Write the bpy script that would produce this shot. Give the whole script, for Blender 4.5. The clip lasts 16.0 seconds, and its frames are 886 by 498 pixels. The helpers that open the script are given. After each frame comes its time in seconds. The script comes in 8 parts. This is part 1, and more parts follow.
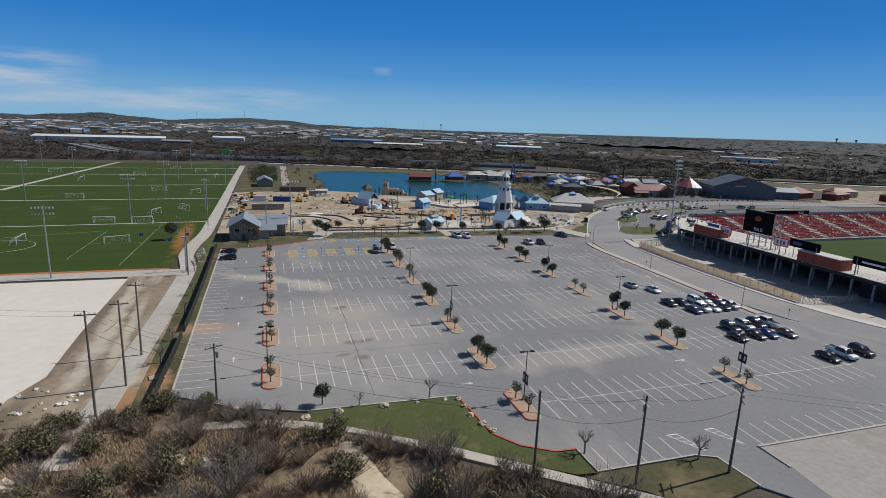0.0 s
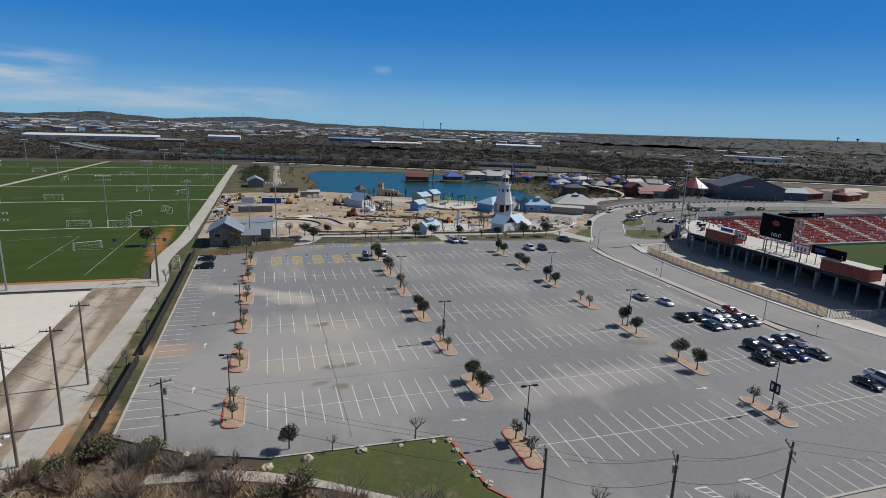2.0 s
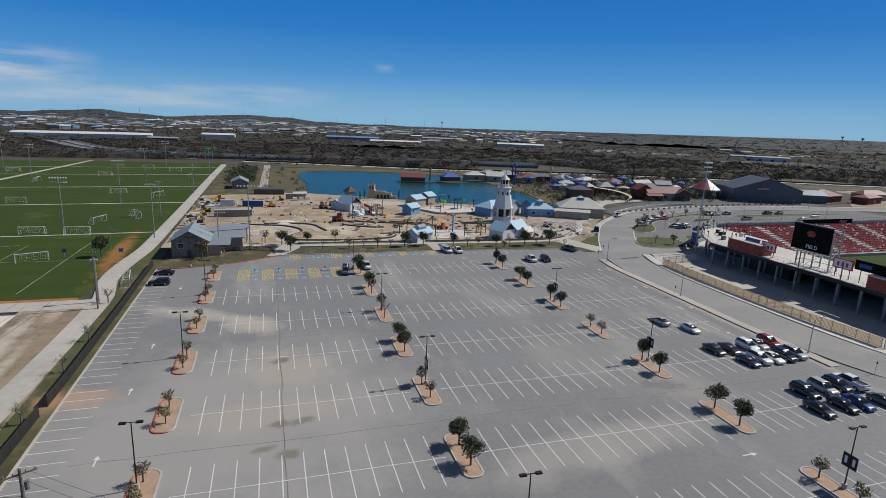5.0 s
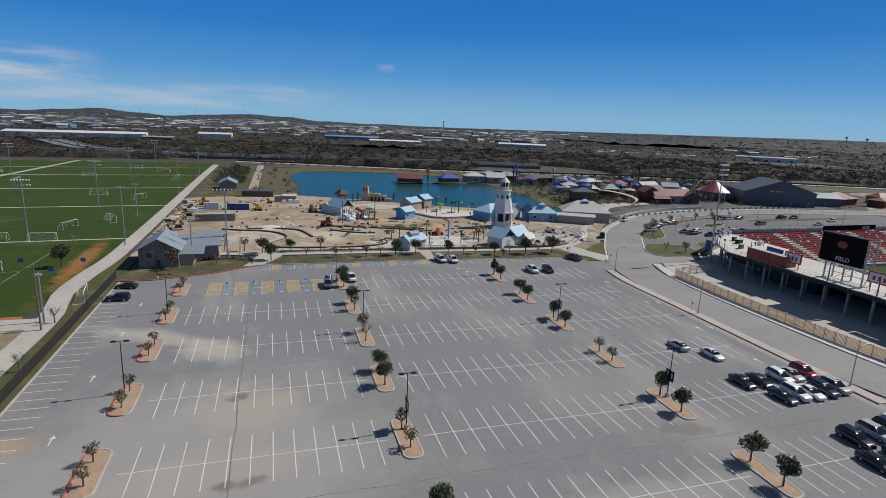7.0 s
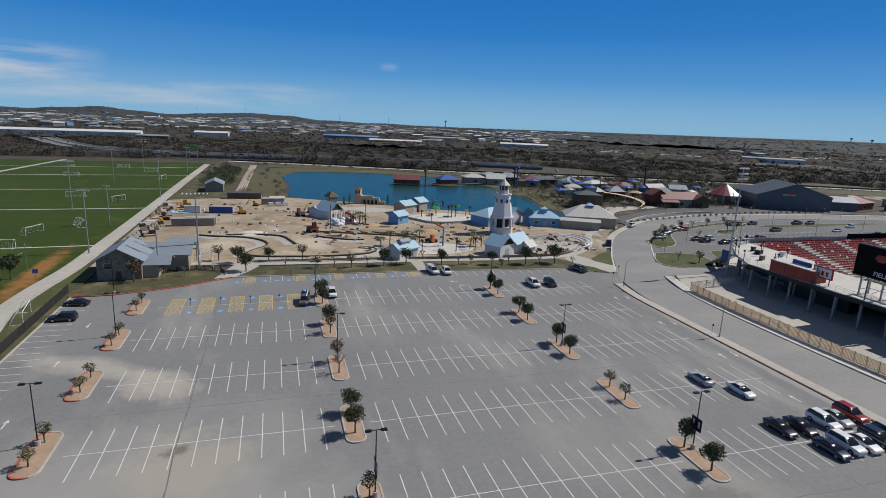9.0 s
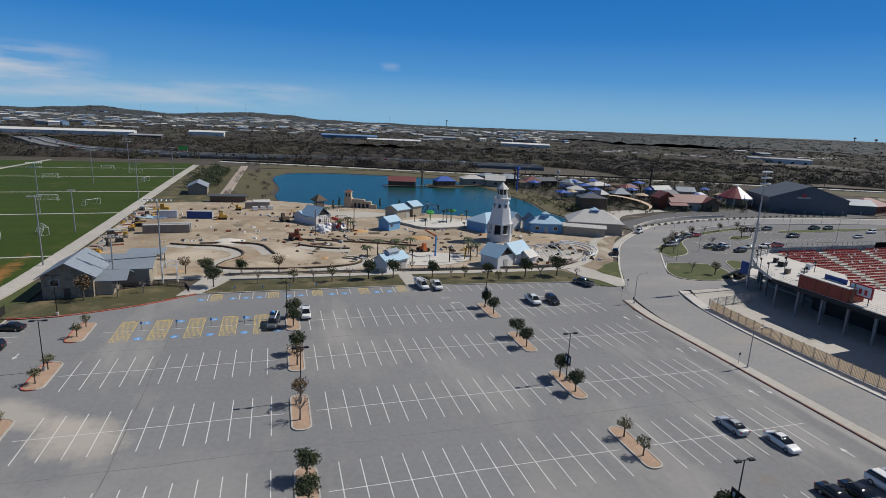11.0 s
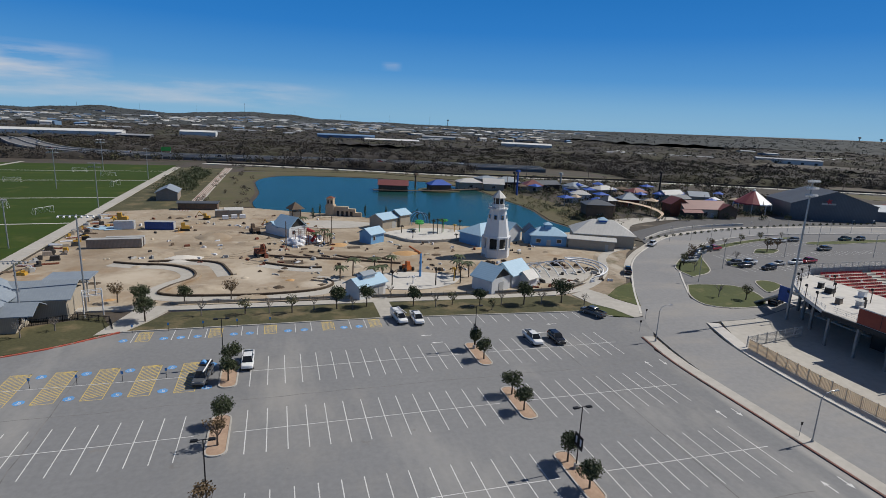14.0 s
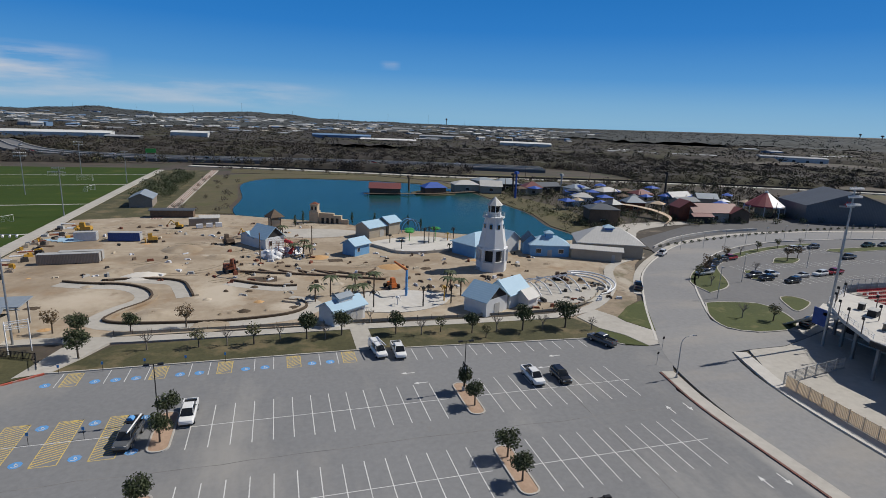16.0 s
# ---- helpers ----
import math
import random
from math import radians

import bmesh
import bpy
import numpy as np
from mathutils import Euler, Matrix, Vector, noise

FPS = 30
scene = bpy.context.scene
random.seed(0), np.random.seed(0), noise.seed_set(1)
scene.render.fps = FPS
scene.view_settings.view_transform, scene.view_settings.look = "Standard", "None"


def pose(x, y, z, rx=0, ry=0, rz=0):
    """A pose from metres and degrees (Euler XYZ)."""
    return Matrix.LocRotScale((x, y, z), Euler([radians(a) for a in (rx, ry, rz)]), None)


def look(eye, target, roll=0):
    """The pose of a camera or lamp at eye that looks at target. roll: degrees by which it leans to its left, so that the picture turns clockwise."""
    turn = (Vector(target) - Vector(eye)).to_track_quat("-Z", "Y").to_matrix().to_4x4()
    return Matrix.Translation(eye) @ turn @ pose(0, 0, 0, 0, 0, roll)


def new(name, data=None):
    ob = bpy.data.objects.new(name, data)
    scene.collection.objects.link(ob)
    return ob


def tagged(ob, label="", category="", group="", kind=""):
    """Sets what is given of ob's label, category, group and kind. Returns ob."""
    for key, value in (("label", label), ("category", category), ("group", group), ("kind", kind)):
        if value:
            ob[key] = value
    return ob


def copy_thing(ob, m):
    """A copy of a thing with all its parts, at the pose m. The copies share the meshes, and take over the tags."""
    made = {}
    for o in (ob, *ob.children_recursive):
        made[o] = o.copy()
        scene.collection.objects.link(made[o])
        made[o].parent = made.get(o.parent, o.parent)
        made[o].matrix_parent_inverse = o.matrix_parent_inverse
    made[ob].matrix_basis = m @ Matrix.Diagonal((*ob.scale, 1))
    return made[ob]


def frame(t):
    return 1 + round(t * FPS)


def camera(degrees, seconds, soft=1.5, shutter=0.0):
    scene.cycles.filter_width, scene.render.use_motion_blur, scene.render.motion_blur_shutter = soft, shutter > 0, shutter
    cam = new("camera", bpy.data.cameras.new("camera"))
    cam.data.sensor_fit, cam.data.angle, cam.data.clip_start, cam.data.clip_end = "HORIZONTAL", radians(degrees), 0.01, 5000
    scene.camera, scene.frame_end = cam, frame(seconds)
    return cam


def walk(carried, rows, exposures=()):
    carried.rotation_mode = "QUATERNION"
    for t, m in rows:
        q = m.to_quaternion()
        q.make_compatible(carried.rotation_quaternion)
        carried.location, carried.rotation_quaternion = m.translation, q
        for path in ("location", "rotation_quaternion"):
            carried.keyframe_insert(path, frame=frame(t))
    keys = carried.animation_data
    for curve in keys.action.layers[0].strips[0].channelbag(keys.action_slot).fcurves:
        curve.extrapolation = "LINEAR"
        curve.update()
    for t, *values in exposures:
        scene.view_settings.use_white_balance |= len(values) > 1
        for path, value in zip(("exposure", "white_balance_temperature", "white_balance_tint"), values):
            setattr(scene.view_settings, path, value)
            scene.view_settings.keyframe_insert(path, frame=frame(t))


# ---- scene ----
cam = camera(77.0, 16.0, 0.85)
PATH = [
    (0, (-2.21, -7.495, 42.385), (-1.621, -5.636, 41.942), 2.2),
    (0.5, (-0.949, -4.636, 42.313), (-0.36, -2.777, 41.869), 2.2),
    (1, (0.349, -1.745, 42.237), (0.938, 0.114, 41.791), 2.2),
    (1.5, (1.682, 1.178, 42.156), (2.271, 3.037, 41.709), 2.2),
    (2, (3.049, 4.132, 42.071), (3.638, 5.99, 41.624), 2.2),
    (2.5, (4.449, 7.117, 41.984), (5.037, 8.975, 41.536), 2.2),
    (3, (5.88, 10.133, 41.895), (6.467, 11.992, 41.445), 2.2),
    (3.5, (7.34, 13.18, 41.804), (7.927, 15.039, 41.354), 2.2),
    (4, (8.829, 16.258, 41.712), (9.415, 18.116, 41.261), 2.2),
    (4.5, (10.345, 19.366, 41.62), (10.93, 21.224, 41.169), 2.2),
    (5, (11.886, 22.504, 41.528), (12.47, 24.363, 41.076), 2.3),
    (5.5, (13.451, 25.673, 41.438), (14.034, 27.532, 40.986), 2.3),
    (6, (15.039, 28.871, 41.349), (15.62, 30.731, 40.897), 2.3),
    (6.5, (16.648, 32.1, 41.263), (17.228, 33.959, 40.81), 2.4),
    (7, (18.277, 35.358, 41.18), (18.855, 37.218, 40.727), 2.4),
    (7.5, (19.924, 38.645, 41.101), (20.501, 40.506, 40.647), 2.5),
    (8, (21.588, 41.962, 41.027), (22.163, 43.823, 40.572), 2.5),
    (8.5, (23.267, 45.308, 40.957), (23.841, 47.17, 40.503), 2.5),
    (9, (24.961, 48.683, 40.894), (25.533, 50.545, 40.439), 2.6),
    (9.5, (26.667, 52.087, 40.837), (27.238, 53.949, 40.382), 2.6),
    (10, (28.384, 55.52, 40.787), (28.953, 57.382, 40.331), 2.6),
    (10.5, (30.111, 58.981, 40.745), (30.679, 60.844, 40.289), 2.6),
    (11, (31.846, 62.471, 40.712), (32.413, 64.333, 40.255), 2.6),
    (11.5, (33.588, 65.988, 40.687), (34.154, 67.851, 40.231), 2.7),
    (12, (35.335, 69.534, 40.673), (35.901, 71.397, 40.216), 2.7),
    (12.5, (37.087, 73.108, 40.669), (37.651, 74.971, 40.212), 2.6),
    (13, (38.841, 76.709, 40.677), (39.405, 78.573, 40.219), 2.6),
    (13.5, (40.597, 80.338, 40.696), (41.159, 82.201, 40.237), 2.6),
    (14, (42.352, 83.994, 40.728), (42.914, 85.858, 40.269), 2.6),
    (14.5, (44.105, 87.678, 40.774), (44.667, 89.541, 40.313), 2.5),
    (15, (45.856, 91.388, 40.833), (46.418, 93.251, 40.371), 2.5),
    (15.5, (47.602, 95.125, 40.906), (48.164, 96.988, 40.444), 2.4),
    (16, (49.341, 98.889, 40.995), (49.904, 100.752, 40.532), 2.3),
]
walk(cam, [(t, look(eye, target, roll)) for t, eye, target, roll in PATH])

scene.render.film_transparent = False

# ---- world, sun, exposure ----
SUN_EL, SUN_AZ = radians(46), radians(85)
world = bpy.data.worlds.new("sky")
scene.world = world
world.use_nodes = True
wn, wl = world.node_tree.nodes, world.node_tree.links
wbg = wn["Background"]
sky = wn.new("ShaderNodeTexSky")
sky.sky_type, sky.sun_disc = "NISHITA", False
sky.sun_elevation, sky.sun_rotation = SUN_EL, SUN_AZ
sky.altitude, sky.air_density, sky.dust_density, sky.ozone_density = 200, 1.0, 0.4, 2.5
# thin high cloud streaks, low in the west sky, and one small puff
tc = wn.new("ShaderNodeTexCoord")
sep = wn.new("ShaderNodeSeparateXYZ")
wl.new(tc.outputs["Generated"], sep.inputs[0])


def wmath(op, a, b=None, clamp=False):
    n = wn.new("ShaderNodeMath")
    n.operation, n.use_clamp = op, clamp
    for i, v in enumerate((a, b)):
        if v is None:
            continue
        if isinstance(v, (int, float)):
            n.inputs[i].default_value = v
        else:
            wl.new(v, n.inputs[i])
    return n.outputs[0]


def wband(v, lo, hi, soft):
    """1 between lo and hi, falling off over soft."""
    up = wmath("DIVIDE", wmath("SUBTRACT", v, lo - soft), soft, True)
    down = wmath("DIVIDE", wmath("SUBTRACT", hi + soft, v), soft, True)
    return wmath("MULTIPLY", up, down)


azim = wmath("ARCTAN2", sep.outputs[0], sep.outputs[1])
elev = wmath("ARCSINE", sep.outputs[2])
wcomb = wn.new("ShaderNodeCombineXYZ")
wl.new(wmath("MULTIPLY", azim, 5.0), wcomb.inputs[0])
wl.new(wmath("MULTIPLY", elev, 34.0), wcomb.inputs[1])
wnoise = wn.new("ShaderNodeTexNoise")
wl.new(wcomb.outputs[0], wnoise.inputs["Vector"])
wnoise.inputs["Scale"].default_value, wnoise.inputs["Detail"].default_value = 1.1, 7
wnoise.inputs["Roughness"].default_value = 0.55
streak = wmath("MULTIPLY", wmath("SUBTRACT", wnoise.outputs["Fac"], 0.40), 3.2, True)
low = wmath("MULTIPLY", wband(azim, -1.2, -0.011, 0.14), wband(elev, 0.009, 0.036, 0.010))
high = wmath("MULTIPLY", wband(azim, -1.2, -0.321, 0.09), wband(elev, 0.044, 0.066, 0.016))
puff = wmath("MULTIPLY", wband(azim, 0.184, 0.198, 0.012), wband(elev, 0.078, 0.083, 0.006))
cloud = wmath("MULTIPLY", streak, wmath("ADD", wmath("ADD", wmath("MULTIPLY", low, 0.62), wmath("MULTIPLY", high, 1.0)), wmath("MULTIPLY", puff, 0.45)), True)
wmix = wn.new("ShaderNodeMixRGB")
wl.new(cloud, wmix.inputs[0])
whue = wn.new("ShaderNodeHueSaturation")
whue.inputs["Saturation"].default_value = 1.25
wl.new(sky.outputs[0], whue.inputs["Color"])
# deep clear winter blue, paler towards the horizon
wramp = wn.new("ShaderNodeValToRGB")
cr_ = wramp.color_ramp
cr_.elements[0].position, cr_.elements[0].color = 0.0, (2.5, 5.1, 7.6, 1)
cr_.elements[1].position, cr_.elements[1].color = 1.0, (1.0, 1.25, 1.8, 1)
for at_, c_ in ((.03, (1.9, 4.5, 7.5, 1)), (.07, (.85, 3.3, 7.2, 1)), (.14, (.24, 2.2, 6.4, 1)), (.25, (.06, 1.55, 5.2, 1)), (.40, (.7, 1.2, 2.6, 1))):
    e_ = cr_.elements.new(at_)
    e_.color = c_
wl.new(sep.outputs[2], wramp.inputs[0])
wtone = wn.new("ShaderNodeMixRGB")
wtone.inputs[0].default_value = 0.95
wl.new(whue.outputs[0], wtone.inputs[1])
wl.new(wramp.outputs[0], wtone.inputs[2])
wl.new(wtone.outputs[0], wmix.inputs[1])
wmix.inputs[2].default_value = (6.5, 6.8, 7.4, 1)
wl.new(wmix.outputs[0], wbg.inputs[0])
wbg.inputs[1].default_value = 0.085

sun = new("sun", bpy.data.lights.new("sun", "SUN"))
sun.data.energy, sun.data.angle, sun.data.color = 4.3, radians(0.53), (1.0, 0.95, 0.87)
sun_dir = Vector((math.cos(SUN_EL) * math.sin(SUN_AZ), math.cos(SUN_EL) * math.cos(SUN_AZ), math.sin(SUN_EL)))
sun.matrix_world = look(sun_dir * 300, (0, 0, 0))
scene.view_settings.exposure = 0.0


# ---- materials ----
def mat(name, col, col2=None, scale=1.0, big=0.05, rough=0.85, metal=0.0, bump=0.0, spread=0.25, island=0.0, spec=0.5, stretch=(1, 1, 1), detail=6):
    """A surface whose colour wanders between col and col2 at a fine and a broad scale (per metre)."""
    m = bpy.data.materials.new(name)
    m.use_nodes = True
    nt = m.node_tree
    b = nt.nodes["Principled BSDF"]
    b.inputs["Roughness"].default_value, b.inputs["Metallic"].default_value = rough, metal
    b.inputs["Specular IOR Level"].default_value = spec
    col2 = col2 or tuple(c * (1 - spread) for c in col)
    geo = nt.nodes.new("ShaderNodeTexCoord")
    mp = nt.nodes.new("ShaderNodeMapping")
    mp.inputs["Scale"].default_value = stretch
    nt.links.new(geo.outputs["Object"], mp.inputs[0])
    n1, n2 = nt.nodes.new("ShaderNodeTexNoise"), nt.nodes.new("ShaderNodeTexNoise")
    for n, s, d in ((n1, scale, detail), (n2, big, 4)):
        n.inputs["Scale"].default_value, n.inputs["Detail"].default_value = s, d
        n.inputs["Roughness"].default_value = 0.62
        nt.links.new(mp.outputs[0], n.inputs["Vector"])
    mul = nt.nodes.new("ShaderNodeMath")
    mul.operation = "ADD"
    nt.links.new(n1.outputs["Fac"], mul.inputs[0])
    nt.links.new(n2.outputs["Fac"], mul.inputs[1])
    out = mul.outputs[0]
    lo, hi = 0.72, 1.28
    if island:
        gi = nt.nodes.new("ShaderNodeNewGeometry")
        ma = nt.nodes.new("ShaderNodeMath")
        ma.operation, ma.inputs[1].default_value = "MULTIPLY_ADD", island
        nt.links.new(gi.outputs["Random Per Island"], ma.inputs[0])
        nt.links.new(out, ma.inputs[2])
        out = ma.outputs[0]
        hi += island
    mr = nt.nodes.new("ShaderNodeMapRange")
    mr.inputs["From Min"].default_value, mr.inputs["From Max"].default_value = lo, hi
    nt.links.new(out, mr.inputs["Value"])
    mx = nt.nodes.new("ShaderNodeMixRGB")
    mx.inputs[1].default_value, mx.inputs[2].default_value = (*col2, 1), (*col, 1)
    nt.links.new(mr.outputs[0], mx.inputs[0])
    nt.links.new(mx.outputs[0], b.inputs["Base Color"])
    if bump:
        bp = nt.nodes.new("ShaderNodeBump")
        bp.inputs["Strength"].default_value, bp.inputs["Distance"].default_value = bump, 0.05
        nt.links.new(n1.outputs["Fac"], bp.inputs["Height"])
        nt.links.new(bp.outputs[0], b.inputs["Normal"])
    return m


def overlay(m, col, scale, lo, hi, amount, stretch=(1, 1, 1), off=(0, 0, 0)):
    """Patches of another colour (stains, sand, wear) over a material made by mat()."""
    nt = m.node_tree
    b = nt.nodes["Principled BSDF"]
    src = b.inputs["Base Color"].links[0].from_socket
    geo = nt.nodes.new("ShaderNodeTexCoord")
    mp = nt.nodes.new("ShaderNodeMapping")
    mp.inputs["Scale"].default_value, mp.inputs["Location"].default_value = stretch, off
    nt.links.new(geo.outputs["Object"], mp.inputs[0])
    n = nt.nodes.new("ShaderNodeTexNoise")
    n.inputs["Scale"].default_value, n.inputs["Detail"].default_value, n.inputs["Roughness"].default_value = scale, 7, 0.62
    nt.links.new(mp.outputs[0], n.inputs["Vector"])
    mr = nt.nodes.new("ShaderNodeMapRange")
    for k, v in (("From Min", lo), ("From Max", hi), ("To Max", amount)):
        mr.inputs[k].default_value = v
    nt.links.new(n.outputs["Fac"], mr.inputs["Value"])
    mx = nt.nodes.new("ShaderNodeMixRGB")
    mx.inputs[2].default_value = (*col, 1)
    nt.links.new(mr.outputs[0], mx.inputs[0])
    nt.links.new(src, mx.inputs[1])
    nt.links.new(mx.outputs[0], b.inputs["Base Color"])
    return m


def stripes(m, col, per_metre, axis, amount, sharp=0.5):
    """Even bands (mown grass, metal ribs) over a material."""
    nt = m.node_tree
    b = nt.nodes["Principled BSDF"]
    src = b.inputs["Base Color"].links[0].from_socket
    geo = nt.nodes.new("ShaderNodeTexCoord")
    w = nt.nodes.new("ShaderNodeTexWave")
    w.bands_direction = axis
    w.inputs["Scale"].default_value = per_metre * 0.314
    w.inputs["Distortion"].default_value, w.inputs["Detail"].default_value = 0.3, 1
    nt.links.new(geo.outputs["Object"], w.inputs["Vector"])
    mr = nt.nodes.new("ShaderNodeMapRange")
    mr.inputs["From Min"].default_value, mr.inputs["From Max"].default_value, mr.inputs["To Max"].default_value = 0.5 - sharp / 2, 0.5 + sharp / 2, amount
    nt.links.new(w.outputs["Fac"], mr.inputs["Value"])
    mx = nt.nodes.new("ShaderNodeMixRGB")
    mx.inputs[2].default_value = (*col, 1)
    nt.links.new(mr.outputs[0], mx.inputs[0])
    nt.links.new(src, mx.inputs[1])
    nt.links.new(mx.outputs[0], b.inputs["Base Color"])
    return m


def wash(m, col, x, y, rx, ry, rot, amount, ragged=.9, grain=.25, off=0.0):
    """One stain or drift of sand at a place in the plan, with a ragged edge."""
    nt = m.node_tree
    b = nt.nodes["Principled BSDF"]
    src = b.inputs["Base Color"].links[0].from_socket
    geo = nt.nodes.new("ShaderNodeTexCoord")
    mp = nt.nodes.new("ShaderNodeMapping")
    mp.vector_type = "TEXTURE"
    mp.inputs["Location"].default_value, mp.inputs["Rotation"].default_value, mp.inputs["Scale"].default_value = (x, y, 0), (0, 0, radians(rot)), (rx, ry, 1000)
    nt.links.new(geo.outputs["Object"], mp.inputs[0])
    ln = nt.nodes.new("ShaderNodeVectorMath")
    ln.operation = "LENGTH"
    nt.links.new(mp.outputs[0], ln.inputs[0])
    ns = nt.nodes.new("ShaderNodeTexNoise")
    ns.inputs["Scale"].default_value, ns.inputs["Detail"].default_value, ns.inputs["Roughness"].default_value = grain, 7, .65
    sh = nt.nodes.new("ShaderNodeVectorMath")
    sh.inputs[1].default_value = (off, off * .7, 0)
    nt.links.new(geo.outputs["Object"], sh.inputs[0])
    nt.links.new(sh.outputs[0], ns.inputs["Vector"])
    ad = nt.nodes.new("ShaderNodeMath")
    ad.operation, ad.inputs[1].default_value = "MULTIPLY_ADD", ragged * 2
    nt.links.new(ns.outputs["Fac"], ad.inputs[0])
    nt.links.new(ln.outputs["Value"], ad.inputs[2])
    mr = nt.nodes.new("ShaderNodeMapRange")
    for k, v in (("From Min", 1.05 + ragged), ("From Max", .45 + ragged), ("To Max", amount)):
        mr.inputs[k].default_value = v
    nt.links.new(ad.outputs[0], mr.inputs["Value"])
    mx = nt.nodes.new("ShaderNodeMixRGB")
    mx.inputs[2].default_value = (*col, 1)
    nt.links.new(mr.outputs[0], mx.inputs[0])
    nt.links.new(src, mx.inputs[1])
    nt.links.new(mx.outputs[0], b.inputs["Base Color"])
    return m


M = {}
M["brush_ground"] = overlay(mat("brush_ground", (.088, .069, .052), (.048, .038, .029), .5, .03, bump=.6), (.035, .045, .018), .05, .5, .62, .7)
M["asphalt"] = mat("asphalt", (.212, .215, .220), (.163, .166, .171), 1.3, .022, .93, bump=.12)
overlay(M["asphalt"], (.30, .285, .262), .030, .53, .70, .75, (1, .5, 1))
overlay(M["asphalt"], (.20, .16, .11), .09, .66, .74, .55, (1, 1, 1), (40, 7, 0))
overlay(M["asphalt"], (.09, .09, .092), .6, .69, .76, .6, (1, 1, 1), (3, 9, 0))
overlay(M["asphalt"], (.33, .32, .30), .06, .54, .70, .6, (1, .3, 1), (17, 4, 0))
overlay(M["asphalt"], (.13, .115, .10), .22, .68, .76, .6, (1, 1, 1), (63, 27, 0))
# sand washed over the lot, and old stains
for w_ in (((.31, .30, .285), 6, 98, 34, 30, 0, .75, .7, .06, 3), ((.40, .37, .325), -4, 143, 15, 3.6, -28, .75, .8, .16, 9), ((.41, .375, .325), 7, 134, 7.5, 5, -35, .8, .9, .2, 21),
           ((.36, .325, .275), 14, 112, 8, 9, 10, .65, 1.0, .18, 33), ((.36, .32, .27), 10, 98, 14, 5, 5, .5, 1.0, .14, 41), ((.38, .27, .19), -16.5, 108, 7, 4, 0, .7, .9, .25, 5),
           ((.36, .34, .31), 52, 79, 24, 5, 8, .5, .9, .1, 61), ((.37, .355, .33), 108.8, 120, 1.6, 45, 0, .6, .7, .1, 71),
           ((.12, .10, .075), 12.7, 115.4, 2.2, 1.3, 30, .7, .9, .6, 2), ((.14, .115, .085), 12.1, 94.6, 1.6, 1.1, 0, .7, .9, .7, 7), ((.14, .115, .085), 15.1, 94.8, 2.2, 1.0, 15, .6, .9, .7, 12), ((.15, .125, .09), 12.9, 87, 1.8, 1.4, 0, .7, .9, .7, 17), ((.15, .125, .095), 9.9, 88.8, 1.9, .9, 20, .6, .9, .7, 22), ((.10, .10, .10), 73, 93, 5, 2.2, -20, .45, .9, .5, 27)):
    wash(M["asphalt"], *w_)
M["road"] = overlay(mat("road", (.25, .25, .25), (.19, .19, .195), 1.1, .03, .93, bump=.1), (.33, .30, .26), .05, .5, .7, .7, (.4, 1, 1))
M["far_asphalt"] = mat("far_asphalt", (.165, .165, .168), (.12, .12, .125), .8, .02, .93)
M["gravel_lot"] = overlay(mat("gravel_lot", (.36, .345, .32), (.27, .255, .235), 1.2, .06, .95, bump=.3), (.20, .18, .155), .12, .5, .65, .7)
M["paint"] = overlay(mat("paint_white", (.64, .64, .63), (.50, .50, .49), 2.5, .2, .8), (.30, .30, .30), 1.0, .55, .70, .6)
M["paint_y"] = overlay(mat("paint_yellow", (.62, .45, .12), (.48, .36, .12), 2.5, .2, .8), (.28, .26, .22), 1.2, .48, .66, .75)
M["paint_b"] = overlay(mat("paint_blue", (.10, .33, .68), (.08, .24, .5), 2.5, .2, .8), (.25, .28, .32), 1.2, .5, .68, .6)
M["paint_red"] = overlay(mat("paint_red", (.47, .085, .05), (.36, .09, .06), 1.5, .3, .8), (.34, .26, .22), .8, .52, .66, .8)
M["kerb_worn"] = overlay(mat("kerb_worn", (.20, .075, .055), (.12, .055, .045), 1.5, .2, .85), (.07, .06, .055), .5, .48, .62, .8)
M["concrete"] = mat("concrete", (.45, .425, .385), (.34, .32, .285), .7, .06, .9, bump=.1)
M["concrete_w"] = mat("concrete_white", (.56, .54, .50), (.45, .43, .40), .7, .08, .9)
M["mulch"] = mat("mulch", (.42, .295, .21), (.31, .21, .145), 2.2, .3, .95, bump=.6)
M["grass"] = overlay(mat("grass", (.085, .080, .034), (.045, .045, .018), 1.6, .08, .95, bump=.6), (.17, .13, .07), .16, .5, .66, .8)
M["grass_g"] = overlay(mat("grass_green", (.074, .088, .022), (.045, .058, .014), 1.6, .08, .95, bump=.5), (.16, .14, .06), .25, .56, .7, .7)
M["turf"] = overlay(stripes(mat("turf", (.046, .072, .010), (.029, .050, .007), .5, .018, .95, spec=.2), (.031, .058, .007), .075, "Y", .7), (.10, .105, .03), .05, .58, .7, .6)
wash(M["turf"], (.32, .145, .05), -31.5, 202, 3.0, 30, 2, .75, 1.0, .3, 4)
M["dirt"] = overlay(mat("dirt", (.31, .25, .18), (.20, .155, .11), .7, .05, .95, bump=.6), (.12, .11, .06), .11, .52, .64, .7)
M["sand"] = overlay(mat("sand", (.41, .345, .26), (.29, .23, .165), .45, .035, .95, bump=.5), (.27, .185, .11), .09, .53, .66, .85, (1, 1, 1), (11, 3, 0))
overlay(M["sand"], (.24, .185, .125), .045, .50, .64, .6, (1, 1, 1), (51, 9, 0))
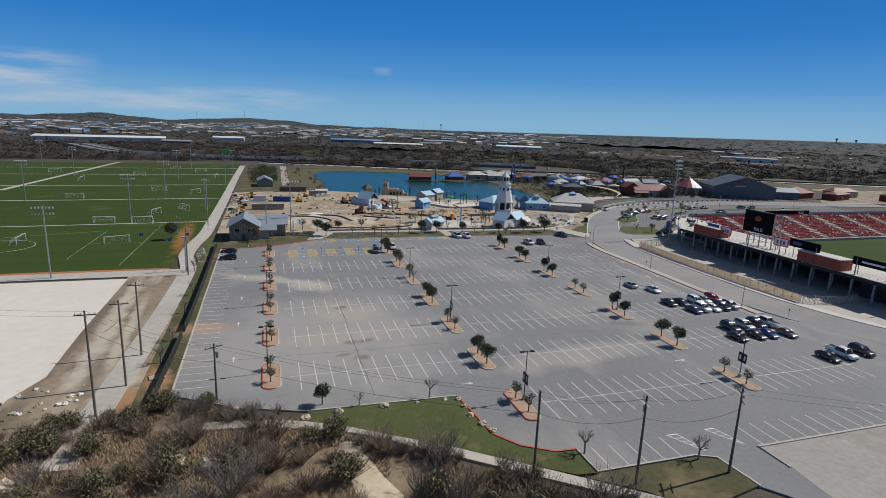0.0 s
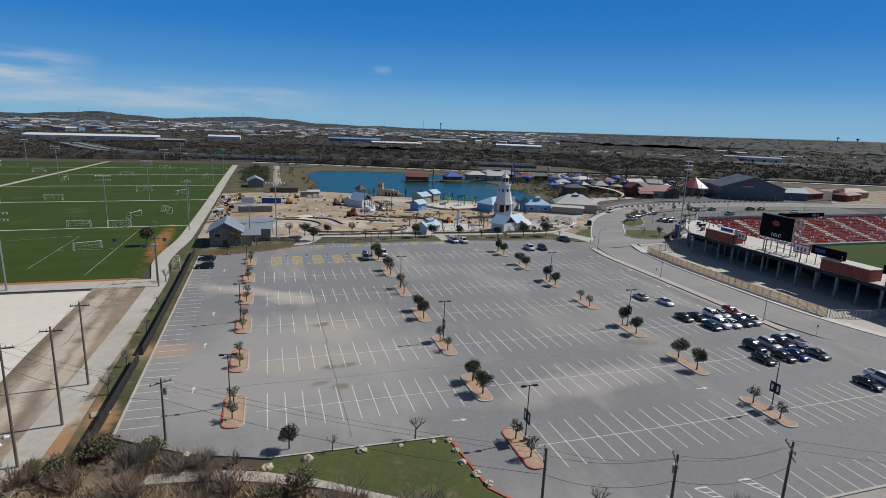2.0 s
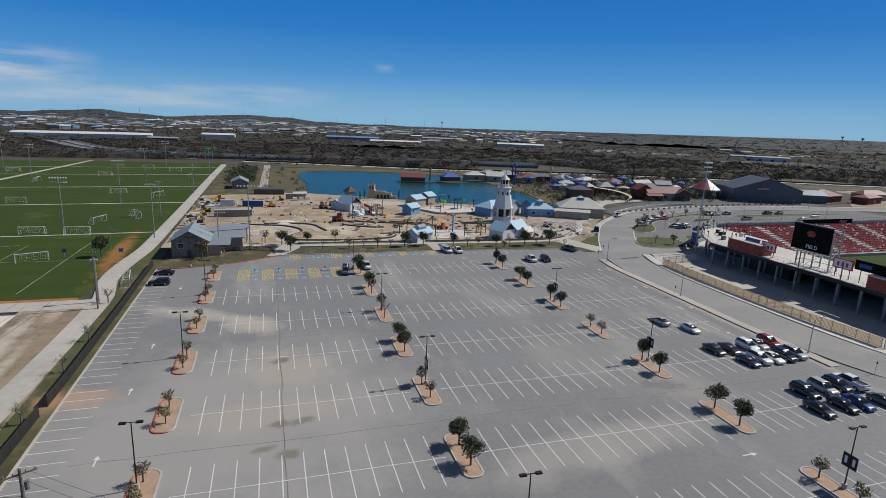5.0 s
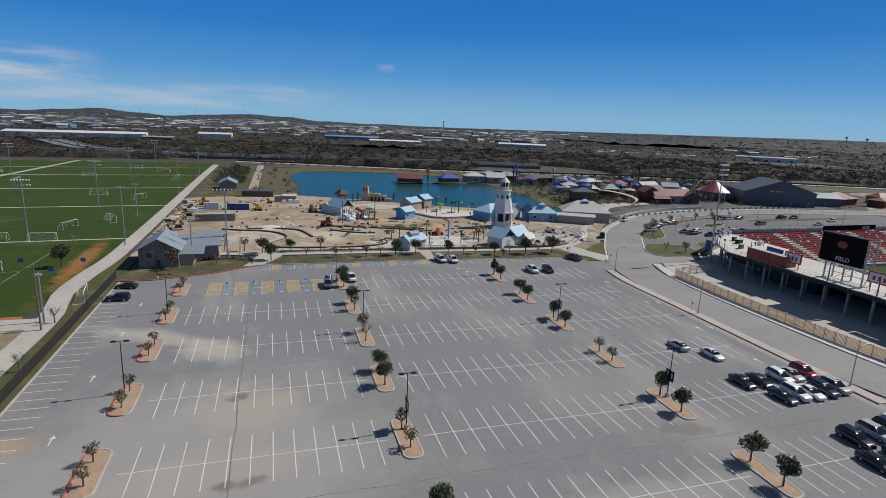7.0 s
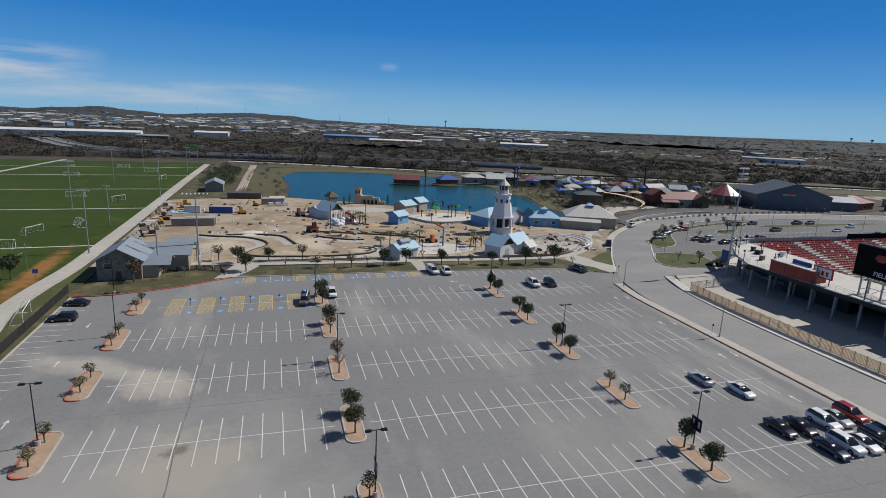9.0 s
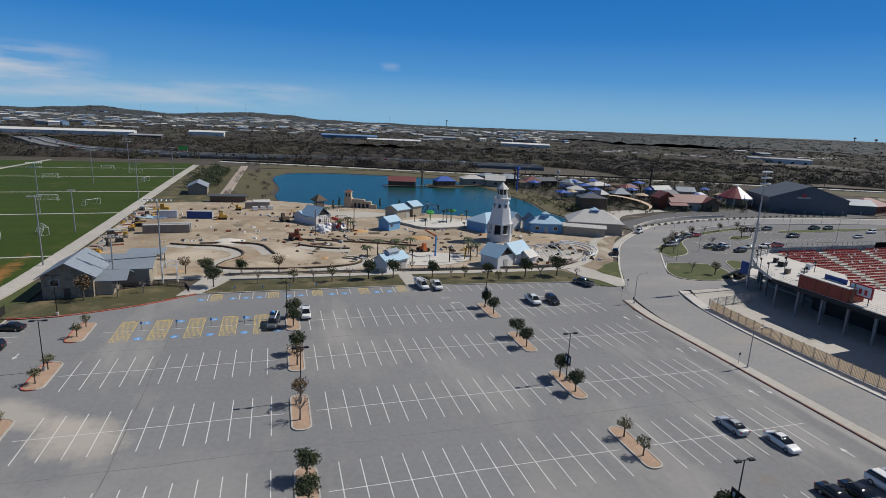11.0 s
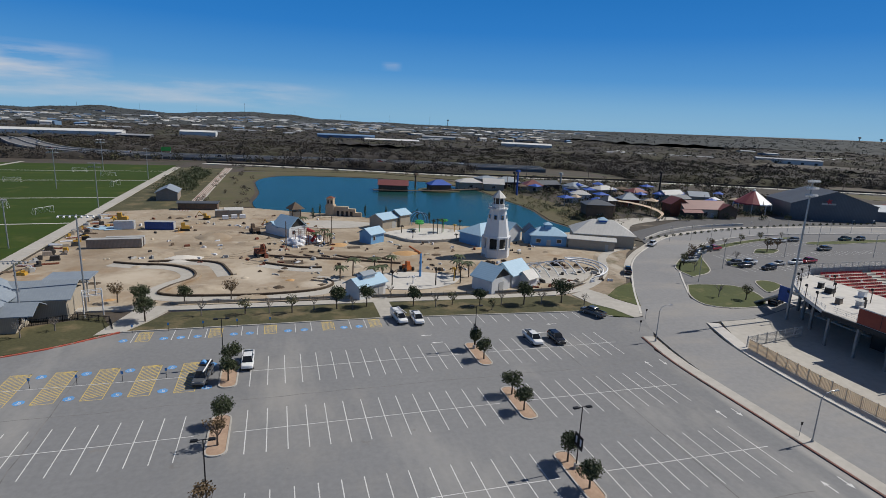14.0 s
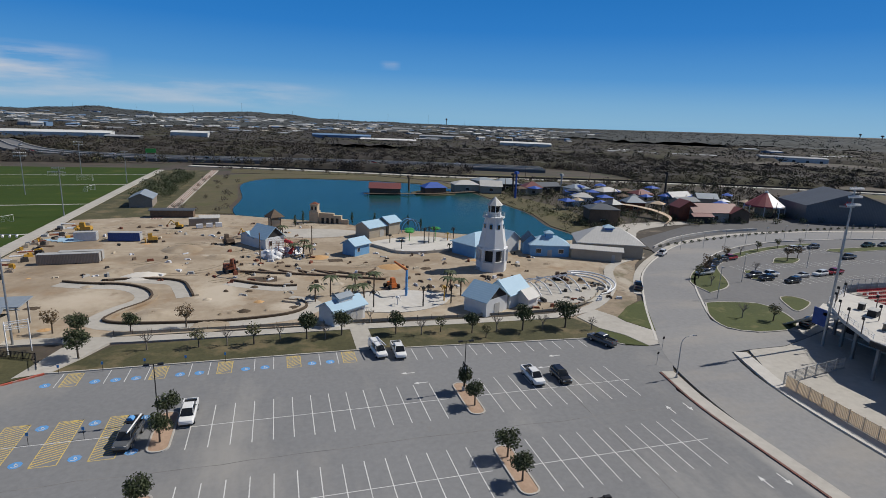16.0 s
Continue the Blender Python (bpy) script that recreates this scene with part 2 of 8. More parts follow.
overlay(M["sand"], (.48, .415, .325), .06, .56, .68, .7, (1, 1, 1), (31, 5, 0))
overlay(M["sand"], (.20, .145, .09), .32, .58, .72, .7, (1, .6, 1), (7, 13, 0))
overlay(M["sand"], (.55, .49, .41), .22, .62, .74, .7, (.5, 1, 1), (2, 23, 0))
for w_ in (((.19, .14, .095), 45.5, 238, 5, 3.2, -8, .85, .8, .3, 3), ((.22, .165, .11), 18, 262, 20, 4, -6, .7, 1.0, .12, 8), ((.21, .155, .10), 58, 247, 20, 4, -14, .75, 1.0, .14, 13), ((.52, .455, .365), 36, 228, 7, 12, 20, .75, .9, .14, 18),
           ((.23, .17, .115), 30, 286, 26, 5, -4, .65, 1.0, .1, 23), ((.20, .15, .10), -8, 272, 9, 30, 4, .7, 1.0, .12, 28), ((.50, .43, .34), 8, 228, 9, 6, 0, .6, .9, .15, 33), ((.24, .18, .12), 100, 228, 16, 5, 8, .7, 1.0, .14, 38), ((.53, .47, .385), 52, 217, 6, 4, 0, .7, .8, .2, 43), ((.22, .165, .11), 84, 250, 14, 5, 12, .7, 1.0, .14, 48)):
    wash(M["sand"], *w_)
M["sand_orange"] = mat("sand_orange", (.52, .32, .15), (.40, .24, .11), .8, .1, .95, bump=.5)
M["soil_dark"] = mat("soil_dark", (.10, .07, .045), (.055, .04, .028), 1.2, .2, .95, bump=.5)
M["caliche"] = overlay(mat("caliche", (.62, .585, .53), (.54, .505, .45), .5, .03, .95, bump=.2), (.58, .53, .46), .05, .54, .7, .6)
overlay(M["dirt"], (.45, .40, .33), .10, .53, .64, .8, (1, .4, 1), (9, 2, 0))
overlay(M["dirt"], (.11, .085, .06), .35, .60, .70, .7, (1, 1, 1), (21, 6, 0))
for w_ in (((.50, .45, .375), -33.5, 112, 2.4, 42, 2, .7, 1.0, .18, 3), ((.50, .45, .375), -29.5, 104, 1.4, 36, 2, .6, 1.0, .2, 9), ((.12, .095, .07), -37.4, 112, 1.6, 44, -1, .7, 1.0, .3, 15), ((.34, .175, .085), -23.5, 79, 4.5, 6, 20, .8, .9, .3, 21), ((.13, .10, .07), -30, 88, 2.0, 14, 8, .55, 1.0, .25, 27)):
    wash(M["dirt"], *w_)
for w_ in (((.34, .19, .10), -20.5, 86, 2.4, 6, 10, .85, .9, .3, 4), ((.33, .20, .11), -19.5, 108, 3.0, 3.5, 0, .85, .9, .3, 11), ((.06, .075, .022), -21, 98, 2.2, 8, 0, .7, .9, .3, 17), ((.06, .075, .022), -20.5, 128, 2.4, 16, 0, .7, .9, .2, 23)):
    wash(M["grass"], *w_)
M["orange_dirt"] = mat("orange_dirt", (.40, .15, .055), (.25, .12, .05), .9, .1, .95, bump=.3)
M["water"] = mat("water", (.017, .068, .063), (.012, .050, .050), .05, .01, .22, bump=0, spec=.12)
wb = M["water"].node_tree
wno = wb.nodes.new("ShaderNodeTexNoise")
wno.inputs["Scale"].default_value, wno.inputs["Detail"].default_value = .6, 5
wco = wb.nodes.new("ShaderNodeTexCoord")
wb.links.new(wco.outputs["Object"], wno.inputs["Vector"])
wbu = wb.nodes.new("ShaderNodeBump")
wbu.inputs["Strength"].default_value, wbu.inputs["Distance"].default_value = .25, .2
wb.links.new(wno.outputs["Fac"], wbu.inputs["Height"])
wb.links.new(wbu.outputs[0], wb.nodes["Principled BSDF"].inputs["Normal"])
M["bark"] = mat("bark", (.13, .10, .075), (.07, .055, .04), 6, .8, .95)
M["leaf"] = mat("leaf", (.060, .078, .026), (.028, .040, .014), 2, .4, .7, island=.7)
M["leaf_olive"] = mat("leaf_olive", (.155, .150, .070), (.085, .085, .038), 2, .4, .75, island=.7)
M["leaf_brown"] = mat("leaf_brown", (.17, .11, .05), (.09, .06, .03), 2, .4, .8, island=.7)
M["twig"] = mat("twig", (.27, .21, .155), (.15, .115, .088), 2, .3, .95, island=.6)
M["twig_grey"] = mat("twig_grey", (.24, .21, .18), (.14, .12, .10), 2, .3, .95, island=.6)
M["dry_grass"] = mat("dry_grass", (.42, .32, .215), (.24, .175, .115), .5, .08, .95, island=.7)
M["wood_far"] = overlay(mat("wood_far", (.080, .067, .055), (.050, .042, .035), .08, .006, .97, island=.25), (.056, .054, .026), .012, .50, .60, .8)
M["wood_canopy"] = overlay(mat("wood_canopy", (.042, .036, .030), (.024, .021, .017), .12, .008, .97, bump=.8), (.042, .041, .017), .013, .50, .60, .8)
M["wood_horizon"] = mat("wood_horizon", (.050, .055, .050), (.034, .038, .037), .05, .004, .97, island=.3)
M["stone"] = mat("limestone", (.55, .49, .38), (.36, .31, .24), 2, .5, .9, bump=.5)
M["wood_pole"] = mat("wood_pole", (.20, .165, .13), (.12, .10, .08), 3, .3, .9, stretch=(4, 4, .4))
M["black"] = mat("black_metal", (.018, .018, .02), (.010, .010, .011), 2, .3, .5, .3)
M["dark_fence"] = mat("dark_fence", (.022, .02, .018), (.012, .012, .011), 2, .3, .7)
M["galv"] = mat("galvanised", (.42, .43, .44), (.32, .33, .34), 3, .4, .5, .7)
M["wire"] = mat("wire", (.03, .03, .03), None, 2, .2, .6)
M["white_metal"] = mat("white_metal", (.78, .78, .78), (.66, .66, .66), 1.5, .2, .5)
M["tyre"] = mat("rubber", (.018, .018, .018), None, 4, .5, .85)
M["rim"] = mat("alloy", (.55, .55, .56), (.4, .4, .41), 4, .5, .35, .8)
M["glass"] = mat("car_glass", (.012, .014, .016), (.008, .009, .010), 1, .1, .06, spec=.8)
M["lamp_glass"] = mat("lamp_glass", (.8, .8, .8), None, 3, .3, .15)
M["tail"] = mat("tail_glass", (.35, .015, .012), None, 3, .3, .2)
M["window"] = mat("window_glass", (.02, .025, .03), (.012, .015, .018), 1, .1, .08, spec=.7)
M["park_floor"] = overlay(mat("park_floor", (.075, .062, .046), (.04, .034, .026), .5, .06, .95, bump=.4), (.20, .165, .125), .08, .58, .68, .7)
M["bank_grass"] = overlay(mat("bank_grass", (.115, .098, .048), (.068, .060, .028), .6, .05, .95, bump=.5), (.075, .078, .026), .06, .5, .64, .8)
M["caliche_sand"] = overlay(mat("caliche_sand", (.56, .48, .36), (.45, .37, .27), .9, .15, .95, bump=.8), (.28, .22, .14), .5, .56, .66, .7)
M["bank_earth"] = overlay(mat("bank_earth", (.29, .225, .155), (.16, .12, .08), .9, .1, .95, bump=.8), (.06, .06, .028), .12, .54, .66, .8)
M["forecourt_asphalt"] = mat("forecourt_asphalt", (.115, .115, .118), (.08, .08, .083), .8, .03, .93)
M["seam_tar"] = overlay(mat("seam_tar", (.15, .145, .14), (.12, .12, .12), 1, .2, .9), (.2, .195, .19), .3, .45, .6, 1.0)


# ---- mesh helpers ----
class MB:
    """Collects vertices and faces of one mesh."""

    def __init__(self):
        self.v, self.f = [], []

    def add(self, verts, faces):
        k = len(self.v)
        self.v += [tuple(p) for p in verts]
        self.f += [tuple(i + k for i in f) for f in faces]
        return self

    def box(self, c, s, rz=0.0, taper=1.0):
        """A box of size s whose base centre is c."""
        ca, sa = math.cos(rz), math.sin(rz)
        vs = []
        for z, k in ((0, 1), (s[2], taper)):
            for x, y in ((-1, -1), (1, -1), (1, 1), (-1, 1)):
                px, py = x * s[0] / 2 * k, y * s[1] / 2 * k
                vs.append((c[0] + px * ca - py * sa, c[1] + px * sa + py * ca, c[2] + z))
        return self.add(vs, [(3, 2, 1, 0), (4, 5, 6, 7), (0, 1, 5, 4), (1, 2, 6, 5), (2, 3, 7, 6), (3, 0, 4, 7)])

    def prism(self, poly, z0, z1, inset=0.0):
        """An upright slab over an outline."""
        n = len(poly)
        area = sum(poly[i][0] * poly[(i + 1) % n][1] - poly[(i + 1) % n][0] * poly[i][1] for i in range(n))
        p = list(poly) if area > 0 else list(poly)[::-1]
        cx, cy = sum(a[0] for a in p) / n, sum(a[1] for a in p) / n
        top = [(x + (cx - x) * inset, y + (cy - y) * inset, z1) for x, y in p]
        vs = [(x, y, z0) for x, y in p] + top
        return self.add(vs, [tuple(range(n - 1, -1, -1)), tuple(range(n, 2 * n))] + [(i, (i + 1) % n, n + (i + 1) % n, n + i) for i in range(n)])

    def tube(self, a, b, r0, r1=None, n=8, caps=True):
        a, b = Vector(a), Vector(b)
        r1 = r0 if r1 is None else r1
        d = (b - a).normalized()
        u = d.orthogonal().normalized()
        w = d.cross(u)
        ring = lambda p, r: [p + (u * math.cos(2 * math.pi * i / n) + w * math.sin(2 * math.pi * i / n)) * r for i in range(n)]
        fs = [(i, (i + 1) % n, n + (i + 1) % n, n + i) for i in range(n)]
        if caps:
            fs += [tuple(range(n - 1, -1, -1)), tuple(range(n, 2 * n))]
        return self.add(ring(a, r0) + ring(b, r1), fs)

    def line(self, pts, r, n=5):
        """One unbroken tube through the points."""
        p = [Vector(q) for q in pts]
        rings, u = [], None
        for i, q in enumerate(p):
            d = (p[min(i + 1, len(p) - 1)] - p[max(i - 1, 0)]).normalized()
            u = (d.orthogonal() if u is None else u - d * u.dot(d)).normalized()
            w = d.cross(u)
            rings += [q + (u * math.cos(2 * math.pi * k / n) + w * math.sin(2 * math.pi * k / n)) * r for k in range(n)]
        m = len(p)
        fs = [(j * n + k, j * n + (k + 1) % n, (j + 1) * n + (k + 1) % n, (j + 1) * n + k) for j in range(m - 1) for k in range(n)]
        return self.add(rings, fs + [tuple(range(n - 1, -1, -1)), tuple(range((m - 1) * n, m * n))])

    def gable(self, c, s, h, rz=0.0, over=0.5, thick=0.18):
        """A pitched roof with its ridge along local x, eaves at c.z."""
        ca, sa = math.cos(rz), math.sin(rz)
        L, W = s[0] / 2 + over, s[1] / 2 + over
        dz = -h * over / (s[1] / 2)
        prof = [(-W, dz), (0, h), (W, dz), (W, dz - thick), (0, h - thick), (-W, dz - thick)]
        vs = []
        for x in (-L, L):
            for y, z in prof:
                vs.append((c[0] + x * ca - y * sa, c[1] + x * sa + y * ca, c[2] + z))
        return self.add(vs, [(0, 6, 7, 1), (1, 7, 8, 2), (2, 8, 9, 3), (3, 9, 10, 4), (4, 10, 11, 5), (5, 11, 6, 0), (0, 1, 4, 5), (1, 2, 3, 4), (6, 11, 10, 7), (7, 10, 9, 8)])

    def ends(self, c, s, h, rz=0.0, sides=(-1, 1)):
        """The triangular wall ends under a gable."""
        ca, sa = math.cos(rz), math.sin(rz)
        for sx in sides:
            vs = []
            for x in (sx * s[0] / 2, sx * (s[0] / 2 - 0.15)):
                for y, z in ((-s[1] / 2, 0), (s[1] / 2, 0), (0, h - .12)):
                    vs.append((c[0] + x * ca - y * sa, c[1] + x * sa + y * ca, c[2] + z))
            self.add(vs, [(0, 1, 2), (5, 4, 3), (0, 3, 4, 1), (1, 4, 5, 2), (2, 5, 3, 0)])
        return self

    def hip(self, c, s, h, rz=0.0, over=0.6, ridge=0.4, thick=0.2):
        ca, sa = math.cos(rz), math.sin(rz)
        L, W = s[0] / 2 + over, s[1] / 2 + over
        R = max(L - W, 0) + ridge * 0.01
        pts = [(-L, -W, 0), (L, -W, 0), (L, W, 0), (-L, W, 0), (-R, 0, h), (R, 0, h), (-L, -W, -thick), (L, -W, -thick), (L, W, -thick), (-L, W, -thick)]
        vs = [(c[0] + x * ca - y * sa, c[1] + x * sa + y * ca, c[2] + z) for x, y, z in pts]
        return self.add(vs, [(0, 1, 5, 4), (1, 2, 5), (2, 3, 4, 5), (3, 0, 4), (0, 6, 7, 1), (1, 7, 8, 2), (2, 8, 9, 3), (3, 9, 6, 0), (9, 8, 7, 6)])

    def ball(self, c, r, n=8, m=6, squash=1.0, rough=0.0, seed=0):
        rnd = random.Random(seed)
        vs, fs = [], []
        for j in range(m + 1):
            th = math.pi * j / m
            for i in range(n):
                k = r * (1 + rough * (rnd.random() - .5))
                a = 2 * math.pi * i / n
                vs.append((c[0] + k * math.sin(th) * math.cos(a), c[1] + k * math.sin(th) * math.sin(a), c[2] + k * math.cos(th) * squash))
        for j in range(m):
            for i in range(n):
                fs.append((j * n + i, (j + 1) * n + i, (j + 1) * n + (i + 1) % n, j * n + (i + 1) % n))
        return self.add(vs, fs)

    def mesh(self, name, material, smooth=False):
        me = bpy.data.meshes.new(name)
        me.from_pydata(self.v, [], self.f)
        me.materials.append(M[material] if isinstance(material, str) else material)
        if smooth:
            me.polygons.foreach_set("use_smooth", [True] * len(me.polygons))
        me.update()
        return me


def part(name, mb, material, parent, label="", smooth=False):
    ob = new(name, mb.mesh(name, material, smooth))
    ob.parent = parent
    if label:
        ob["label"] = label
    return ob


def solid(name, mb, material, label="", category="", kind="", group="", smooth=False):
    return tagged(new(name, mb.mesh(name, material, smooth)), label, category, group, kind)


def thing(name, x, y, z=0.0, rz=0.0, label="", category="", group="", kind=""):
    if label and len(label.split()) < 4:
        label += " on open ground"
    ob = tagged(new(name), label, category, group, kind)
    ob.matrix_basis = pose(x, y, z, 0, 0, rz)
    return ob


def slab(name, poly, material, top, label="", bottom=-0.6, kind="structure", category=""):
    return solid(name, MB().prism(poly, bottom, top), material, label, category, kind)


def rect(x0, y0, x1, y1):
    return [(x0, y0), (x1, y0), (x1, y1), (x0, y1)]


def smooth_line(pts, step=3.0):
    """A rounded line through control points (Catmull-Rom)."""
    p = [Vector(a) for a in pts]
    p = [2 * p[0] - p[1]] + p + [2 * p[-1] - p[-2]]
    out = []
    for a, b, c, d in zip(p, p[1:], p[2:], p[3:]):
        n = max(2, int((c - b).length / step))
        for i in range(n):
            t = i / n
            out.append(0.5 * (2 * b + (c - a) * t + (2 * a - 5 * b + 4 * c - d) * t * t + (3 * b - a - 3 * c + d) * t ** 3))
    return [tuple(v) for v in out] + [tuple(p[-2])]


def strip(pts, width, z0, z1, mb=None, offset=0.0):
    """A ribbon of given width along a plan line."""
    mb = mb or MB()
    p = [Vector((a[0], a[1])) for a in pts]
    L, R = [], []
    for i, q in enumerate(p):
        d = (p[min(i + 1, len(p) - 1)] - p[max(i - 1, 0)]).normalized()
        nrm = Vector((-d.y, d.x))
        L.append(q + nrm * (offset + width / 2))
        R.append(q + nrm * (offset - width / 2))
    for i in range(len(p) - 1):
        q = [R[i], R[i + 1], L[i + 1], L[i]]
        vs = [(a.x, a.y, z0) for a in q] + [(a.x, a.y, z1) for a in q]
        mb.add(vs, [(4, 5, 6, 7), (0, 1, 5, 4), (2, 3, 7, 6)] + ([(3, 0, 4, 7)] if i == 0 else []) + ([(1, 2, 6, 5)] if i == len(p) - 2 else []))
    return mb


# ---- ground ----
def ground_z(x, y):
    """Flat round the site, easing down far away; hills on the western horizon."""
    d = math.hypot(x, y)
    az = math.atan2(x, y)
    far = max(0.0, d - 700) / 3800
    z = -0.25 + far * (-30 + 52 * max(0.0, az - 0.25))
    if d > 1500:
        west = max(0.0, min(1.0, (0.32 - az) / 0.35))
        hill = noise.noise(Vector((az * 7, 1.7, 0))) * .5 + noise.noise(Vector((az * 19, 4.1, 0))) * .3 + .35
        z += west * max(0.0, hill) * 70 * min(1.0, (d - 1500) / 2500) ** 1.5
    if y < 66 and d < 200:
        # a low brushy bank at the lot's southern edge
        z += min(1.0, (66 - y) / 20) * (0.5 + 1.2 * noise.noise(Vector((x * .06, y * .06, 0)))) * max(0.0, min(1.0, (22 - x) / 18))
    return z


gm = MB()
xs = sorted(set([-4600, -3800, -3000, -2400, -1900, -1500, -1200, -950, -750, -600, -480, -380, -300, -240, -190, -150, -120, -100] + list(range(-85, 60, 4)) + [80, 110, 150, 200, 260, 330, 420, 520, 640, 780, 950, 1200, 1500, 1900, 2300, 2800, 3300, 3800, 4300, 4700]))
ys = sorted(set([-600, -300, -150, -80, -40] + list(range(-20, 72, 4)) + [90, 120, 160, 210, 270, 340, 420, 520, 640, 780, 950, 1200, 1500, 1900, 2300, 2800, 3300, 3800, 4200, 4600]))
gm.v = [(x, y, ground_z(x, y)) for y in ys for x in xs]
gm.f = [(j * len(xs) + i, j * len(xs) + i + 1, (j + 1) * len(xs) + i + 1, (j + 1) * len(xs) + i) for j in range(len(ys) - 1) for i in range(len(xs) - 1)]
# outline of the lake
LAKE = smooth_line([(33, 330), (31, 345), (33, 376), (30, 425), (40, 450), (60, 455), (103, 446), (132, 430), (147, 407), (154, 388), (155, 358), (157, 325), (152, 297), (154, 283), (151, 272), (137, 270), (117, 284), (90, 297), (63, 315), (46, 323), (33, 330)], 6)[:-1]
solid("ground", gm, "brush_ground", "brown brushy ground reaching the wooded horizon", "ground", "structure", smooth=True)

# car park: one sheet with real kerbs
LOT = [(-17.6, 79.2), (-7.7, 73), (2.6, 69.5), (25.2, 69), (25.9, 63.8), (26.6, 57.3), (29.2, 53.7), (33.3, 51.2), (36.2, 51), (36.2, 45.9), (51.3, 45.9), (53.9, 44.7), (54.6, 38.5), (70, 20), (150, 20), (150, 45.7), (123, 71), (114, 88), (112, 95), (109.4, 100), (109.4, 166), (113.4, 171.6), (121, 182.4), (116.2, 182.4), (112, 183.6), (107, 187.8), (62, 191), (14.5, 191.3), (4, 185), (-9.4, 180.5), (-17.6, 180)]
slab("car_park", LOT, "asphalt", 0.0, "grey sun-bleached asphalt car park with painted stalls", category="car park")
ROAD_MID = smooth_line([(190, -40), (152, 35), (131, 68), (120.8, 90), (118.0, 108), (117.6, 125), (117.7, 145), (118.8, 160), (122.0, 174), (129.6, 188.5), (139, 204), (153, 224), (170, 240), (190, 254.5), (218, 264.6), (247, 267), (300, 264), (380, 252)], 4)
solid("road", strip(ROAD_MID, 13.0, -.5, .012), "road", "pale grey two-lane access road curving past the stadium", "road", "structure")

kerbs = MB()
strip(smooth_line([(109.3, 92), (109.3, 110), (109.3, 140), (109.3, 160), (111, 172)], 3), .35, -.3, .15, kerbs)
solid("kerb", kerbs, "kerb_worn", "faded red painted kerb between car park and road", "kerb", "structure")
solid("verge_pavement", strip(smooth_line([(110.6, 92), (110.6, 110), (110.6, 140), (110.6, 160), (112.4, 172)], 3), 2.2, -.3, .12), "concrete", "tan concrete verge along the road", "pavement", "structure")
far_walk = smooth_line([(139, 66), (130.6, 84), (126.9, 100), (125.8, 120), (125.9, 145), (127.0, 160), (129.0, 168), (131.8, 176.2)], 3)
solid("pavement", strip(far_walk, 2.6, -.3, .14), "concrete_w", "white concrete pavement beside the road", "pavement", "structure")
slab("stadium_apron", [(147, 60), (133, 82), (128.3, 96), (126.5, 110), (126.2, 142), (127.8, 160), (130.6, 169), (134.6, 176.9), (143.4, 176.9), (153, 179.8), (175, 187), (175, 60)], "concrete", .04, "grey concrete apron in front of the stadium", category="pavement")

slab("stadium_driveway", [(121, 172), (129.6, 176.6), (135, 177.1), (143.4, 177.1), (153.1, 180.1), (152.7, 183.5), (144, 183.8), (139, 187), (139.5, 194), (131, 190)], "road", .016, "grey asphalt driveway into the stadium", category="road")
slab("junction_paving", [(143.8, 183.9), (152.7, 183.6), (153.2, 180.2), (165, 184.4), (178, 190.5), (177, 197), (165.2, 190.1), (157.6, 187)], "concrete_w", .05, "pale concrete paving at the stadium corner", category="pavement")
slab("shoulder_earth", [(106, 200), (112, 192), (118, 196), (125, 203), (131, 207), (140, 221), (152, 238), (164, 250), (160, 258), (146, 246), (137, 234), (131, 222), (124, 211)], "dirt", -.02, "tan earth shoulder beside the road", category="earth")
# grass verges of the lot
slab("lawn", [(2.6, 69.3), (25, 68.8), (25.7, 63.6), (26.4, 57.2), (29, 53.5), (33.2, 51), (36, 50.8), (36, 45.8), (33.5, 46), (26, 51.2), (20, 55.8), (13, 60.2), (7, 64.2), (0, 67.5)], "grass_g", .12, "small triangular lawn with limestone boulders", category="lawn")
slab("lawn_south", [(36.4, 45.6), (51.3, 45.6), (53.8, 44.4), (54.4, 38.5), (44, 36.5), (40, 41), (35, 44.8)], "grass", .12, "thin worn grass beside the entrance", category="lawn")
solid("kerb_south", strip([(25.3, 69), (26, 63.8), (26.7, 57.3), (29.3, 53.7), (33.3, 51.3), (36.3, 51.1)], .3, -.2, .17), "paint_red", "red painted kerb round the lawn", "kerb", "structure")
solid("kerb_lawn", strip([(2.6, 69.6), (25.2, 69.1)], .3, -.2, .17), "concrete", "concrete kerb along the lawn", "kerb", "structure")
solid("kerb_entrance", strip([(36.4, 50.9), (36.4, 46), (51.3, 46), (54, 44.8), (54.7, 38.4)], .3, -.2, .17), "concrete", "concrete kerb at the entrance", "kerb", "structure")
solid("footpath", strip(smooth_line([(-12, 68.6), (-3.7, 67.4), (3, 65.2), (9.8, 62.2), (16, 57.6), (25.9, 50.2), (33, 44.8), (40, 39.4), (52, 30)], 3), 1.9, -.3, .1), "concrete", "pale concrete footpath below the lawn", "footpath", "structure")
slab("gravel_yard", [(62, 45.4), (62.2, 41), (60, 20), (150, 20), (150, 45.4)], "gravel_lot", .015, "broken pale gravel and concrete yard", category="yard")
solid("kerb_yard", strip([(62, 40.6), (61.7, 45.6), (150, 45.6)], .35, -.2, .16), "concrete", "concrete kerb island at the yard", "kerb", "structure")

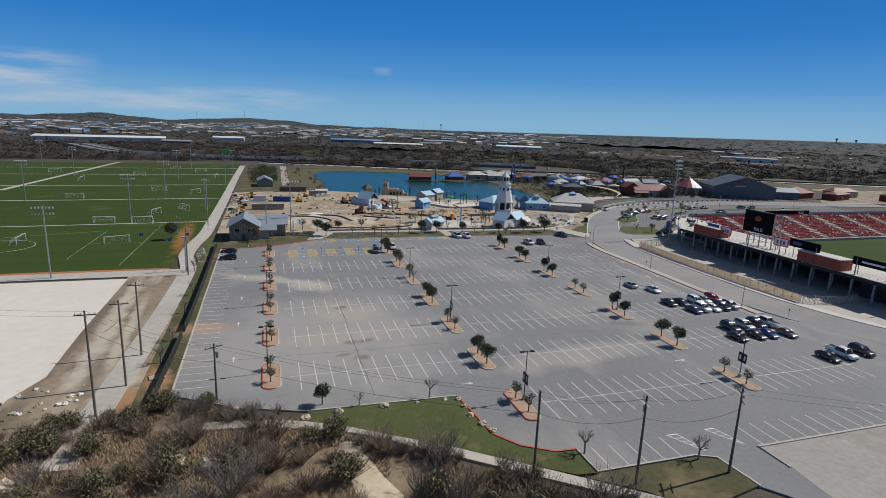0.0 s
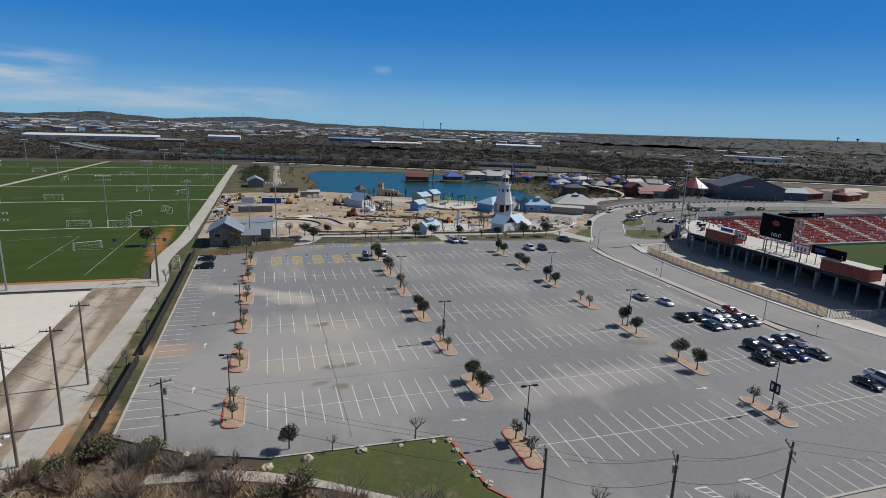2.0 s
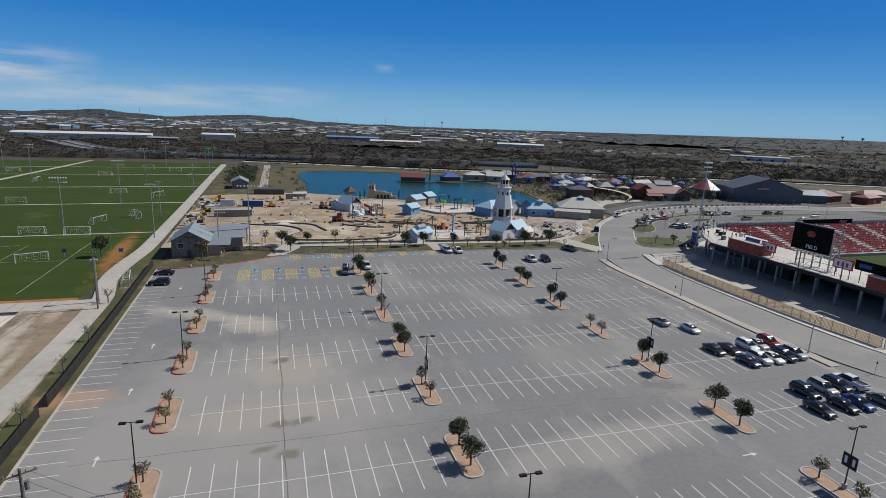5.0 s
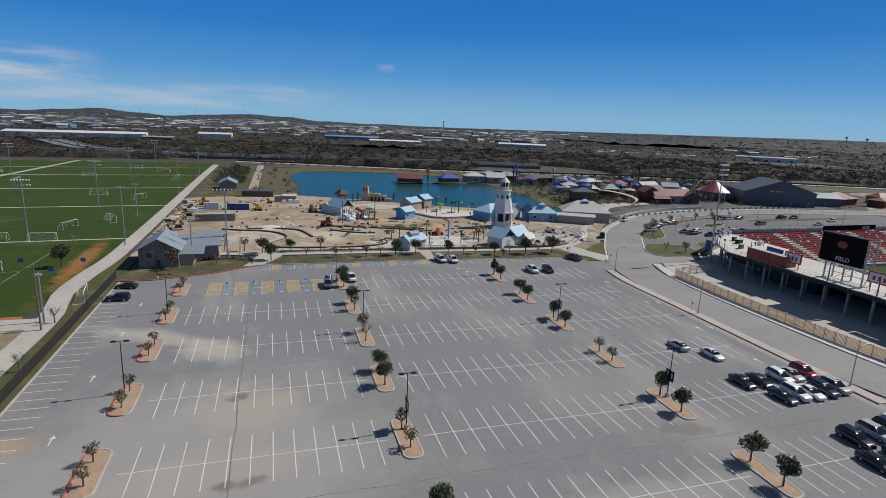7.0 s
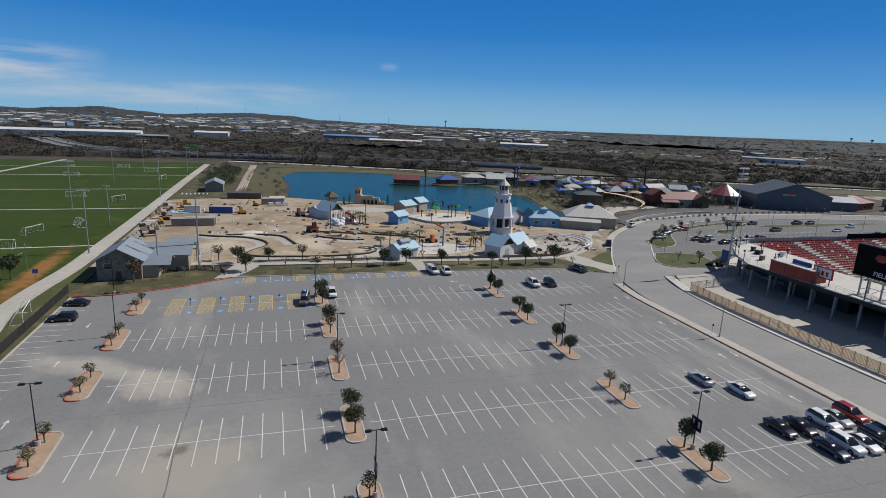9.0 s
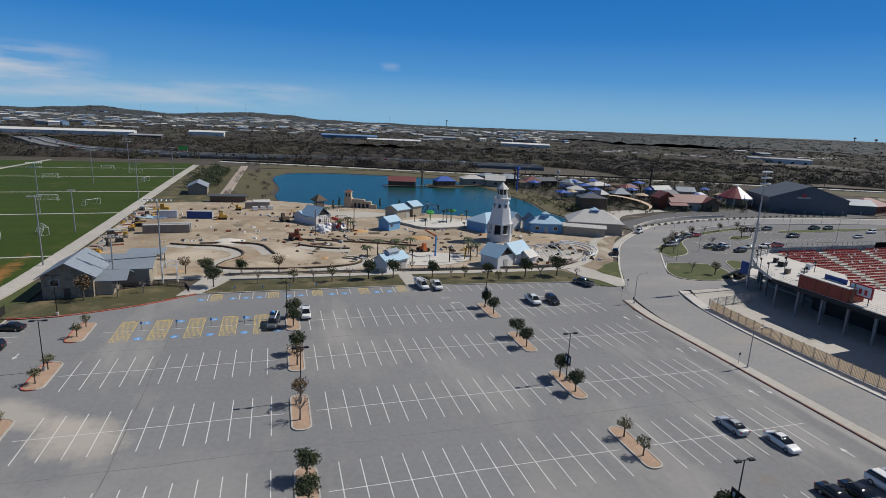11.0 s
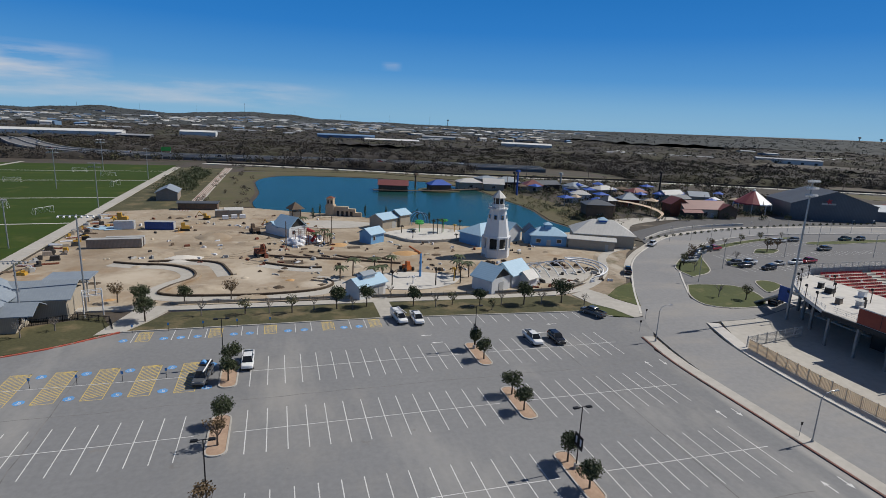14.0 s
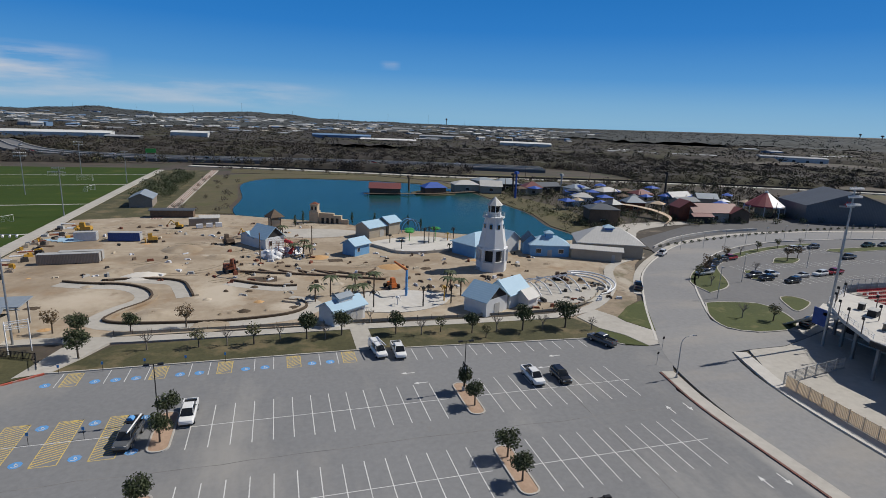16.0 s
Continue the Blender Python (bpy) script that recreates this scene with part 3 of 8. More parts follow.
# west side: verge, path, cleared ground
slab("verge_west", [(-22.6, 74), (-17.7, 79.2), (-17.7, 190), (-20, 190), (-22.6, 168)], "grass", .06, "patchy grass and dirt verge beside the fence", category="verge")
solid("kerb_west", strip([(-17.6, 79.3), (-17.6, 180)], .3, -.2, .15), "concrete", "concrete kerb on the west edge", "kerb", "structure")
slab("cleared_strip", [(-41, 70), (-22, 70), (-22, 152), (-38, 152), (-38.3, 110)], "dirt", .02, "bare brown dirt strip with ruts", category="dirt")
slab("caliche_pad", [(-150, 82), (-40.5, 82), (-37.5, 90), (-38, 110), (-37.8, 148), (-150, 148.6)], "caliche", .10, "bright white levelled caliche pad", category="pad")
slab("field_road", [(-160, 150.4), (-22.6, 150.2), (-22.6, 156.4), (-160, 155.4)], "concrete", .055, "pale dirt road at the edge of the playing field", category="path")
solid("path_west", strip(smooth_line([(-27.6, 62), (-26.8, 76), (-25.2, 110), (-24.4, 140), (-24.6, 158), (-27.0, 172), (-26.7, 187), (-25.1, 203), (-24.6, 225), (-24.2, 300), (-24.2, 400), (-23.5, 500)], 5), 4.2, -.3, .09), "concrete", "pale concrete path between car park and playing fields", "path", "structure")

# playing fields
slab("playing_field", [(-420, 158.2), (-29.6, 158.2), (-29.2, 172), (-28.6, 187), (-26.8, 203), (-26, 225), (-26, 512), (-420, 512)], "turf", .05, "mown green football pitches", category="playing field")
slab("field_margin", rect(-160, 155.6, -29.6, 158.1), "orange_dirt", .045, "orange dirt margin of the pitch", category="dirt")
fl = MB()
for y, s in ((229, .9), (297, 1.1), (357, 1.1), (421, 1.1), (470, 1.0)):
    strip([(-420, y - 20), (-90, y - 3), (-26.2, y + 1.8)], s, .02, .075, fl)
solid("field_divider", fl, "concrete_w", "pale worn strips between the pitches", "path", "structure")
solid("field_path", strip([(-134, 331), (-121, 521)], 3, .02, .085), "concrete", "pale path across the pitches", "path", "structure")
pl = MB()
for a, b in (((-58.5, 172), (-58, 214)), ((-43, 163), (-42, 224)), ((-110, 163), (-105, 224)), ((-58.2, 193), (-43, 193)), ((-105, 200), (-60, 214))):
    strip([a, b], .07, .02, .066, pl)
for k in range(26):
    a0, a1 = 2 * math.pi * k / 26, 2 * math.pi * (k + 1) / 26
    strip([(-82 + 9 * math.cos(a0), 192 + 9 * math.sin(a0)), (-82 + 9 * math.cos(a1), 192 + 9 * math.sin(a1))], .14, .02, .066, pl)
solid("pitch_marking", pl, "paint", "faint white pitch lines", "marking", "structure")

slab("verge_office", [(-25.2, 160), (-22.7, 160), (-20, 190), (-18.2, 190.6), (-18.4, 206), (-22.4, 206), (-23.6, 190), (-24.6, 176)], "grass_g", .03, "grass verge between the path and the office", category="verge")
slab("track_verge", [(-22, 323), (5, 323), (6, 400), (8, 500), (-21, 500)], "grass", -.01, "rough grass beside the park railway", category="verge")

# north edge: median, footpath, construction ground
slab("median_north", [(15, 191.8), (62, 191.2), (62, 201), (21, 201)], "grass", .10, "rough planted median of dry grass", category="verge")
slab("median_east", [(65.5, 191), (106, 188.2), (112, 192), (109, 199), (65.5, 200.6)], "grass", .10, "dry grass median with young oaks", category="verge")
slab("corner_green", [(119.4, 197.6), (126, 203.5), (132.3, 207), (128.3, 199), (122.7, 189), (119.7, 194.8)], "grass_g", .12, "green grass wedge at the junction", category="verge")
slab("corner_green_south", [(111.5, 192.2), (114.7, 188), (116.2, 182.3), (112.4, 183.9), (107.4, 188.2)], "grass_g", .12, "green grass wedge beside the car park entrance", category="verge")
slab("corner_path", [(119.5, 194.8), (122.5, 188.8), (118.8, 182.8), (116.4, 182.4), (114.9, 188.2), (111.8, 192.4), (110.5, 199.5), (117, 203), (119.2, 198)], "concrete", .1, "pale concrete path across the corner", category="footpath")
slab("median_west", [(-18, 181), (-9, 181.2), (4, 185.6), (13, 191.6), (9, 200.5), (-2, 197), (-18, 190)], "grass", .10, "grass bank in front of the office", category="verge")
solid("kerb_northwest", strip(smooth_line([(-18, 180.6), (-9.4, 180.8), (4, 185.3), (14, 191.5)], 3), .35, -.2, .17), "paint_red", "red painted kerb round the office lawn", "kerb", "structure")
solid("kerb_north", strip([(14.5, 191.5), (62, 191.1), (107, 188), (112, 183.8)], .3, -.2, .15), "concrete", "concrete kerb on the north edge", "kerb", "structure")
slab("cross_path", rect(62, 191.3, 65.5, 204), "concrete", .126, "concrete crossing path", category="footpath")
slab("cross_path_west", [(10, 190.5), (15, 191.8), (21, 204), (14, 204)], "concrete", .126, "concrete crossing path", category="footpath")
solid("footpath_north", strip(smooth_line([(-4, 205), (10, 205.4), (20, 203.8), (40, 202.9), (60, 202.4), (85, 201.2), (100, 200.8), (110, 201.5), (118, 205), (126, 212), (133, 221), (139, 232), (147, 240), (160, 246)], 4), 2.6, -.3, .12), "concrete", "pale concrete footpath along the construction site", "footpath", "structure")
slab("construction_ground", [(-21, 206), (110, 204), (124, 211), (131, 222), (137, 234), (146, 246), (160, 262), (152, 272), (137, 269), (117, 283), (90, 296), (63, 314), (46, 322), (33, 329), (20, 332), (-21, 322)], "sand", .03, "bare tan construction ground with wheel ruts", category="ground")
solid("lake_water", MB().prism(LAKE, -1.2, -.08), "water", "calm blue-green lake", "lake", "structure")
slab("lake_bank", [(5, 322), (20, 333), (32, 333), (29, 350), (31, 376), (28, 428), (38, 453), (60, 459), (104, 450), (134, 434), (150, 410), (158, 388), (160, 400), (150, 440), (110, 478), (40, 484), (10, 470), (6, 400)], "bank_grass", -.02, "sloping grass bank round the lake", category="bank")
slab("lake_bank_east", [(156, 388), (157, 358), (159, 325), (154, 297), (156, 283), (153, 271), (162, 268), (176, 282), (182, 310), (180, 350), (172, 388)], "bank_grass", -.02, "grass bank on the east shore", category="bank")
slab("park_ground", [(150, 440), (172, 388), (180, 350), (182, 310), (176, 282), (166, 262), (170, 252), (192, 266), (250, 280), (330, 276), (420, 300), (420, 400), (260, 445)], "park_floor", .01, "tan ground of the leisure park", category="ground")
slab("levee_green", [(20, 486), (110, 480), (160, 444), (260, 446), (470, 330), (520, 330), (300, 470), (170, 500), (20, 512)], "bank_grass", -.03, "olive grass levee behind the lake", category="bank")
slab("meadow_east", [(340, 262), (700, 240), (700, 330), (430, 345)], "dirt", -.05, "dry straw-coloured field", category="field")

# east car park beyond the junction
slab("car_park_east", [(143, 200), (152, 176), (180, 192), (330, 196), (330, 262), (300, 257), (247, 260), (218, 257.6), (190, 247), (172, 234), (158, 219)], "far_asphalt", .008, "grey asphalt overflow car park with islands", category="car park")
slab("forecourt", [(168, 250), (190, 263), (218, 273), (250, 276), (330, 272), (330, 300), (262, 300), (215, 292), (176, 270)], "forecourt_asphalt", .02, "asphalt forecourt of the leisure park", category="forecourt")


for side in (-1, 1):
    solid("kerb_road", strip([p for p in ROAD_MID if p[0] > 121 and p[1] > (180 if side > 0 else 197)], .45, -.3, .13, None, side * 6.7), "concrete_w", "pale concrete kerb of the access road", "kerb", "structure")
solid("pavement_road", strip([p for p in ROAD_MID if p[0] > 141 and p[1] > 200], 1.8, -.3, .1, None, 8.0), "concrete", "concrete pavement beside the access road", "pavement", "structure")


def green_island(pts, label):
    isl = thing("traffic_island", 0, 0, 0, 0, label, "traffic island", "islands of the east car park")
    line = smooth_line(pts + pts[:1], 2)[:-1]
    part("kerb", strip(line + line[:1], .3, -.2, .17), "concrete", isl)
    part("lawn", MB().prism(line, -.2, .13), "grass_g", isl)


green_island([(146.7, 202.3), (140.8, 194.1), (139.5, 187.5), (144, 184.3), (152.7, 184), (157.5, 187.1), (160.6, 193.8), (159.7, 199.7), (150.4, 202.4)], "large kerbed island of green grass")
green_island([(154, 209), (155.5, 218), (165, 228), (176, 235.5), (190, 243), (215, 251.5), (238, 255), (237, 252.5), (214, 248), (190, 239), (176, 231), (164.5, 214.2)], "long curved grass island lined with small trees")
green_island([(167.4, 199.8), (170, 202.9), (173.7, 202.6), (174.1, 198.1), (166.8, 193.8), (164.4, 193.8)], "small round grass island")
green_island([(176, 218), (181, 226), (184, 224), (180, 216)], "narrow island in the overflow car park")
green_island([(198, 232), (206, 238), (213, 236), (205, 231)], "narrow island with one tree")
green_island([(238, 241), (300, 244), (300, 247), (238, 246)], "long dry grass island")

# ---- car park markings and islands ----
ROWS_Y = [64.1 + 17.74 * k for k in range(7)]
# first line, pitch and count of the stalls in each of the three sections
SECTIONS = [(1.77, 2.605, 12), (38.2, 2.605, 14), (79.65, 2.55, 10)]
SHIFT = {(5, 0): -.73, (4, 1): -.12, (5, 1): -.63, (6, 1): -.73}


def stall_marks(k, sec):
    """Double-loaded stalls: a spine and its cross lines."""
    mb = MB()
    y = ROWS_Y[k] + (0, 0, 0, -.2, 0, .3, .4)[k]
    x0, pitch, count = SECTIONS[sec]
    xs_ = [x0 + SHIFT.get((k, sec), 0) + pitch * i for i in range(count)]
    for x in xs_:
        mb.box((x, y, .002), (.125, 10.65, .006))
    mb.box(((xs_[0] + xs_[-1]) / 2, y, .002), (xs_[-1] - xs_[0] + 3.2, .11, .009))
    solid("stall_lines", mb, "paint", "worn white parking stall lines", "marking", "structure")


for k in range(7):
    for s in range(3):
        if (k == 0 and s == 0) or (k == 6 and s == 0):
            continue
        stall_marks(k, s)
mb = MB()
for i in range(37):
    mb.box((-14.9, 81 + 2.65 * i, .002), (5.0, .12, .006))
solid("stall_lines", mb, "paint", "white stall lines along the west kerb", "marking", "structure")
mb = MB()
for i in range(5):
    mb.box((38.6 + 2.72 * i, 48.6, .002), (.12, 5.0, .006))
for i in range(28):
    mb.box((63 + 2.72 * i, 48.4, .002), (.12, 5.2, .006))
solid("stall_lines", mb, "paint", "white stall lines at the south edge", "marking", "structure")
mb = MB()
for i in range(13):
    mb.box((71.6 + 2.72 * i, 187.6 - .06 * i, .002), (.12, 4.8, .006))
solid("stall_lines", mb, "paint", "white stall lines along the north kerb", "marking", "structure")
mb = MB()
for x0 in (51, 57.6):
    for a, b in (((x0, 51.2), (x0 + 2.6, 46.6)), ((x0 + 1.6, 51.2), (x0 + 2.8, 46.6)), ((x0, 51.2), (x0 + 1.6, 51.2))):
        strip([a, b], .14, .002, .008, mb)
    for i in range(5):
        t = i / 5
        strip([(x0 + 2.6 * t, 51.2 - 4.6 * t), (x0 + 1.6 + 1.2 * t, 51.0 - 4.6 * t)], .16, .002, .0095, mb)
solid("hatching", mb, "paint", "white hatched corner markings", "marking", "structure")


seam = MB()
for x_, y0_, y1_ in ((12.6, 72, 176), (92, 60, 176)):
    pts_ = [(x_ + .25 * noise.noise(Vector((x_, y_ * .2, 0))), y_) for y_ in range(int(y0_), int(y1_), 3)]
    strip(pts_, .16, .0005, .0035, seam)
for y_ in (90.5, 126.2, 161.7):
    strip([(x_, y_ + .4 * noise.noise(Vector((x_ * .2, y_, 0)))) for x_ in range(-12, 104, 3)], .12, .0005, .003, seam)
solid("asphalt_seam", seam, "seam_tar", "dark tarred seams in the asphalt", "seam", "structure")


def arrow(x, y, rz):
    mb = MB().box((-.5, 0, .002), (1.5, .18, .006)).add([(.2, -.4, .008), (1.1, 0, .008), (.2, .4, .008)], [(0, 1, 2)])
    a = solid("arrow_marking", mb, "paint", "white painted direction arrow", "marking", "structure")
    a.matrix_basis = pose(x, y, .001, 0, 0, rz)


for x, y, rz in ((28.5, 72.8, 0), (71.5, 73, 0), (-9.2, 109, 90), (-9.2, 91, 90), (-9.2, 126.5, 90), (-9.2, 145, 90), (104.5, 126.5, 90), (107.4, 126.5, -90), (104.4, 161, 90), (107.6, 161, -90), (104.3, 143.7, 90), (68.8, 180.5, 180), (70, 176.8, 180), (107.1, 143.4, -90), (103.5, 110, 90), (-9.4, 162, -90), (96, 182, 180), (92, 178, 180)):
    arrow(x, y, rz)

# accessible stalls: yellow hatching with blue wheelchair symbols
ym, bm_, wm_ = MB(), MB(), MB()


def hatch(x0, y0, w, h, lean=1.2):
    n = int(h / .55)
    for a, b in (((x0, y0), (x0, y0 + h)), ((x0 + w, y0), (x0 + w, y0 + h)), ((x0, y0), (x0 + w, y0)), ((x0, y0 + h), (x0 + w, y0 + h))):
        strip([a, b], .12, .002, .006, ym)
    for i in range(n):
        y = y0 + h * (i + .3) / n
        strip([(x0, y), (x0 + w, min(y + lean, y0 + h))], .17, .002, .0085, ym)


def badge(x, y):
    bm_.prism([(x + .75 * math.cos(a * math.pi / 4 + .39), y + .75 * math.sin(a * math.pi / 4 + .39)) for a in range(8)], .001, .007)
    for k in range(10):
        a0, a1 = -2.6 + k * .42, -2.6 + (k + 1) * .42
        strip([(x - .05 + .32 * math.cos(a0), y - .12 + .32 * math.sin(a0)), (x - .05 + .32 * math.cos(a1), y - .12 + .32 * math.sin(a1))], .08, .002, .012, wm_)
    wm_.box((x - .05, y + .12, .002), (.1, .5, .012)).box((x + .2, y - .2, .002), (.4, .09, .012))


for i in range(5):
    x = 3.2 + 6.0 * i
    hatch(x - .2, 165.6, 2.8, 10.2)
    for yy in (166.6, 174.6):
        badge(x + 4.2, yy)
strip([(1, 170.6), (31.5, 170.6)], .11, .002, .013, wm_)
for x in (17.5, 29.5, 39.2, 50.0, 59.2):
    hatch(x, 186.4, 2.2, 4.4)
for x in (15.5, 22, 24.8, 27.6, 33.8, 36.6, 43.5, 46.5, 54, 57):
    badge(x, 187.3)
    strip([(x + 1.35, 186.3), (x + 1.35, 191)], .11, .002, .0105, wm_)
solid("access_hatching", ym, "paint_y", "yellow hatched access aisles", "marking", "structure")
solid("access_badge", bm_, "paint_b", "blue squares of the accessible stalls", "marking", "structure")
solid("access_symbol", wm_, "paint", "white wheelchair symbols and lines", "marking", "structure")


def planted_island(x, y, w, h, red):
    """A kerbed parking island with rounded ends and mulch inside."""
    isl = thing("parking_island", x, y, 0, 0, "parking island of reddish mulch in a %s kerb" % ("red painted" if red else "pale concrete"), "parking island", "islands of the car park")

    def outline(w_, h_):
        r = w_ / 2 * .85
        pts = []
        for cx, cy, a0 in ((w_ / 2 - r, h_ / 2 - r, 0), (-w_ / 2 + r, h_ / 2 - r, 90), (-w_ / 2 + r, -h_ / 2 + r, 180), (w_ / 2 - r, -h_ / 2 + r, 270)):
            pts += [(cx + r * math.cos(radians(a0 + a)), cy + r * math.sin(radians(a0 + a))) for a in (0, 22, 45, 68, 90)]
        return pts

    o = outline(w, h)
    n = len(o)
    half = n // 2
    # the west and south runs of kerb carry the red paint
    west = o[5:17]
    east = o[16:] + o[:6]
    part("kerb", strip(west, .22, -.1, .16), "paint_red" if red else "concrete", isl)
    part("kerb", strip(east, .22, -.1, .158), "concrete", isl)
    part("mulch_bed", MB().prism(outline(w - .2, h - .2), -.1, .11), "mulch", isl, "reddish brown mulch")
    return isl


ISLANDS = []
for k in range(7):
    for c, (x, w) in enumerate(((-2.8, 2.9), (34.3, 2.5), (75.9, 2.3))):
        if c == 0 and k == 0:
            continue
        y = ROWS_Y[k] + (0.9 if c == 0 else 0)
        planted_island(x, y, w, 9.6, c == 0 or (c == 1 and k <= 0))
        ISLANDS.append((c, k, x, y))


# ---- trees ----
def leaf_cloud(mb, rnd, centre, rad, count, size, hollow=.55):
    """Many small tilted leaves spread in an uneven ellipsoid."""
    for _ in range(count):
        while True:
            d = Vector((rnd.uniform(-1, 1), rnd.uniform(-1, 1), rnd.uniform(-1, 1)))
            if hollow * rnd.random() < d.length <= 1:
                break
        lump = .72 + .45 * noise.noise(Vector(d.normalized() * 1.9 + Vector(centre) * .37)) + .2
        p = Vector(centre) + Vector((d.x * rad[0], d.y * rad[1], d.z * rad[2])) * min(lump, 1.15)
        n = Vector((rnd.gauss(0, 1), rnd.gauss(0, 1), rnd.gauss(0, .8))).normalized()
        u = n.orthogonal().normalized()
        w = n.cross(u)
        s = size * rnd.uniform(.6, 1.3)
        mb.add([p + u * s, p + w * s * .6, p - u * s, p - w * s * .6], [(0, 1, 2, 3)])


def limb(mb, rnd, a, d, length, r, depth):
    b = a + d * length
    mb.tube(a, b, r, r * .6, 4 if depth < 2 else 6, caps=False)
    if depth <= 0:
        return
    for _ in range(3 if depth > 1 else 3):
        k = (d + Vector((rnd.uniform(-.9, .9), rnd.uniform(-.9, .9), rnd.uniform(-.15, .6)))).normalized()
        limb(mb, rnd, a + d * length * rnd.uniform(.55, 1), k, length * rnd.uniform(.5, .8), r * .55, depth - 1)


def tree(seed, h, width, leaves, material, label, bare=False):
    rnd = random.Random(seed)
    t = thing("tree", 0, 0, -80, 0, label, "tree", "trees of the car park")
    tr = MB()
    th = h * .42
    tr.tube((0, 0, 0), (.05, 0, th), .09 + h * .012, .06 + h * .008, 7)
    for i in range(6 if not bare else 9):
        a = 2 * math.pi * i / 6 + rnd.uniform(-.4, .4)
        limb(tr, rnd, Vector((.05, 0, th * rnd.uniform(.75, 1))), Vector((math.cos(a) * .75, math.sin(a) * .75, rnd.uniform(.6, 1.2))).normalized(), h * .26, .035 + h * .004, 2 if bare else 1)
    part("trunk", tr, "bark" if not bare else "twig_grey", t, "grey-brown trunk with bare limbs")
    if leaves:
        cr = MB()
        c0 = (0, 0, h * .66)
        leaf_cloud(cr, rnd, c0, (width * .36, width * .36, h * .30), leaves // 2, .15)
        for _ in range(6):
            a, q = rnd.uniform(0, 6.28), rnd.uniform(.2, .34) * width
            leaf_cloud(cr, rnd, (q * math.cos(a), q * math.sin(a), h * rnd.uniform(.52, .8)), (width * .22, width * .22, h * .16), leaves // 12, .15)
        part("crown", cr, material, t, "crown of small leaves")
    return t


OAKS = [tree(11 + i, 4.5, 3.5 + .3 * i, 1500, "leaf", "dark green live oak with a dense round crown") for i in range(3)]
SPARSE = [tree(31 + i, 3.6, 2.7, 300, "leaf_olive", "young sparse olive-green tree") for i in range(2)]
BROWN = [tree(41 + i, 4.3, 3.2, 420, "leaf_brown", "half-bare tree with brownish leaves") for i in range(2)]
BARE = [tree(51 + i, 4.0, 3, 0, "twig_grey", "leafless young tree with thin grey limbs", True) for i in range(2)]
PROTOS = OAKS + SPARSE + BROWN + BARE
rt = random.Random(5)


def plant(kinds, x, y, s=1.0, z=0.08):
    k = rt.choice(kinds)
    m = pose(x, y, z, 0, 0, rt.uniform(0, 360)) @ Matrix.Diagonal((s, s, s * rt.uniform(.93, 1.07), 1))
    return copy_thing(k, m)


KIND = {(0, 1): "SS", (0, 2): "SS", (0, 3): "SS", (0, 4): "SS", (0, 5): "SS", (0, 6): "SS",
        (1, 0): "SS", (1, 1): "OO", (1, 2): "SS", (1, 3): "OO", (1, 4): "RB", (1, 5): "BO", (1, 6): "OO",
        (2, 0): "SS", (2, 1): "OO", (2, 2): "OO", (2, 3): "SS", (2, 4): "OO", (2, 5): "OO", (2, 6): "OO"}
KM = {"S": SPARSE, "O": OAKS, "B": BROWN, "R": BARE}
for c, k, x, y in ISLANDS:
    for j, ch in enumerate(KIND[(c, k)]):
        s = {"S": .78 if c == 0 else .85, "O": .92, "B": 1.0, "R": 1.05}[ch]
        plant(KM[ch], x + rt.uniform(-.2, .2), y + (-2.4 if j == 0 else 2.4) + rt.uniform(-.3, .3), s)
for x, y, s, ks in ((17.2, 196.5, 1, OAKS), (14.7, 205.5, .9, OAKS), (22.7, 206.6, .8, OAKS), (31.9, 207.8, .9, BROWN), (35.3, 197.6, .95, SPARSE), (44.5, 197.1, 1, SPARSE), (53.7, 197.9, 1.02, OAKS), (60.1, 198.4, .95, OAKS), (70.2, 197, .85, OAKS), (79, 196.5, .8, SPARSE), (84.9, 194.8, .8, OAKS), (86.8, 192.1, .7, SPARSE), (95.4, 194.3, 1.05, OAKS), (104.8, 194.1, 1.1, OAKS), (109.4, 191.7, .7, BARE), (27, 198, .8, BARE), (40, 197.4, .8, BARE), (49, 198, .8, BARE), (57, 197, .7, BARE), (75, 195.8, .8, BARE), (90, 194.6, .8, BARE), (66.4, 203.8, .7, BARE), (99.5, 193.6, .9, BARE),
                   (-7.6, 190.4, 1.15, BROWN), (-1.5, 191.5, .8, BARE), (3, 194, .7, BARE), (-22.5, 153, 1.1, BARE), (-20.5, 118, 1, BARE), (-20.4, 131, 1, BARE), (-20.6, 102, 1, BARE), (-21, 92, 1.1, BARE), (-34.5, 196.5, 1.15, OAKS), (20.9, 69.6, 1.0, BARE), (4.5, 71.2, .8, OAKS), (9.8, 69.4, .7, BARE), (36.9, 50, 1.05, BARE), (51, 45, 1.1, BARE), (-8.5, 203, .8, BARE), (9.5, 209, .9, BROWN),
                   (147.5, 192, 1.0, BARE), (152.8, 188.8, 1.2, OAKS), (159, 214.5, .9, BARE), (160.5, 221, 1.2, OAKS), (165.5, 224.6, 1.1, BROWN), (170.5, 229.4, 1.1, BROWN), (178.5, 234.2, 1.1, OAKS), (186, 238.6, 1, BROWN), (196, 243, 1, BARE), (207, 247, 1.1, OAKS), (219, 250, 1, OAKS), (206, 234, 1.3, BROWN), (213, 236.5, 1, BROWN), (232, 252.5, .9, BARE), (182, 223, 1.1, BARE)):
    plant(SPARSE if x > 140 and ks is OAKS else ks, x, y, s * (1.22 if 190 < y < 210 and x < 112 else 1.0))
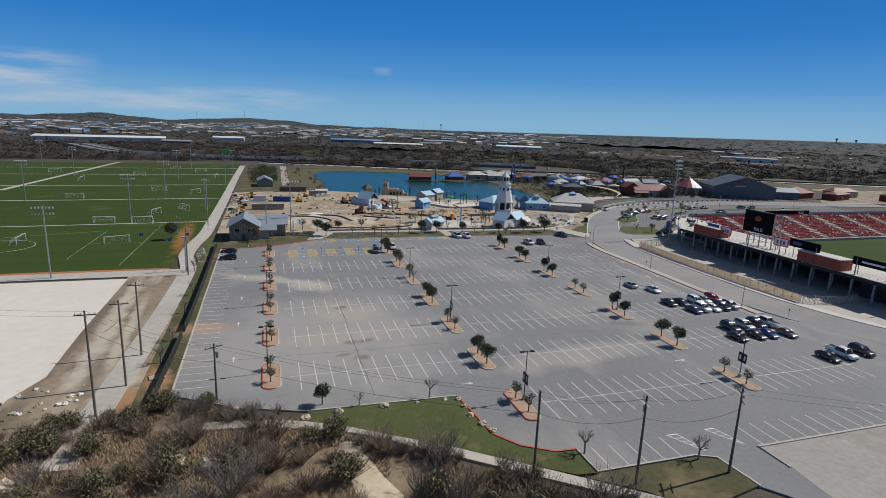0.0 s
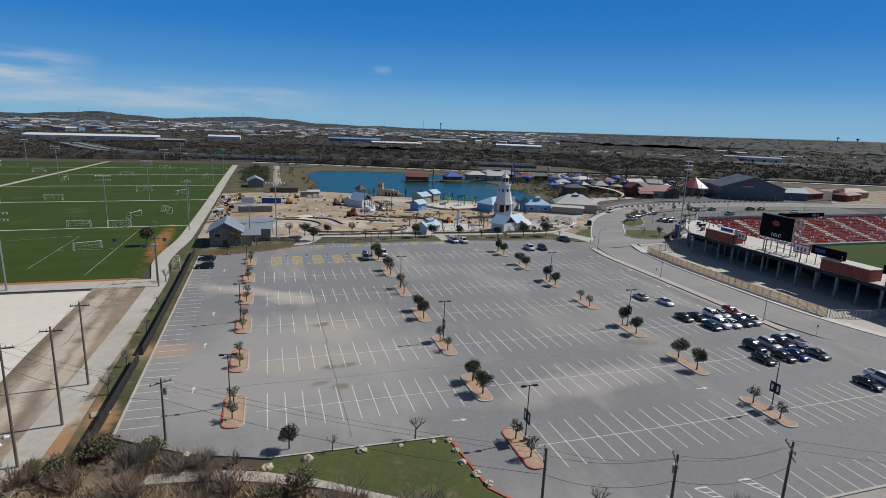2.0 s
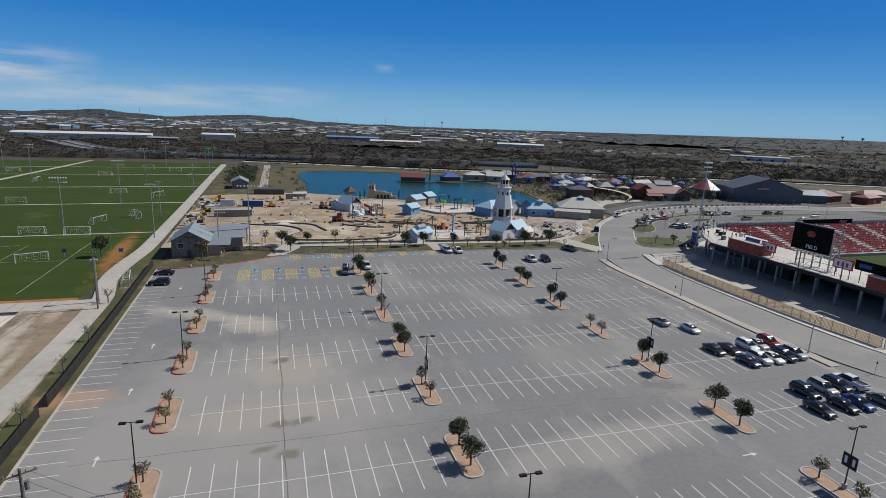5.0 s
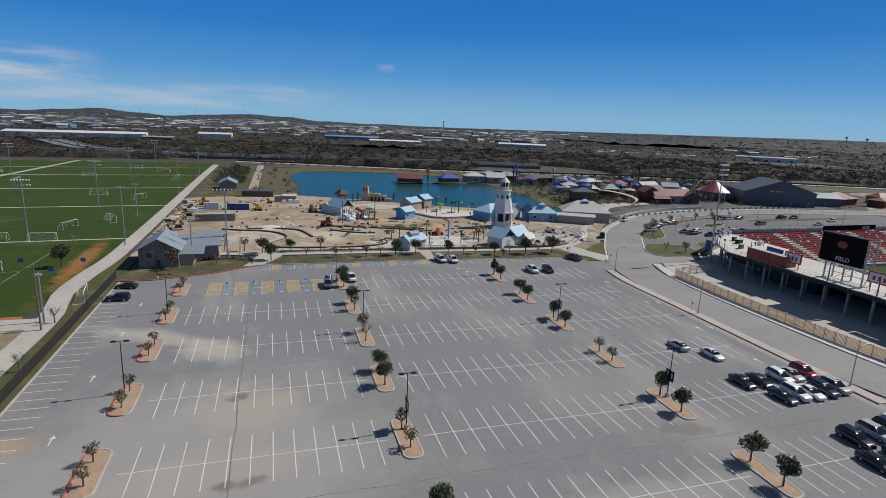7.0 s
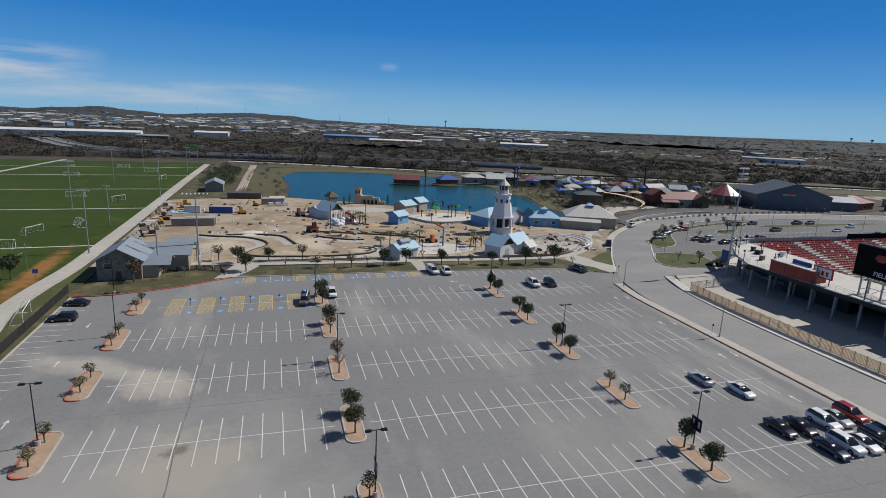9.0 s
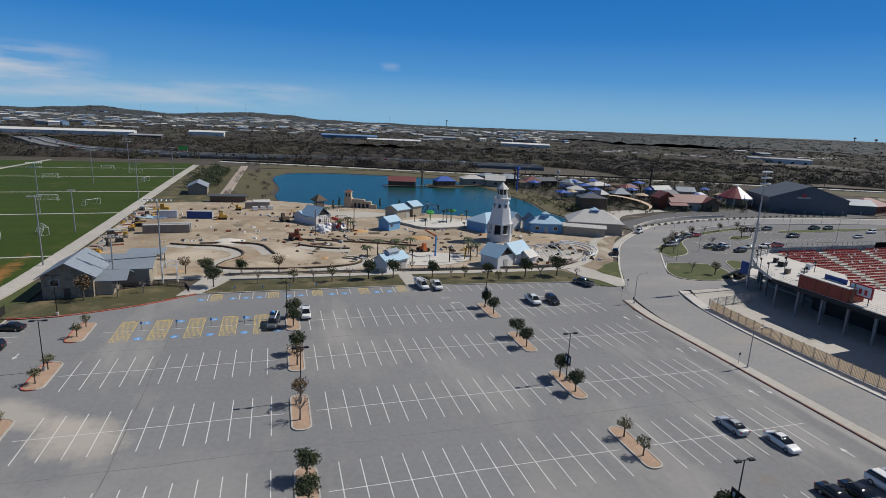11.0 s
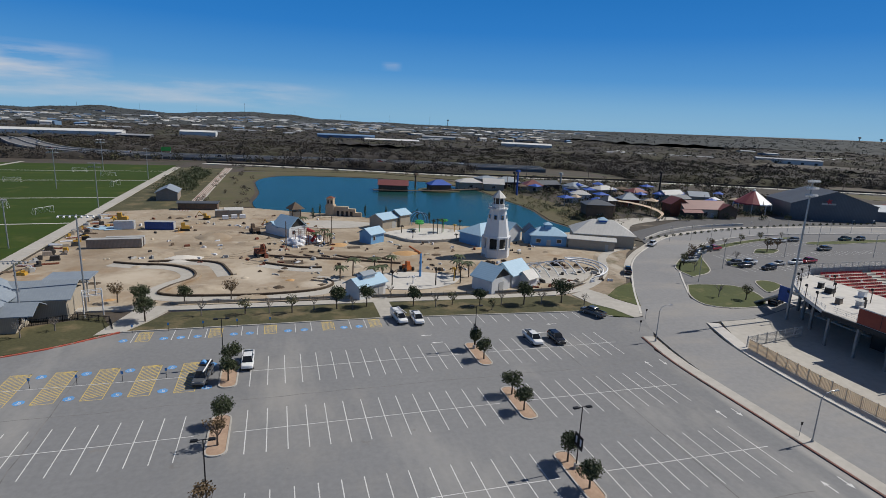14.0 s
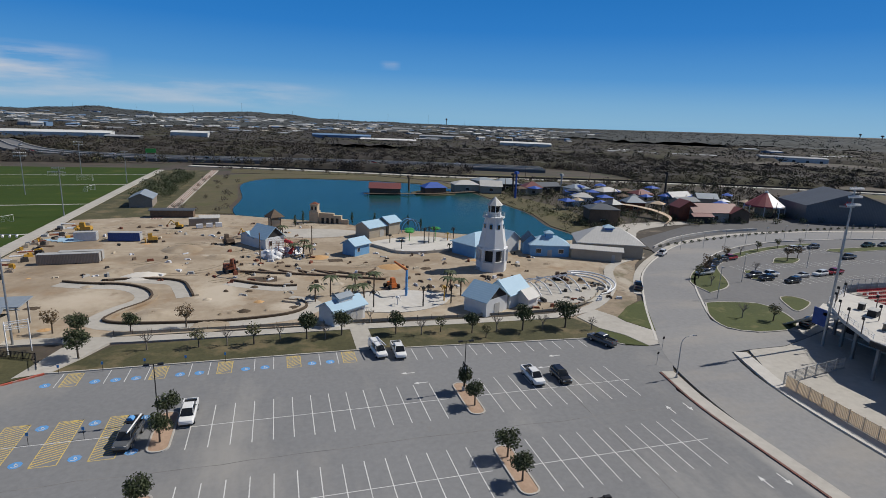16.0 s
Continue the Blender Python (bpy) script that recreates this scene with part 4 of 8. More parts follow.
for p in PROTOS:
    for o in (p, *p.children_recursive):
        bpy.data.objects.remove(o)


# ---- lamps and poles ----
def parking_lamp(x, y, sign=False):
    t = thing("parking_lamp", x, y, 0, 0, "black twin-head parking lamp on a concrete foot" + (" with row signs" if sign else ""), "street lamp", "lamps of the car park")
    part("footing", MB().tube((0, 0, 0), (0, 0, .75), .3, n=10), "concrete", t)
    part("pole", MB().tube((0, 0, .75), (0, 0, 8.3), .085, .06), "black", t)
    part("arm", MB().box((0, 0, 8.22), (1.5, .07, .07)), "black", t)
    for sx in (-1, 1):
        part("lamp_head", MB().box((sx * .85, 0, 8.16), (.75, .42, .17), taper=.85), "black", t)
    if sign:
        for dy in (-.48, .48):
            s = part("row_sign", MB().box((0, dy, 2.9), (.06, .85, 1.7)), "black", t, "dark row sign panel")
            part("sign_bar", MB().box((-.036, dy, 3.3), (.006, .34, .9)), "white_metal", s)
            part("sign_band", MB().box((0, dy, 2.82), (.07, .85, .08)), "galv", s)


for x, y, s in ((-3.4, 84.2, False), (-3.4, 120.2, False), (-3.2, 155.5, False), (35.3, 65.5, True), (34.7, 101.6, True), (34.5, 138.3, False), (33.2, 173.3, False), (77, 64.4, True), (76.8, 101.6, True), (76.2, 136.3, True), (75.9, 172.8, True), (-9.6, 181.4, False)):
    parking_lamp(x, y, s)


def street_lamp(x, y, rz):
    t = thing("street_lamp", x, y, .1, rz, "grey street lamp with a single curved arm", "street lamp", "lamps of the road")
    part("base", MB().tube((0, 0, 0), (0, 0, .4), .2, .16, 8), "galv", t)
    part("pole", MB().tube((0, 0, .4), (0, 0, 6.2), .1, .07), "galv", t)
    arc = [(0, 0, 6.2), (.25, 0, 6.8), (.7, 0, 7.15), (1.4, 0, 7.35), (2.1, 0, 7.4)]
    part("arm", MB().line(arc, .05, 6), "galv", t)
    part("lamp_head", MB().box((2.4, 0, 7.3), (.75, .28, .14), taper=.8), "galv", t)


for x, y, rz in ((112.3, 169.6, 0), (111.2, 134.5, 0), (110.9, 98, 0)):
    street_lamp(x, y, rz)
for x, y, z0 in ((110.6, 136, 2.3), (114.8, 88, 2.4), (117.8, 180.5, 2.6), (112.5, 175, 2.4)):
    t = thing("road_sign", x, y, .05, 0, "small road sign on a thin post", "sign", "road signs")
    part("post", MB().tube((0, 0, 0), (0, 0, z0), .04, n=6), "galv", t)
    part("sign_plate", MB().box((0, -.05, z0 - .5), (.4, .03, .45)), "black", t, "dark back of the sign plate")
for i in range(5):
    for yy in (170.9, 188.6 + 2.2):
        t = thing("access_sign", 7.2 + 6 * i + (9 if yy > 180 else 0), yy, 0, 0, "blue accessible parking sign on a post", "sign", "accessible parking signs")
        part("post", MB().tube((0, 0, 0), (0, 0, 1.6), .035, n=6), "black", t)
        part("sign_plate", MB().box((0, -.05, 1.2), (.32, .02, .48)), "paint_b", t)


def utility_pole(x, y, h, rz, transformer=False, lower_arm=False):
    t = thing("utility_pole", x, y, -.1, rz, "weathered wooden utility pole with a crossarm" + (" and transformer" if transformer else ""), "utility pole", "utility poles")
    part("pole", MB().tube((0, 0, 0), (0, 0, h), .19, .12), "wood_pole", t)
    part("crossarm", MB().box((0, .16, h - .75), (2.7, .12, .14)), "wood_pole", t)
    for sx in (-1.2, -.5, .5, 1.2):
        part("insulator", MB().tube((sx, .16, h - .61), (sx, .16, h - .33), .06, .04, 6), "galv", t)
    if lower_arm:
        part("crossarm", MB().box((0, -.16, h - 1.8), (1.8, .12, .14)), "wood_pole", t)
    if transformer:
        part("transformer", MB().tube((.42, 0, h - 2.3), (.42, 0, h - 1.4), .24, n=10), "galv", t)


POLES = [(-26.6, 74.8, 15.9, 0), (-24.7, 84, 14.3, 0), (-24.8, 96.2, 13.7, 0), (-23.6, 149.5, 12.8, 0), (-10.8, 76.3, 9.2, 30), (27.7, 46.6, 12.0, 60), (39.5, 42.5, 12.1, 60), (52.8, 41.6, 12.0, 60)]
for i, (x, y, h, rz) in enumerate(POLES):
    utility_pole(x, y, h, rz, i in (4, 6), i in (5, 7))


def span(name, a, b, sag, r=.014):
    a, b = Vector(a), Vector(b)
    pts = [a.lerp(b, i / 16) - Vector((0, 0, sag * 4 * (i / 16) * (1 - i / 16))) for i in range(17)]
    solid(name, MB().line(pts, r, 4), "wire", "thin black power line between utility poles", "power line", "", "power lines")


for (xa, ya, ha, _), (xb, yb, hb, _) in ((POLES[0], POLES[1]), (POLES[1], POLES[2]), (POLES[2], POLES[3]), (POLES[0], POLES[4]), (POLES[4], POLES[5]), (POLES[5], POLES[6]), (POLES[6], POLES[7])):
    for off in (-1.1, 1.1):
        span("power_line", (xa + off * .8, ya, ha - .5), (xb + off * .8, yb, hb - .5), .8)
    span("power_line", (xa, ya, ha - 3), (xb, yb, hb - 3), 1.1, .02)
for off in (-1.1, 1.1):
    span("power_line", (-26.6, 74.8 + off, 15.3), (-110, 118 + off, 14), 2)
    span("power_line", (52.8, 41.6 + off, 11.5), (130, 8 + off, 12), 1.5)

# fence on the west edge
fence = thing("mesh_fence", 0, 0, 0, 0, "dark brown screened mesh fence along the verge", "fence")
fp = [Vector(p) for p in ((-19.8, 73.5), (-19.3, 95), (-18.9, 115), (-18.9, 150), (-19.2, 184))]
line_ = []
for a, b in zip(fp, fp[1:]):
    n = max(1, int((b - a).length / 2.6))
    line_ += [a.lerp(b, i / n) for i in range(n)]
line_.append(fp[-1])
for i, p in enumerate(line_):
    part("post", MB().tube((p.x, p.y, -.1), (p.x, p.y, 2.0), .045, n=6), "black", fence)
for a, b in zip(line_, line_[1:]):
    if 101.5 < a.y < 104.5:
        continue
    part("screen", strip([a, b], .03, .06, 1.85), "dark_fence", fence)


# ---- vehicles ----
PAINTS = {"white": (.78, .78, .77), "black": (.012, .012, .013), "silver": (.45, .46, .47), "blue": (.02, .06, .22), "navy": (.012, .02, .05), "red": (.32, .015, .015), "grey": (.10, .105, .11), "green": (.02, .045, .035)}
for k, c in PAINTS.items():
    M["car_" + k] = mat("car_paint_" + k, c, tuple(v * .9 for v in c), 3, .4, .22, spec=.6)
    M["car_" + k].node_tree.nodes["Principled BSDF"].inputs["Coat Weight"].default_value = .6


def loft(stations):
    """Rounded body through stations of (y, half width, z bottom, z middle, z top, top share)."""
    mb = MB()
    rings = []
    for y, w, zb, zm, zt, k in stations:
        rings.append([(-w * .94, y, zb), (-w, y, zb + (zm - zb) * .35), (-w, y, zm), (-w * k, y, zt - (zt - zm) * .1), (-w * k * .85, y, zt), (w * k * .85, y, zt), (w * k, y, zt - (zt - zm) * .1), (w, y, zm), (w, y, zb + (zm - zb) * .35), (w * .94, y, zb)])
    n, m = 10, len(rings)
    mb.v = [p for r in rings for p in r]
    mb.f = [(j * n + i, (j + 1) * n + i, (j + 1) * n + (i + 1) % n, j * n + (i + 1) % n) for j in range(m - 1) for i in range(n)]
    mb.f += [tuple(range(n)), tuple(range(m * n - 1, m * n - n - 1, -1))]
    return mb


BODY = {
    "sedan": dict(L=4.75, W=1.84, wb=2.75, r=.33, body=[(-2.37, .78, .42, .62, .86, .9), (-2.2, .9, .22, .68, .98, .9), (-1.3, .92, .2, .72, 1.0, .92), (1.0, .92, .2, .72, .96, .92), (2.0, .88, .22, .62, .80, .88), (2.3, .8, .3, .55, .68, .85), (2.37, .7, .42, .5, .6, .8)],
                  cab=[(-1.75, .80, .95, .98, 1.0, .95), (-.95, .80, .95, 1.2, 1.40, .80), (.1, .80, .95, 1.2, 1.43, .78), (1.15, .80, .92, .94, .97, .95)], roof=(-.9, .15, 1.40, .58)),
    "suv": dict(L=4.8, W=1.94, wb=2.8, r=.37, body=[(-2.4, .85, .5, .75, 1.0, .92), (-2.28, .95, .3, .8, 1.12, .92), (-1.2, .97, .27, .85, 1.14, .93), (1.0, .97, .27, .85, 1.10, .93), (2.0, .93, .3, .8, 1.0, .9), (2.32, .85, .38, .7, .9, .88), (2.4, .75, .5, .65, .8, .85)],
                cab=[(-2.25, .84, 1.1, 1.12, 1.16, .95), (-1.95, .84, 1.1, 1.4, 1.68, .86), (.1, .84, 1.1, 1.42, 1.72, .84), (1.2, .84, 1.06, 1.08, 1.12, .95)], roof=(-1.95, .2, 1.70, .68)),
    "pickup": dict(L=5.8, W=2.0, wb=3.6, r=.40, body=[(-2.9, .95, .55, .8, 1.12, .97), (-2.8, 1.0, .42, .85, 1.15, .97), (1.2, 1.0, .4, .85, 1.15, .95), (2.5, .96, .42, .85, 1.12, .92), (2.82, .9, .48, .75, 1.05, .9), (2.9, .85, .55, .7, .95, .9)],
                   cab=[(-.95, .86, 1.12, 1.3, 1.5, .9), (-.8, .86, 1.12, 1.5, 1.86, .86), (.9, .86, 1.12, 1.5, 1.88, .84), (1.75, .86, 1.12, 1.14, 1.18, .95)], roof=(-.8, .95, 1.86, .68)),
}


def vehicle(kind, colour, name="car", label=""):
    s = BODY[kind]
    t = thing(name, 0, 0, -90, 0, label or {"sedan": "%s saloon car parked in a stall", "suv": "%s sport utility car parked in a stall", "pickup": "%s pickup truck with an open bed"}[kind] % colour, "truck" if kind == "pickup" else "car", "parked vehicles")
    body = part("body", loft(s["body"]), "car_" + colour, t, smooth=True)
    part("cabin_glass", loft(s["cab"]), "glass", t, "dark tinted windows", smooth=True)
    y0, y1, z, w = s["roof"]
    rf = MB().box((0, (y0 + y1) / 2, z), (w * 2, y1 - y0, .06), taper=.9)
    for yy, sgn in ((y0, -1), (y1, 1)):
        for sx in (-1, 1):
            rf.tube((sx * w * 1.05, yy, z), (sx * w * 1.2, yy + sgn * (.75 if kind != "suv" or sgn > 0 else .3), s["body"][2][4] - .02), .05, .05, 5)
    part("roof", rf, "car_" + colour, t)
    if kind == "pickup":
        part("bed_floor", MB().box((0, -1.95, 1.152), (1.6, 1.75, .02)), "black", t, "dark bed liner")
        for sx in (-1, 1):
            part("bed_rail", MB().box((sx * .88, -1.9, 1.14), (.16, 1.9, .22)), "car_" + colour, t)
        part("tailgate", MB().box((0, -2.82, 1.14), (1.7, .12, .22)), "car_" + colour, t)
    for sy in (-1, 1):
        for sx in (-1, 1):
            w_ = part("wheel", MB().tube((sx * (s["W"] / 2 - .24), sy * s["wb"] / 2, s["r"]), (sx * (s["W"] / 2 + .01), sy * s["wb"] / 2, s["r"]), s["r"], n=14), "tyre", t)
            part("rim", MB().tube((sx * (s["W"] / 2 - .02), sy * s["wb"] / 2, s["r"]), (sx * (s["W"] / 2 + .025), sy * s["wb"] / 2, s["r"]), s["r"] * .62, n=10), "rim", w_)
    fy, zz = s["L"] / 2, s["body"][-2][4]
    for sx in (-1, 1):
        part("headlight", MB().box((sx * .62, fy - .09, zz - .18), (.34, .16, .14)), "lamp_glass", t)
        part("tail_light", MB().box((sx * .7, -fy + .05, zz + .02), (.22, .12, .2)), "tail", t)
    part("windscreen_trim", MB().box((0, s["cab"][-1][0] + .02, s["cab"][-1][3] - .03), (1.3, .08, .03)), "black", t)
    for y_, z_ in ((fy - .06, .3), (-fy + .06, .34)):
        part("bumper", MB().box((0, y_, z_), (1.5, .16, .2), taper=.95), "black" if kind == "pickup" else "car_" + colour, t)
    return t


CACHE = {}


def park(kind, colour, x, y, rz):
    key = (kind, colour)
    if key not in CACHE:
        CACHE[key] = vehicle(kind, colour)
    return copy_thing(CACHE[key], pose(x, y, .005, 0, 0, rz))


for row_ in (
    ("sedan", "black", 92.6, 102.6, 180), ("sedan", "black", 95.9, 102.3, 180), ("suv", "white", 100.6, 102.6, 180), ("sedan", "silver", 103.5, 103, 180), ("suv", "red", 106.8, 103.4, 180),
    ("sedan", "navy", 95.0, 96.8, 180), ("suv", "white", 98.0, 97.2, 180), ("sedan", "white", 100.8, 97, 180), ("suv", "navy", 103.9, 97.2, 180), ("suv", "silver", 106.9, 97.6, 180),
    ("suv", "black", 94.4, 84.6, 180), ("suv", "silver", 98.7, 85, 180), ("suv", "black", 102.2, 85.2, 180), ("pickup", "white", 105.4, 85.6, 0), ("sedan", "black", 91.5, 79.6, 180), ("sedan", "black", 96.6, 79.8, 180), ("sedan", "blue", 99.9, 79.8, 180), ("sedan", "grey", 104.5, 79.2, 180),
    ("sedan", "black", 101.3, 67, 180), ("pickup", "white", 105.6, 67.6, 180), ("suv", "black", 111, 67.6, 180),
    ("sedan", "silver", 92.4, 118.2, 0), ("sedan", "white", 96, 113.2, 180),
    ("pickup", "white", 88.2, 174.2, 180), ("suv", "black", 92.8, 173.4, 180), ("pickup", "grey", 108, 185.6, 20), ("pickup", "white", 68.9, 188.3, 180), ("pickup", "white", 36.9, 173.6, 180),
    ("sedan", "black", -14.9, 174.8, 80), ("suv", "black", -14.6, 165.6, 90),
    ("pickup", "black", 137.2, 215.6, -32), ("pickup", "white", 168.6, 247.2, -52), ("pickup", "black", 158.5, 185.2, -65),
    ("pickup", "silver", 165.3, 224.2, 100), ("suv", "navy", 169.2, 227.4, 100), ("sedan", "black", 172, 230.2, 100), ("suv", "black", 175, 232.4, 100), ("sedan", "grey", 178.6, 235, 100), ("suv", "black", 182.6, 236.8, 100), ("pickup", "red", 187, 238.2, 100),
    ("suv", "black", 179.5, 216.6, 95), ("pickup", "white", 183.8, 219.6, 95), ("suv", "grey", 178.4, 219.8, 95), ("suv", "black", 185.2, 213.2, 95), ("sedan", "silver", 193.6, 217.6, 95), ("suv", "white", 200.8, 218, 95), ("pickup", "red", 207, 218.6, 95),
    ("suv", "white", 221.6, 246.8, 95), ("sedan", "silver", 226, 247.2, 95), ("suv", "grey", 233, 248, 95), ("pickup", "grey", 231.2, 233.4, 95), ("pickup", "green", 258.6, 247.4, 95), ("suv", "grey", 266, 247, 95), ("sedan", "silver", 262, 230, 95), ("suv", "white", 280, 238, 95), ("sedan", "black", 275, 222, 95),
):
    park(*row_)

# utility truck with ladder racks, and the loaded work truck
bt = vehicle("pickup", "white", "utility_truck", "white utility truck with a ladder rack and tool bodies")
part("tool_body", MB().box((0, -1.95, 1.15), (1.9, 1.85, .75)), "car_white", bt, "white tool cabinets")
for sx in (-.7, .7):
    part("ladder", MB().tube((sx, -2.9, 1.95), (sx, 2.2, 2.35), .09, n=6), "white_metal", bt)
    part("rack", MB().tube((sx, 1.0, 1.85), (sx, 1.0, 2.25), .04, n=6).tube((sx, -1.3, 1.85), (sx, -1.3, 2.1), .04, n=6), "black", bt)
bt.matrix_basis = pose(65.4, 189.2, .005, 0, 0, 188)
wt = vehicle("pickup", "grey", "work_truck", "grey work truck loaded with pipes, tools and a blue drum")
part("load_rack", MB().box((0, -1.9, 1.9), (1.7, 2.0, .06)).tube((-.8, -2.8, 1.1), (-.8, -2.8, 1.95), .04).tube((.8, -2.8, 1.1), (.8, -2.8, 1.95), .04).tube((-.8, -1.0, 1.1), (-.8, -1.0, 1.95), .04).tube((.8, -1.0, 1.1), (.8, -1.0, 1.95), .04), "black", wt)
part("drum", MB().tube((.3, -2.2, 1.96), (.3, -1.4, 1.96), .4, n=12), "paint_b", wt, "blue drum")
part("pipe", MB().tube((-.5, -3, 2.0), (-.5, 1.6, 2.05), .1, n=7), "white_metal", wt)
wt.matrix_basis = pose(30.6, 169.2, .005, 0, 0, 172)
for p in CACHE.values():
    for o in (p, *p.children_recursive):
        bpy.data.objects.remove(o)

# ---- stadium ----
M["brick_red"] = overlay(mat("red_cladding", (.30, .055, .03), (.22, .045, .028), .8, .1, .7), (.36, .09, .05), .3, .5, .7, .4)
M["seat_red"] = mat("seat_red", (.42, .03, .035), (.30, .025, .03), 1.5, .1, .5, island=.5)
M["board"] = mat("scoreboard_black", (.010, .010, .011), (.007, .007, .008), .5, .1, .95, spec=.1)
M["sign_blue"] = mat("sign_blue", (.02, .07, .28), (.015, .05, .2), .8, .2, .5)
M["sign_red"] = mat("sign_red", (.5, .03, .04), (.4, .03, .035), .8, .2, .5)
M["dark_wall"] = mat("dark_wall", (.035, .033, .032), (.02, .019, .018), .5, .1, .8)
M["column_grey"] = mat("column_grey", (.27, .26, .25), (.2, .19, .18), .8, .1, .8)
M["light_grey"] = mat("light_grey", (.42, .42, .41), (.33, .33, .32), .8, .1, .7)

stad = thing("stadium_stand", -1.7, 0, 0, 0, "open concrete stadium concourse on tall columns with white deck", "stadium", kind="")
part("deck", MB().prism([(147, 76), (147, 163), (152, 172), (159, 181), (170, 186), (170, 163), (165, 158), (165, 76)], 6.2, 6.9), "concrete_w", stad, "white concrete concourse deck")
part("fascia", MB().box((146.9, 119.5, 5.9), (.4, 87, .9)), "dark_wall", stad)
for i in range(15):
    y = 79 + 5.9 * i
    part("column", MB().box((147.3, y, -.1), (.45, .45, 6.0)), "column_grey", stad)
    part("column", MB().box((156, y, -.1), (.5, .5, 6.3)), "column_grey", stad)
    if i % 2 == 1 and i < 17:
        part("sign_post", MB().tube((147.6, y, 6.9), (147.6, y, 11.5), .16, .13), "wood_pole", stad, "rusty steel post")
# near-black wall and solid blocks carry the deep shade under the deck
part("back_wall", MB().box((164.5, 128, -.1), (.4, 104, 6.2)), "dark_wall", stad, "back wall, under-deck shade in its dark colour")
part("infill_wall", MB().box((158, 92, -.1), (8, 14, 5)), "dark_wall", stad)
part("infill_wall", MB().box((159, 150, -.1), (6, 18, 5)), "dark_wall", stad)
rl = MB()
for i in range(43):
    y = 77 + 2 * i
    rl.tube((148, y, 6.9), (148, y, 7.95), .03, n=5)
for z in (7.2, 7.55, 7.95):
    rl.box((148, 119.5, z), (.04, 85, .04))
part("guard_rail", rl, "galv", stad)


def suite(y0, y1):
    t = thing("suite_box", 147.6, (y0 + y1) / 2, 6.9, 0, "dark red cladded suite box with a white flat roof", "stadium box", "stadium boxes")
    L = y1 - y0
    part("wall", MB().box((0, 0, 0), (4.6, L, 2.9)), "brick_red", t)
    part("roof", MB().box((0, 0, 2.9), (5.0, L + .4, .2)), "concrete_w", t)
    for k in range(int(L / 3)):
        part("panel_joint", MB().box((-2.31, -L / 2 + 1.5 + 3 * k, .1), (.03, .07, 2.7)), "dark_wall", t)
    part("window", MB().box((2.31, 0, .8), (.05, L * .8, 1.5)), "window", t)


suite(144.4, 156.2)
suite(100.5, 113.6)


def text_on(body, x, y, z, size, parent, rz=-90):
    cu = bpy.data.curves.new("lettering", "FONT")
    cu.body, cu.size, cu.extrude, cu.align_x = body, size, .02, "CENTER"
    cu.materials.append(M["white_metal"])
    ob = new("lettering", cu)
    ob.parent = parent
    ob.matrix_basis = pose(x, y, z, 90, 0, rz)
    return ob


def billboard(y0, y1, z0, z1, material, label, x=147.6):
    t = thing("billboard", x, (y0 + y1) / 2, 0, 0, label, "sign", "stadium signs")
    part("panel", MB().box((0, 0, z0), (.25, y1 - y0, z1 - z0)), material, t)
    for yy in (-(y1 - y0) * .35, (y1 - y0) * .35):
        part("post", MB().tube((.2, yy, 6.9), (.2, yy, z1), .1), "black", t)
    return t


sb = thing("scoreboard", 150, 0, -1.1, 0, "large black stadium scoreboard on a steel frame", "scoreboard")
part("panel", MB().box((-1, 132.3, 12.5), (.7, 10.8, 6.6)), "board", sb)
part("frame_rim", MB().box((-1, 132.3, 19.1), (.9, 11, .25)), "black", sb)
part("frame_rim", MB().box((-1, 132.3, 12.3), (.9, 11, .2)), "black", sb)
text_on("FIELD", -1.4, 131.6, 13.0, 1.4, sb).name = "lettering"
part("emblem", MB().prism([(1.4 * math.cos(a * 1.047), .9 * math.sin(a * 1.047)) for a in range(6)], 0, .05), "brick_red", sb, "dull red emblem").matrix_basis = Matrix.Translation((-1.36, 132.3, 16.9)) @ pose(0, 0, 0, 90, 0, -90)
for yy in (126.5, 131.2, 136):
    for xx in (-.7, 2.2):
        part("leg", MB().tube((xx, yy, 6.9), (xx, yy, 18.9), .2, n=8), "galv", sb)
br = MB()
for z in (7.5, 9.2, 11, 13, 15, 17, 18.8):
    br.box((2.2, 131.2, z), (.12, 9.6, .12))
    for yy in (126.5, 131.2, 136):
        br.box((.75, yy, z), (2.9, .1, .1))
for z0, z1 in ((7.5, 11), (11, 15), (15, 18.8)):
    br.tube((2.2, 126.5, z0), (2.2, 131.2, z1), .06, n=5).tube((2.2, 136, z0), (2.2, 131.2, z1), .06, n=5)
    br.tube((-.7, 126.5, z0), (2.2, 126.5, z1), .06, n=5)
part("bracing", br, "galv", sb)
part("catwalk", MB().box((1.2, 131.2, 11.6), (1.2, 11, .1)), "galv", sb)

b = billboard(146.9, 152, 8.8, 11, "sign_blue", "blue advertising panel with white bars")
part("bar", MB().box((-.14, 0, 9.6), (.03, 3.6, .55)), "white_metal", b)
for y0, y1, z0, z1 in ((141.2, 146.2, 8.4, 11.1), (119, 124.2, 9.2, 11.8)):
    b = billboard(y0, y1, z0, z1, "sign_red", "red and white oblong store sign")
    part("oval", MB().box((-.14, 0, z0 + .3), (.04, (y1 - y0) - .6, (z1 - z0) - .6)), "white_metal", b)
    for k in (-1, 0, 1):
        part("bar", MB().box((-.17, k * 1.15, z0 + .65), (.04, .6, (z1 - z0) - 1.6)), "sign_red", b)
b = billboard(108.7, 118.6, 10.0, 12.4, "board", "long dark navy advertising panel")
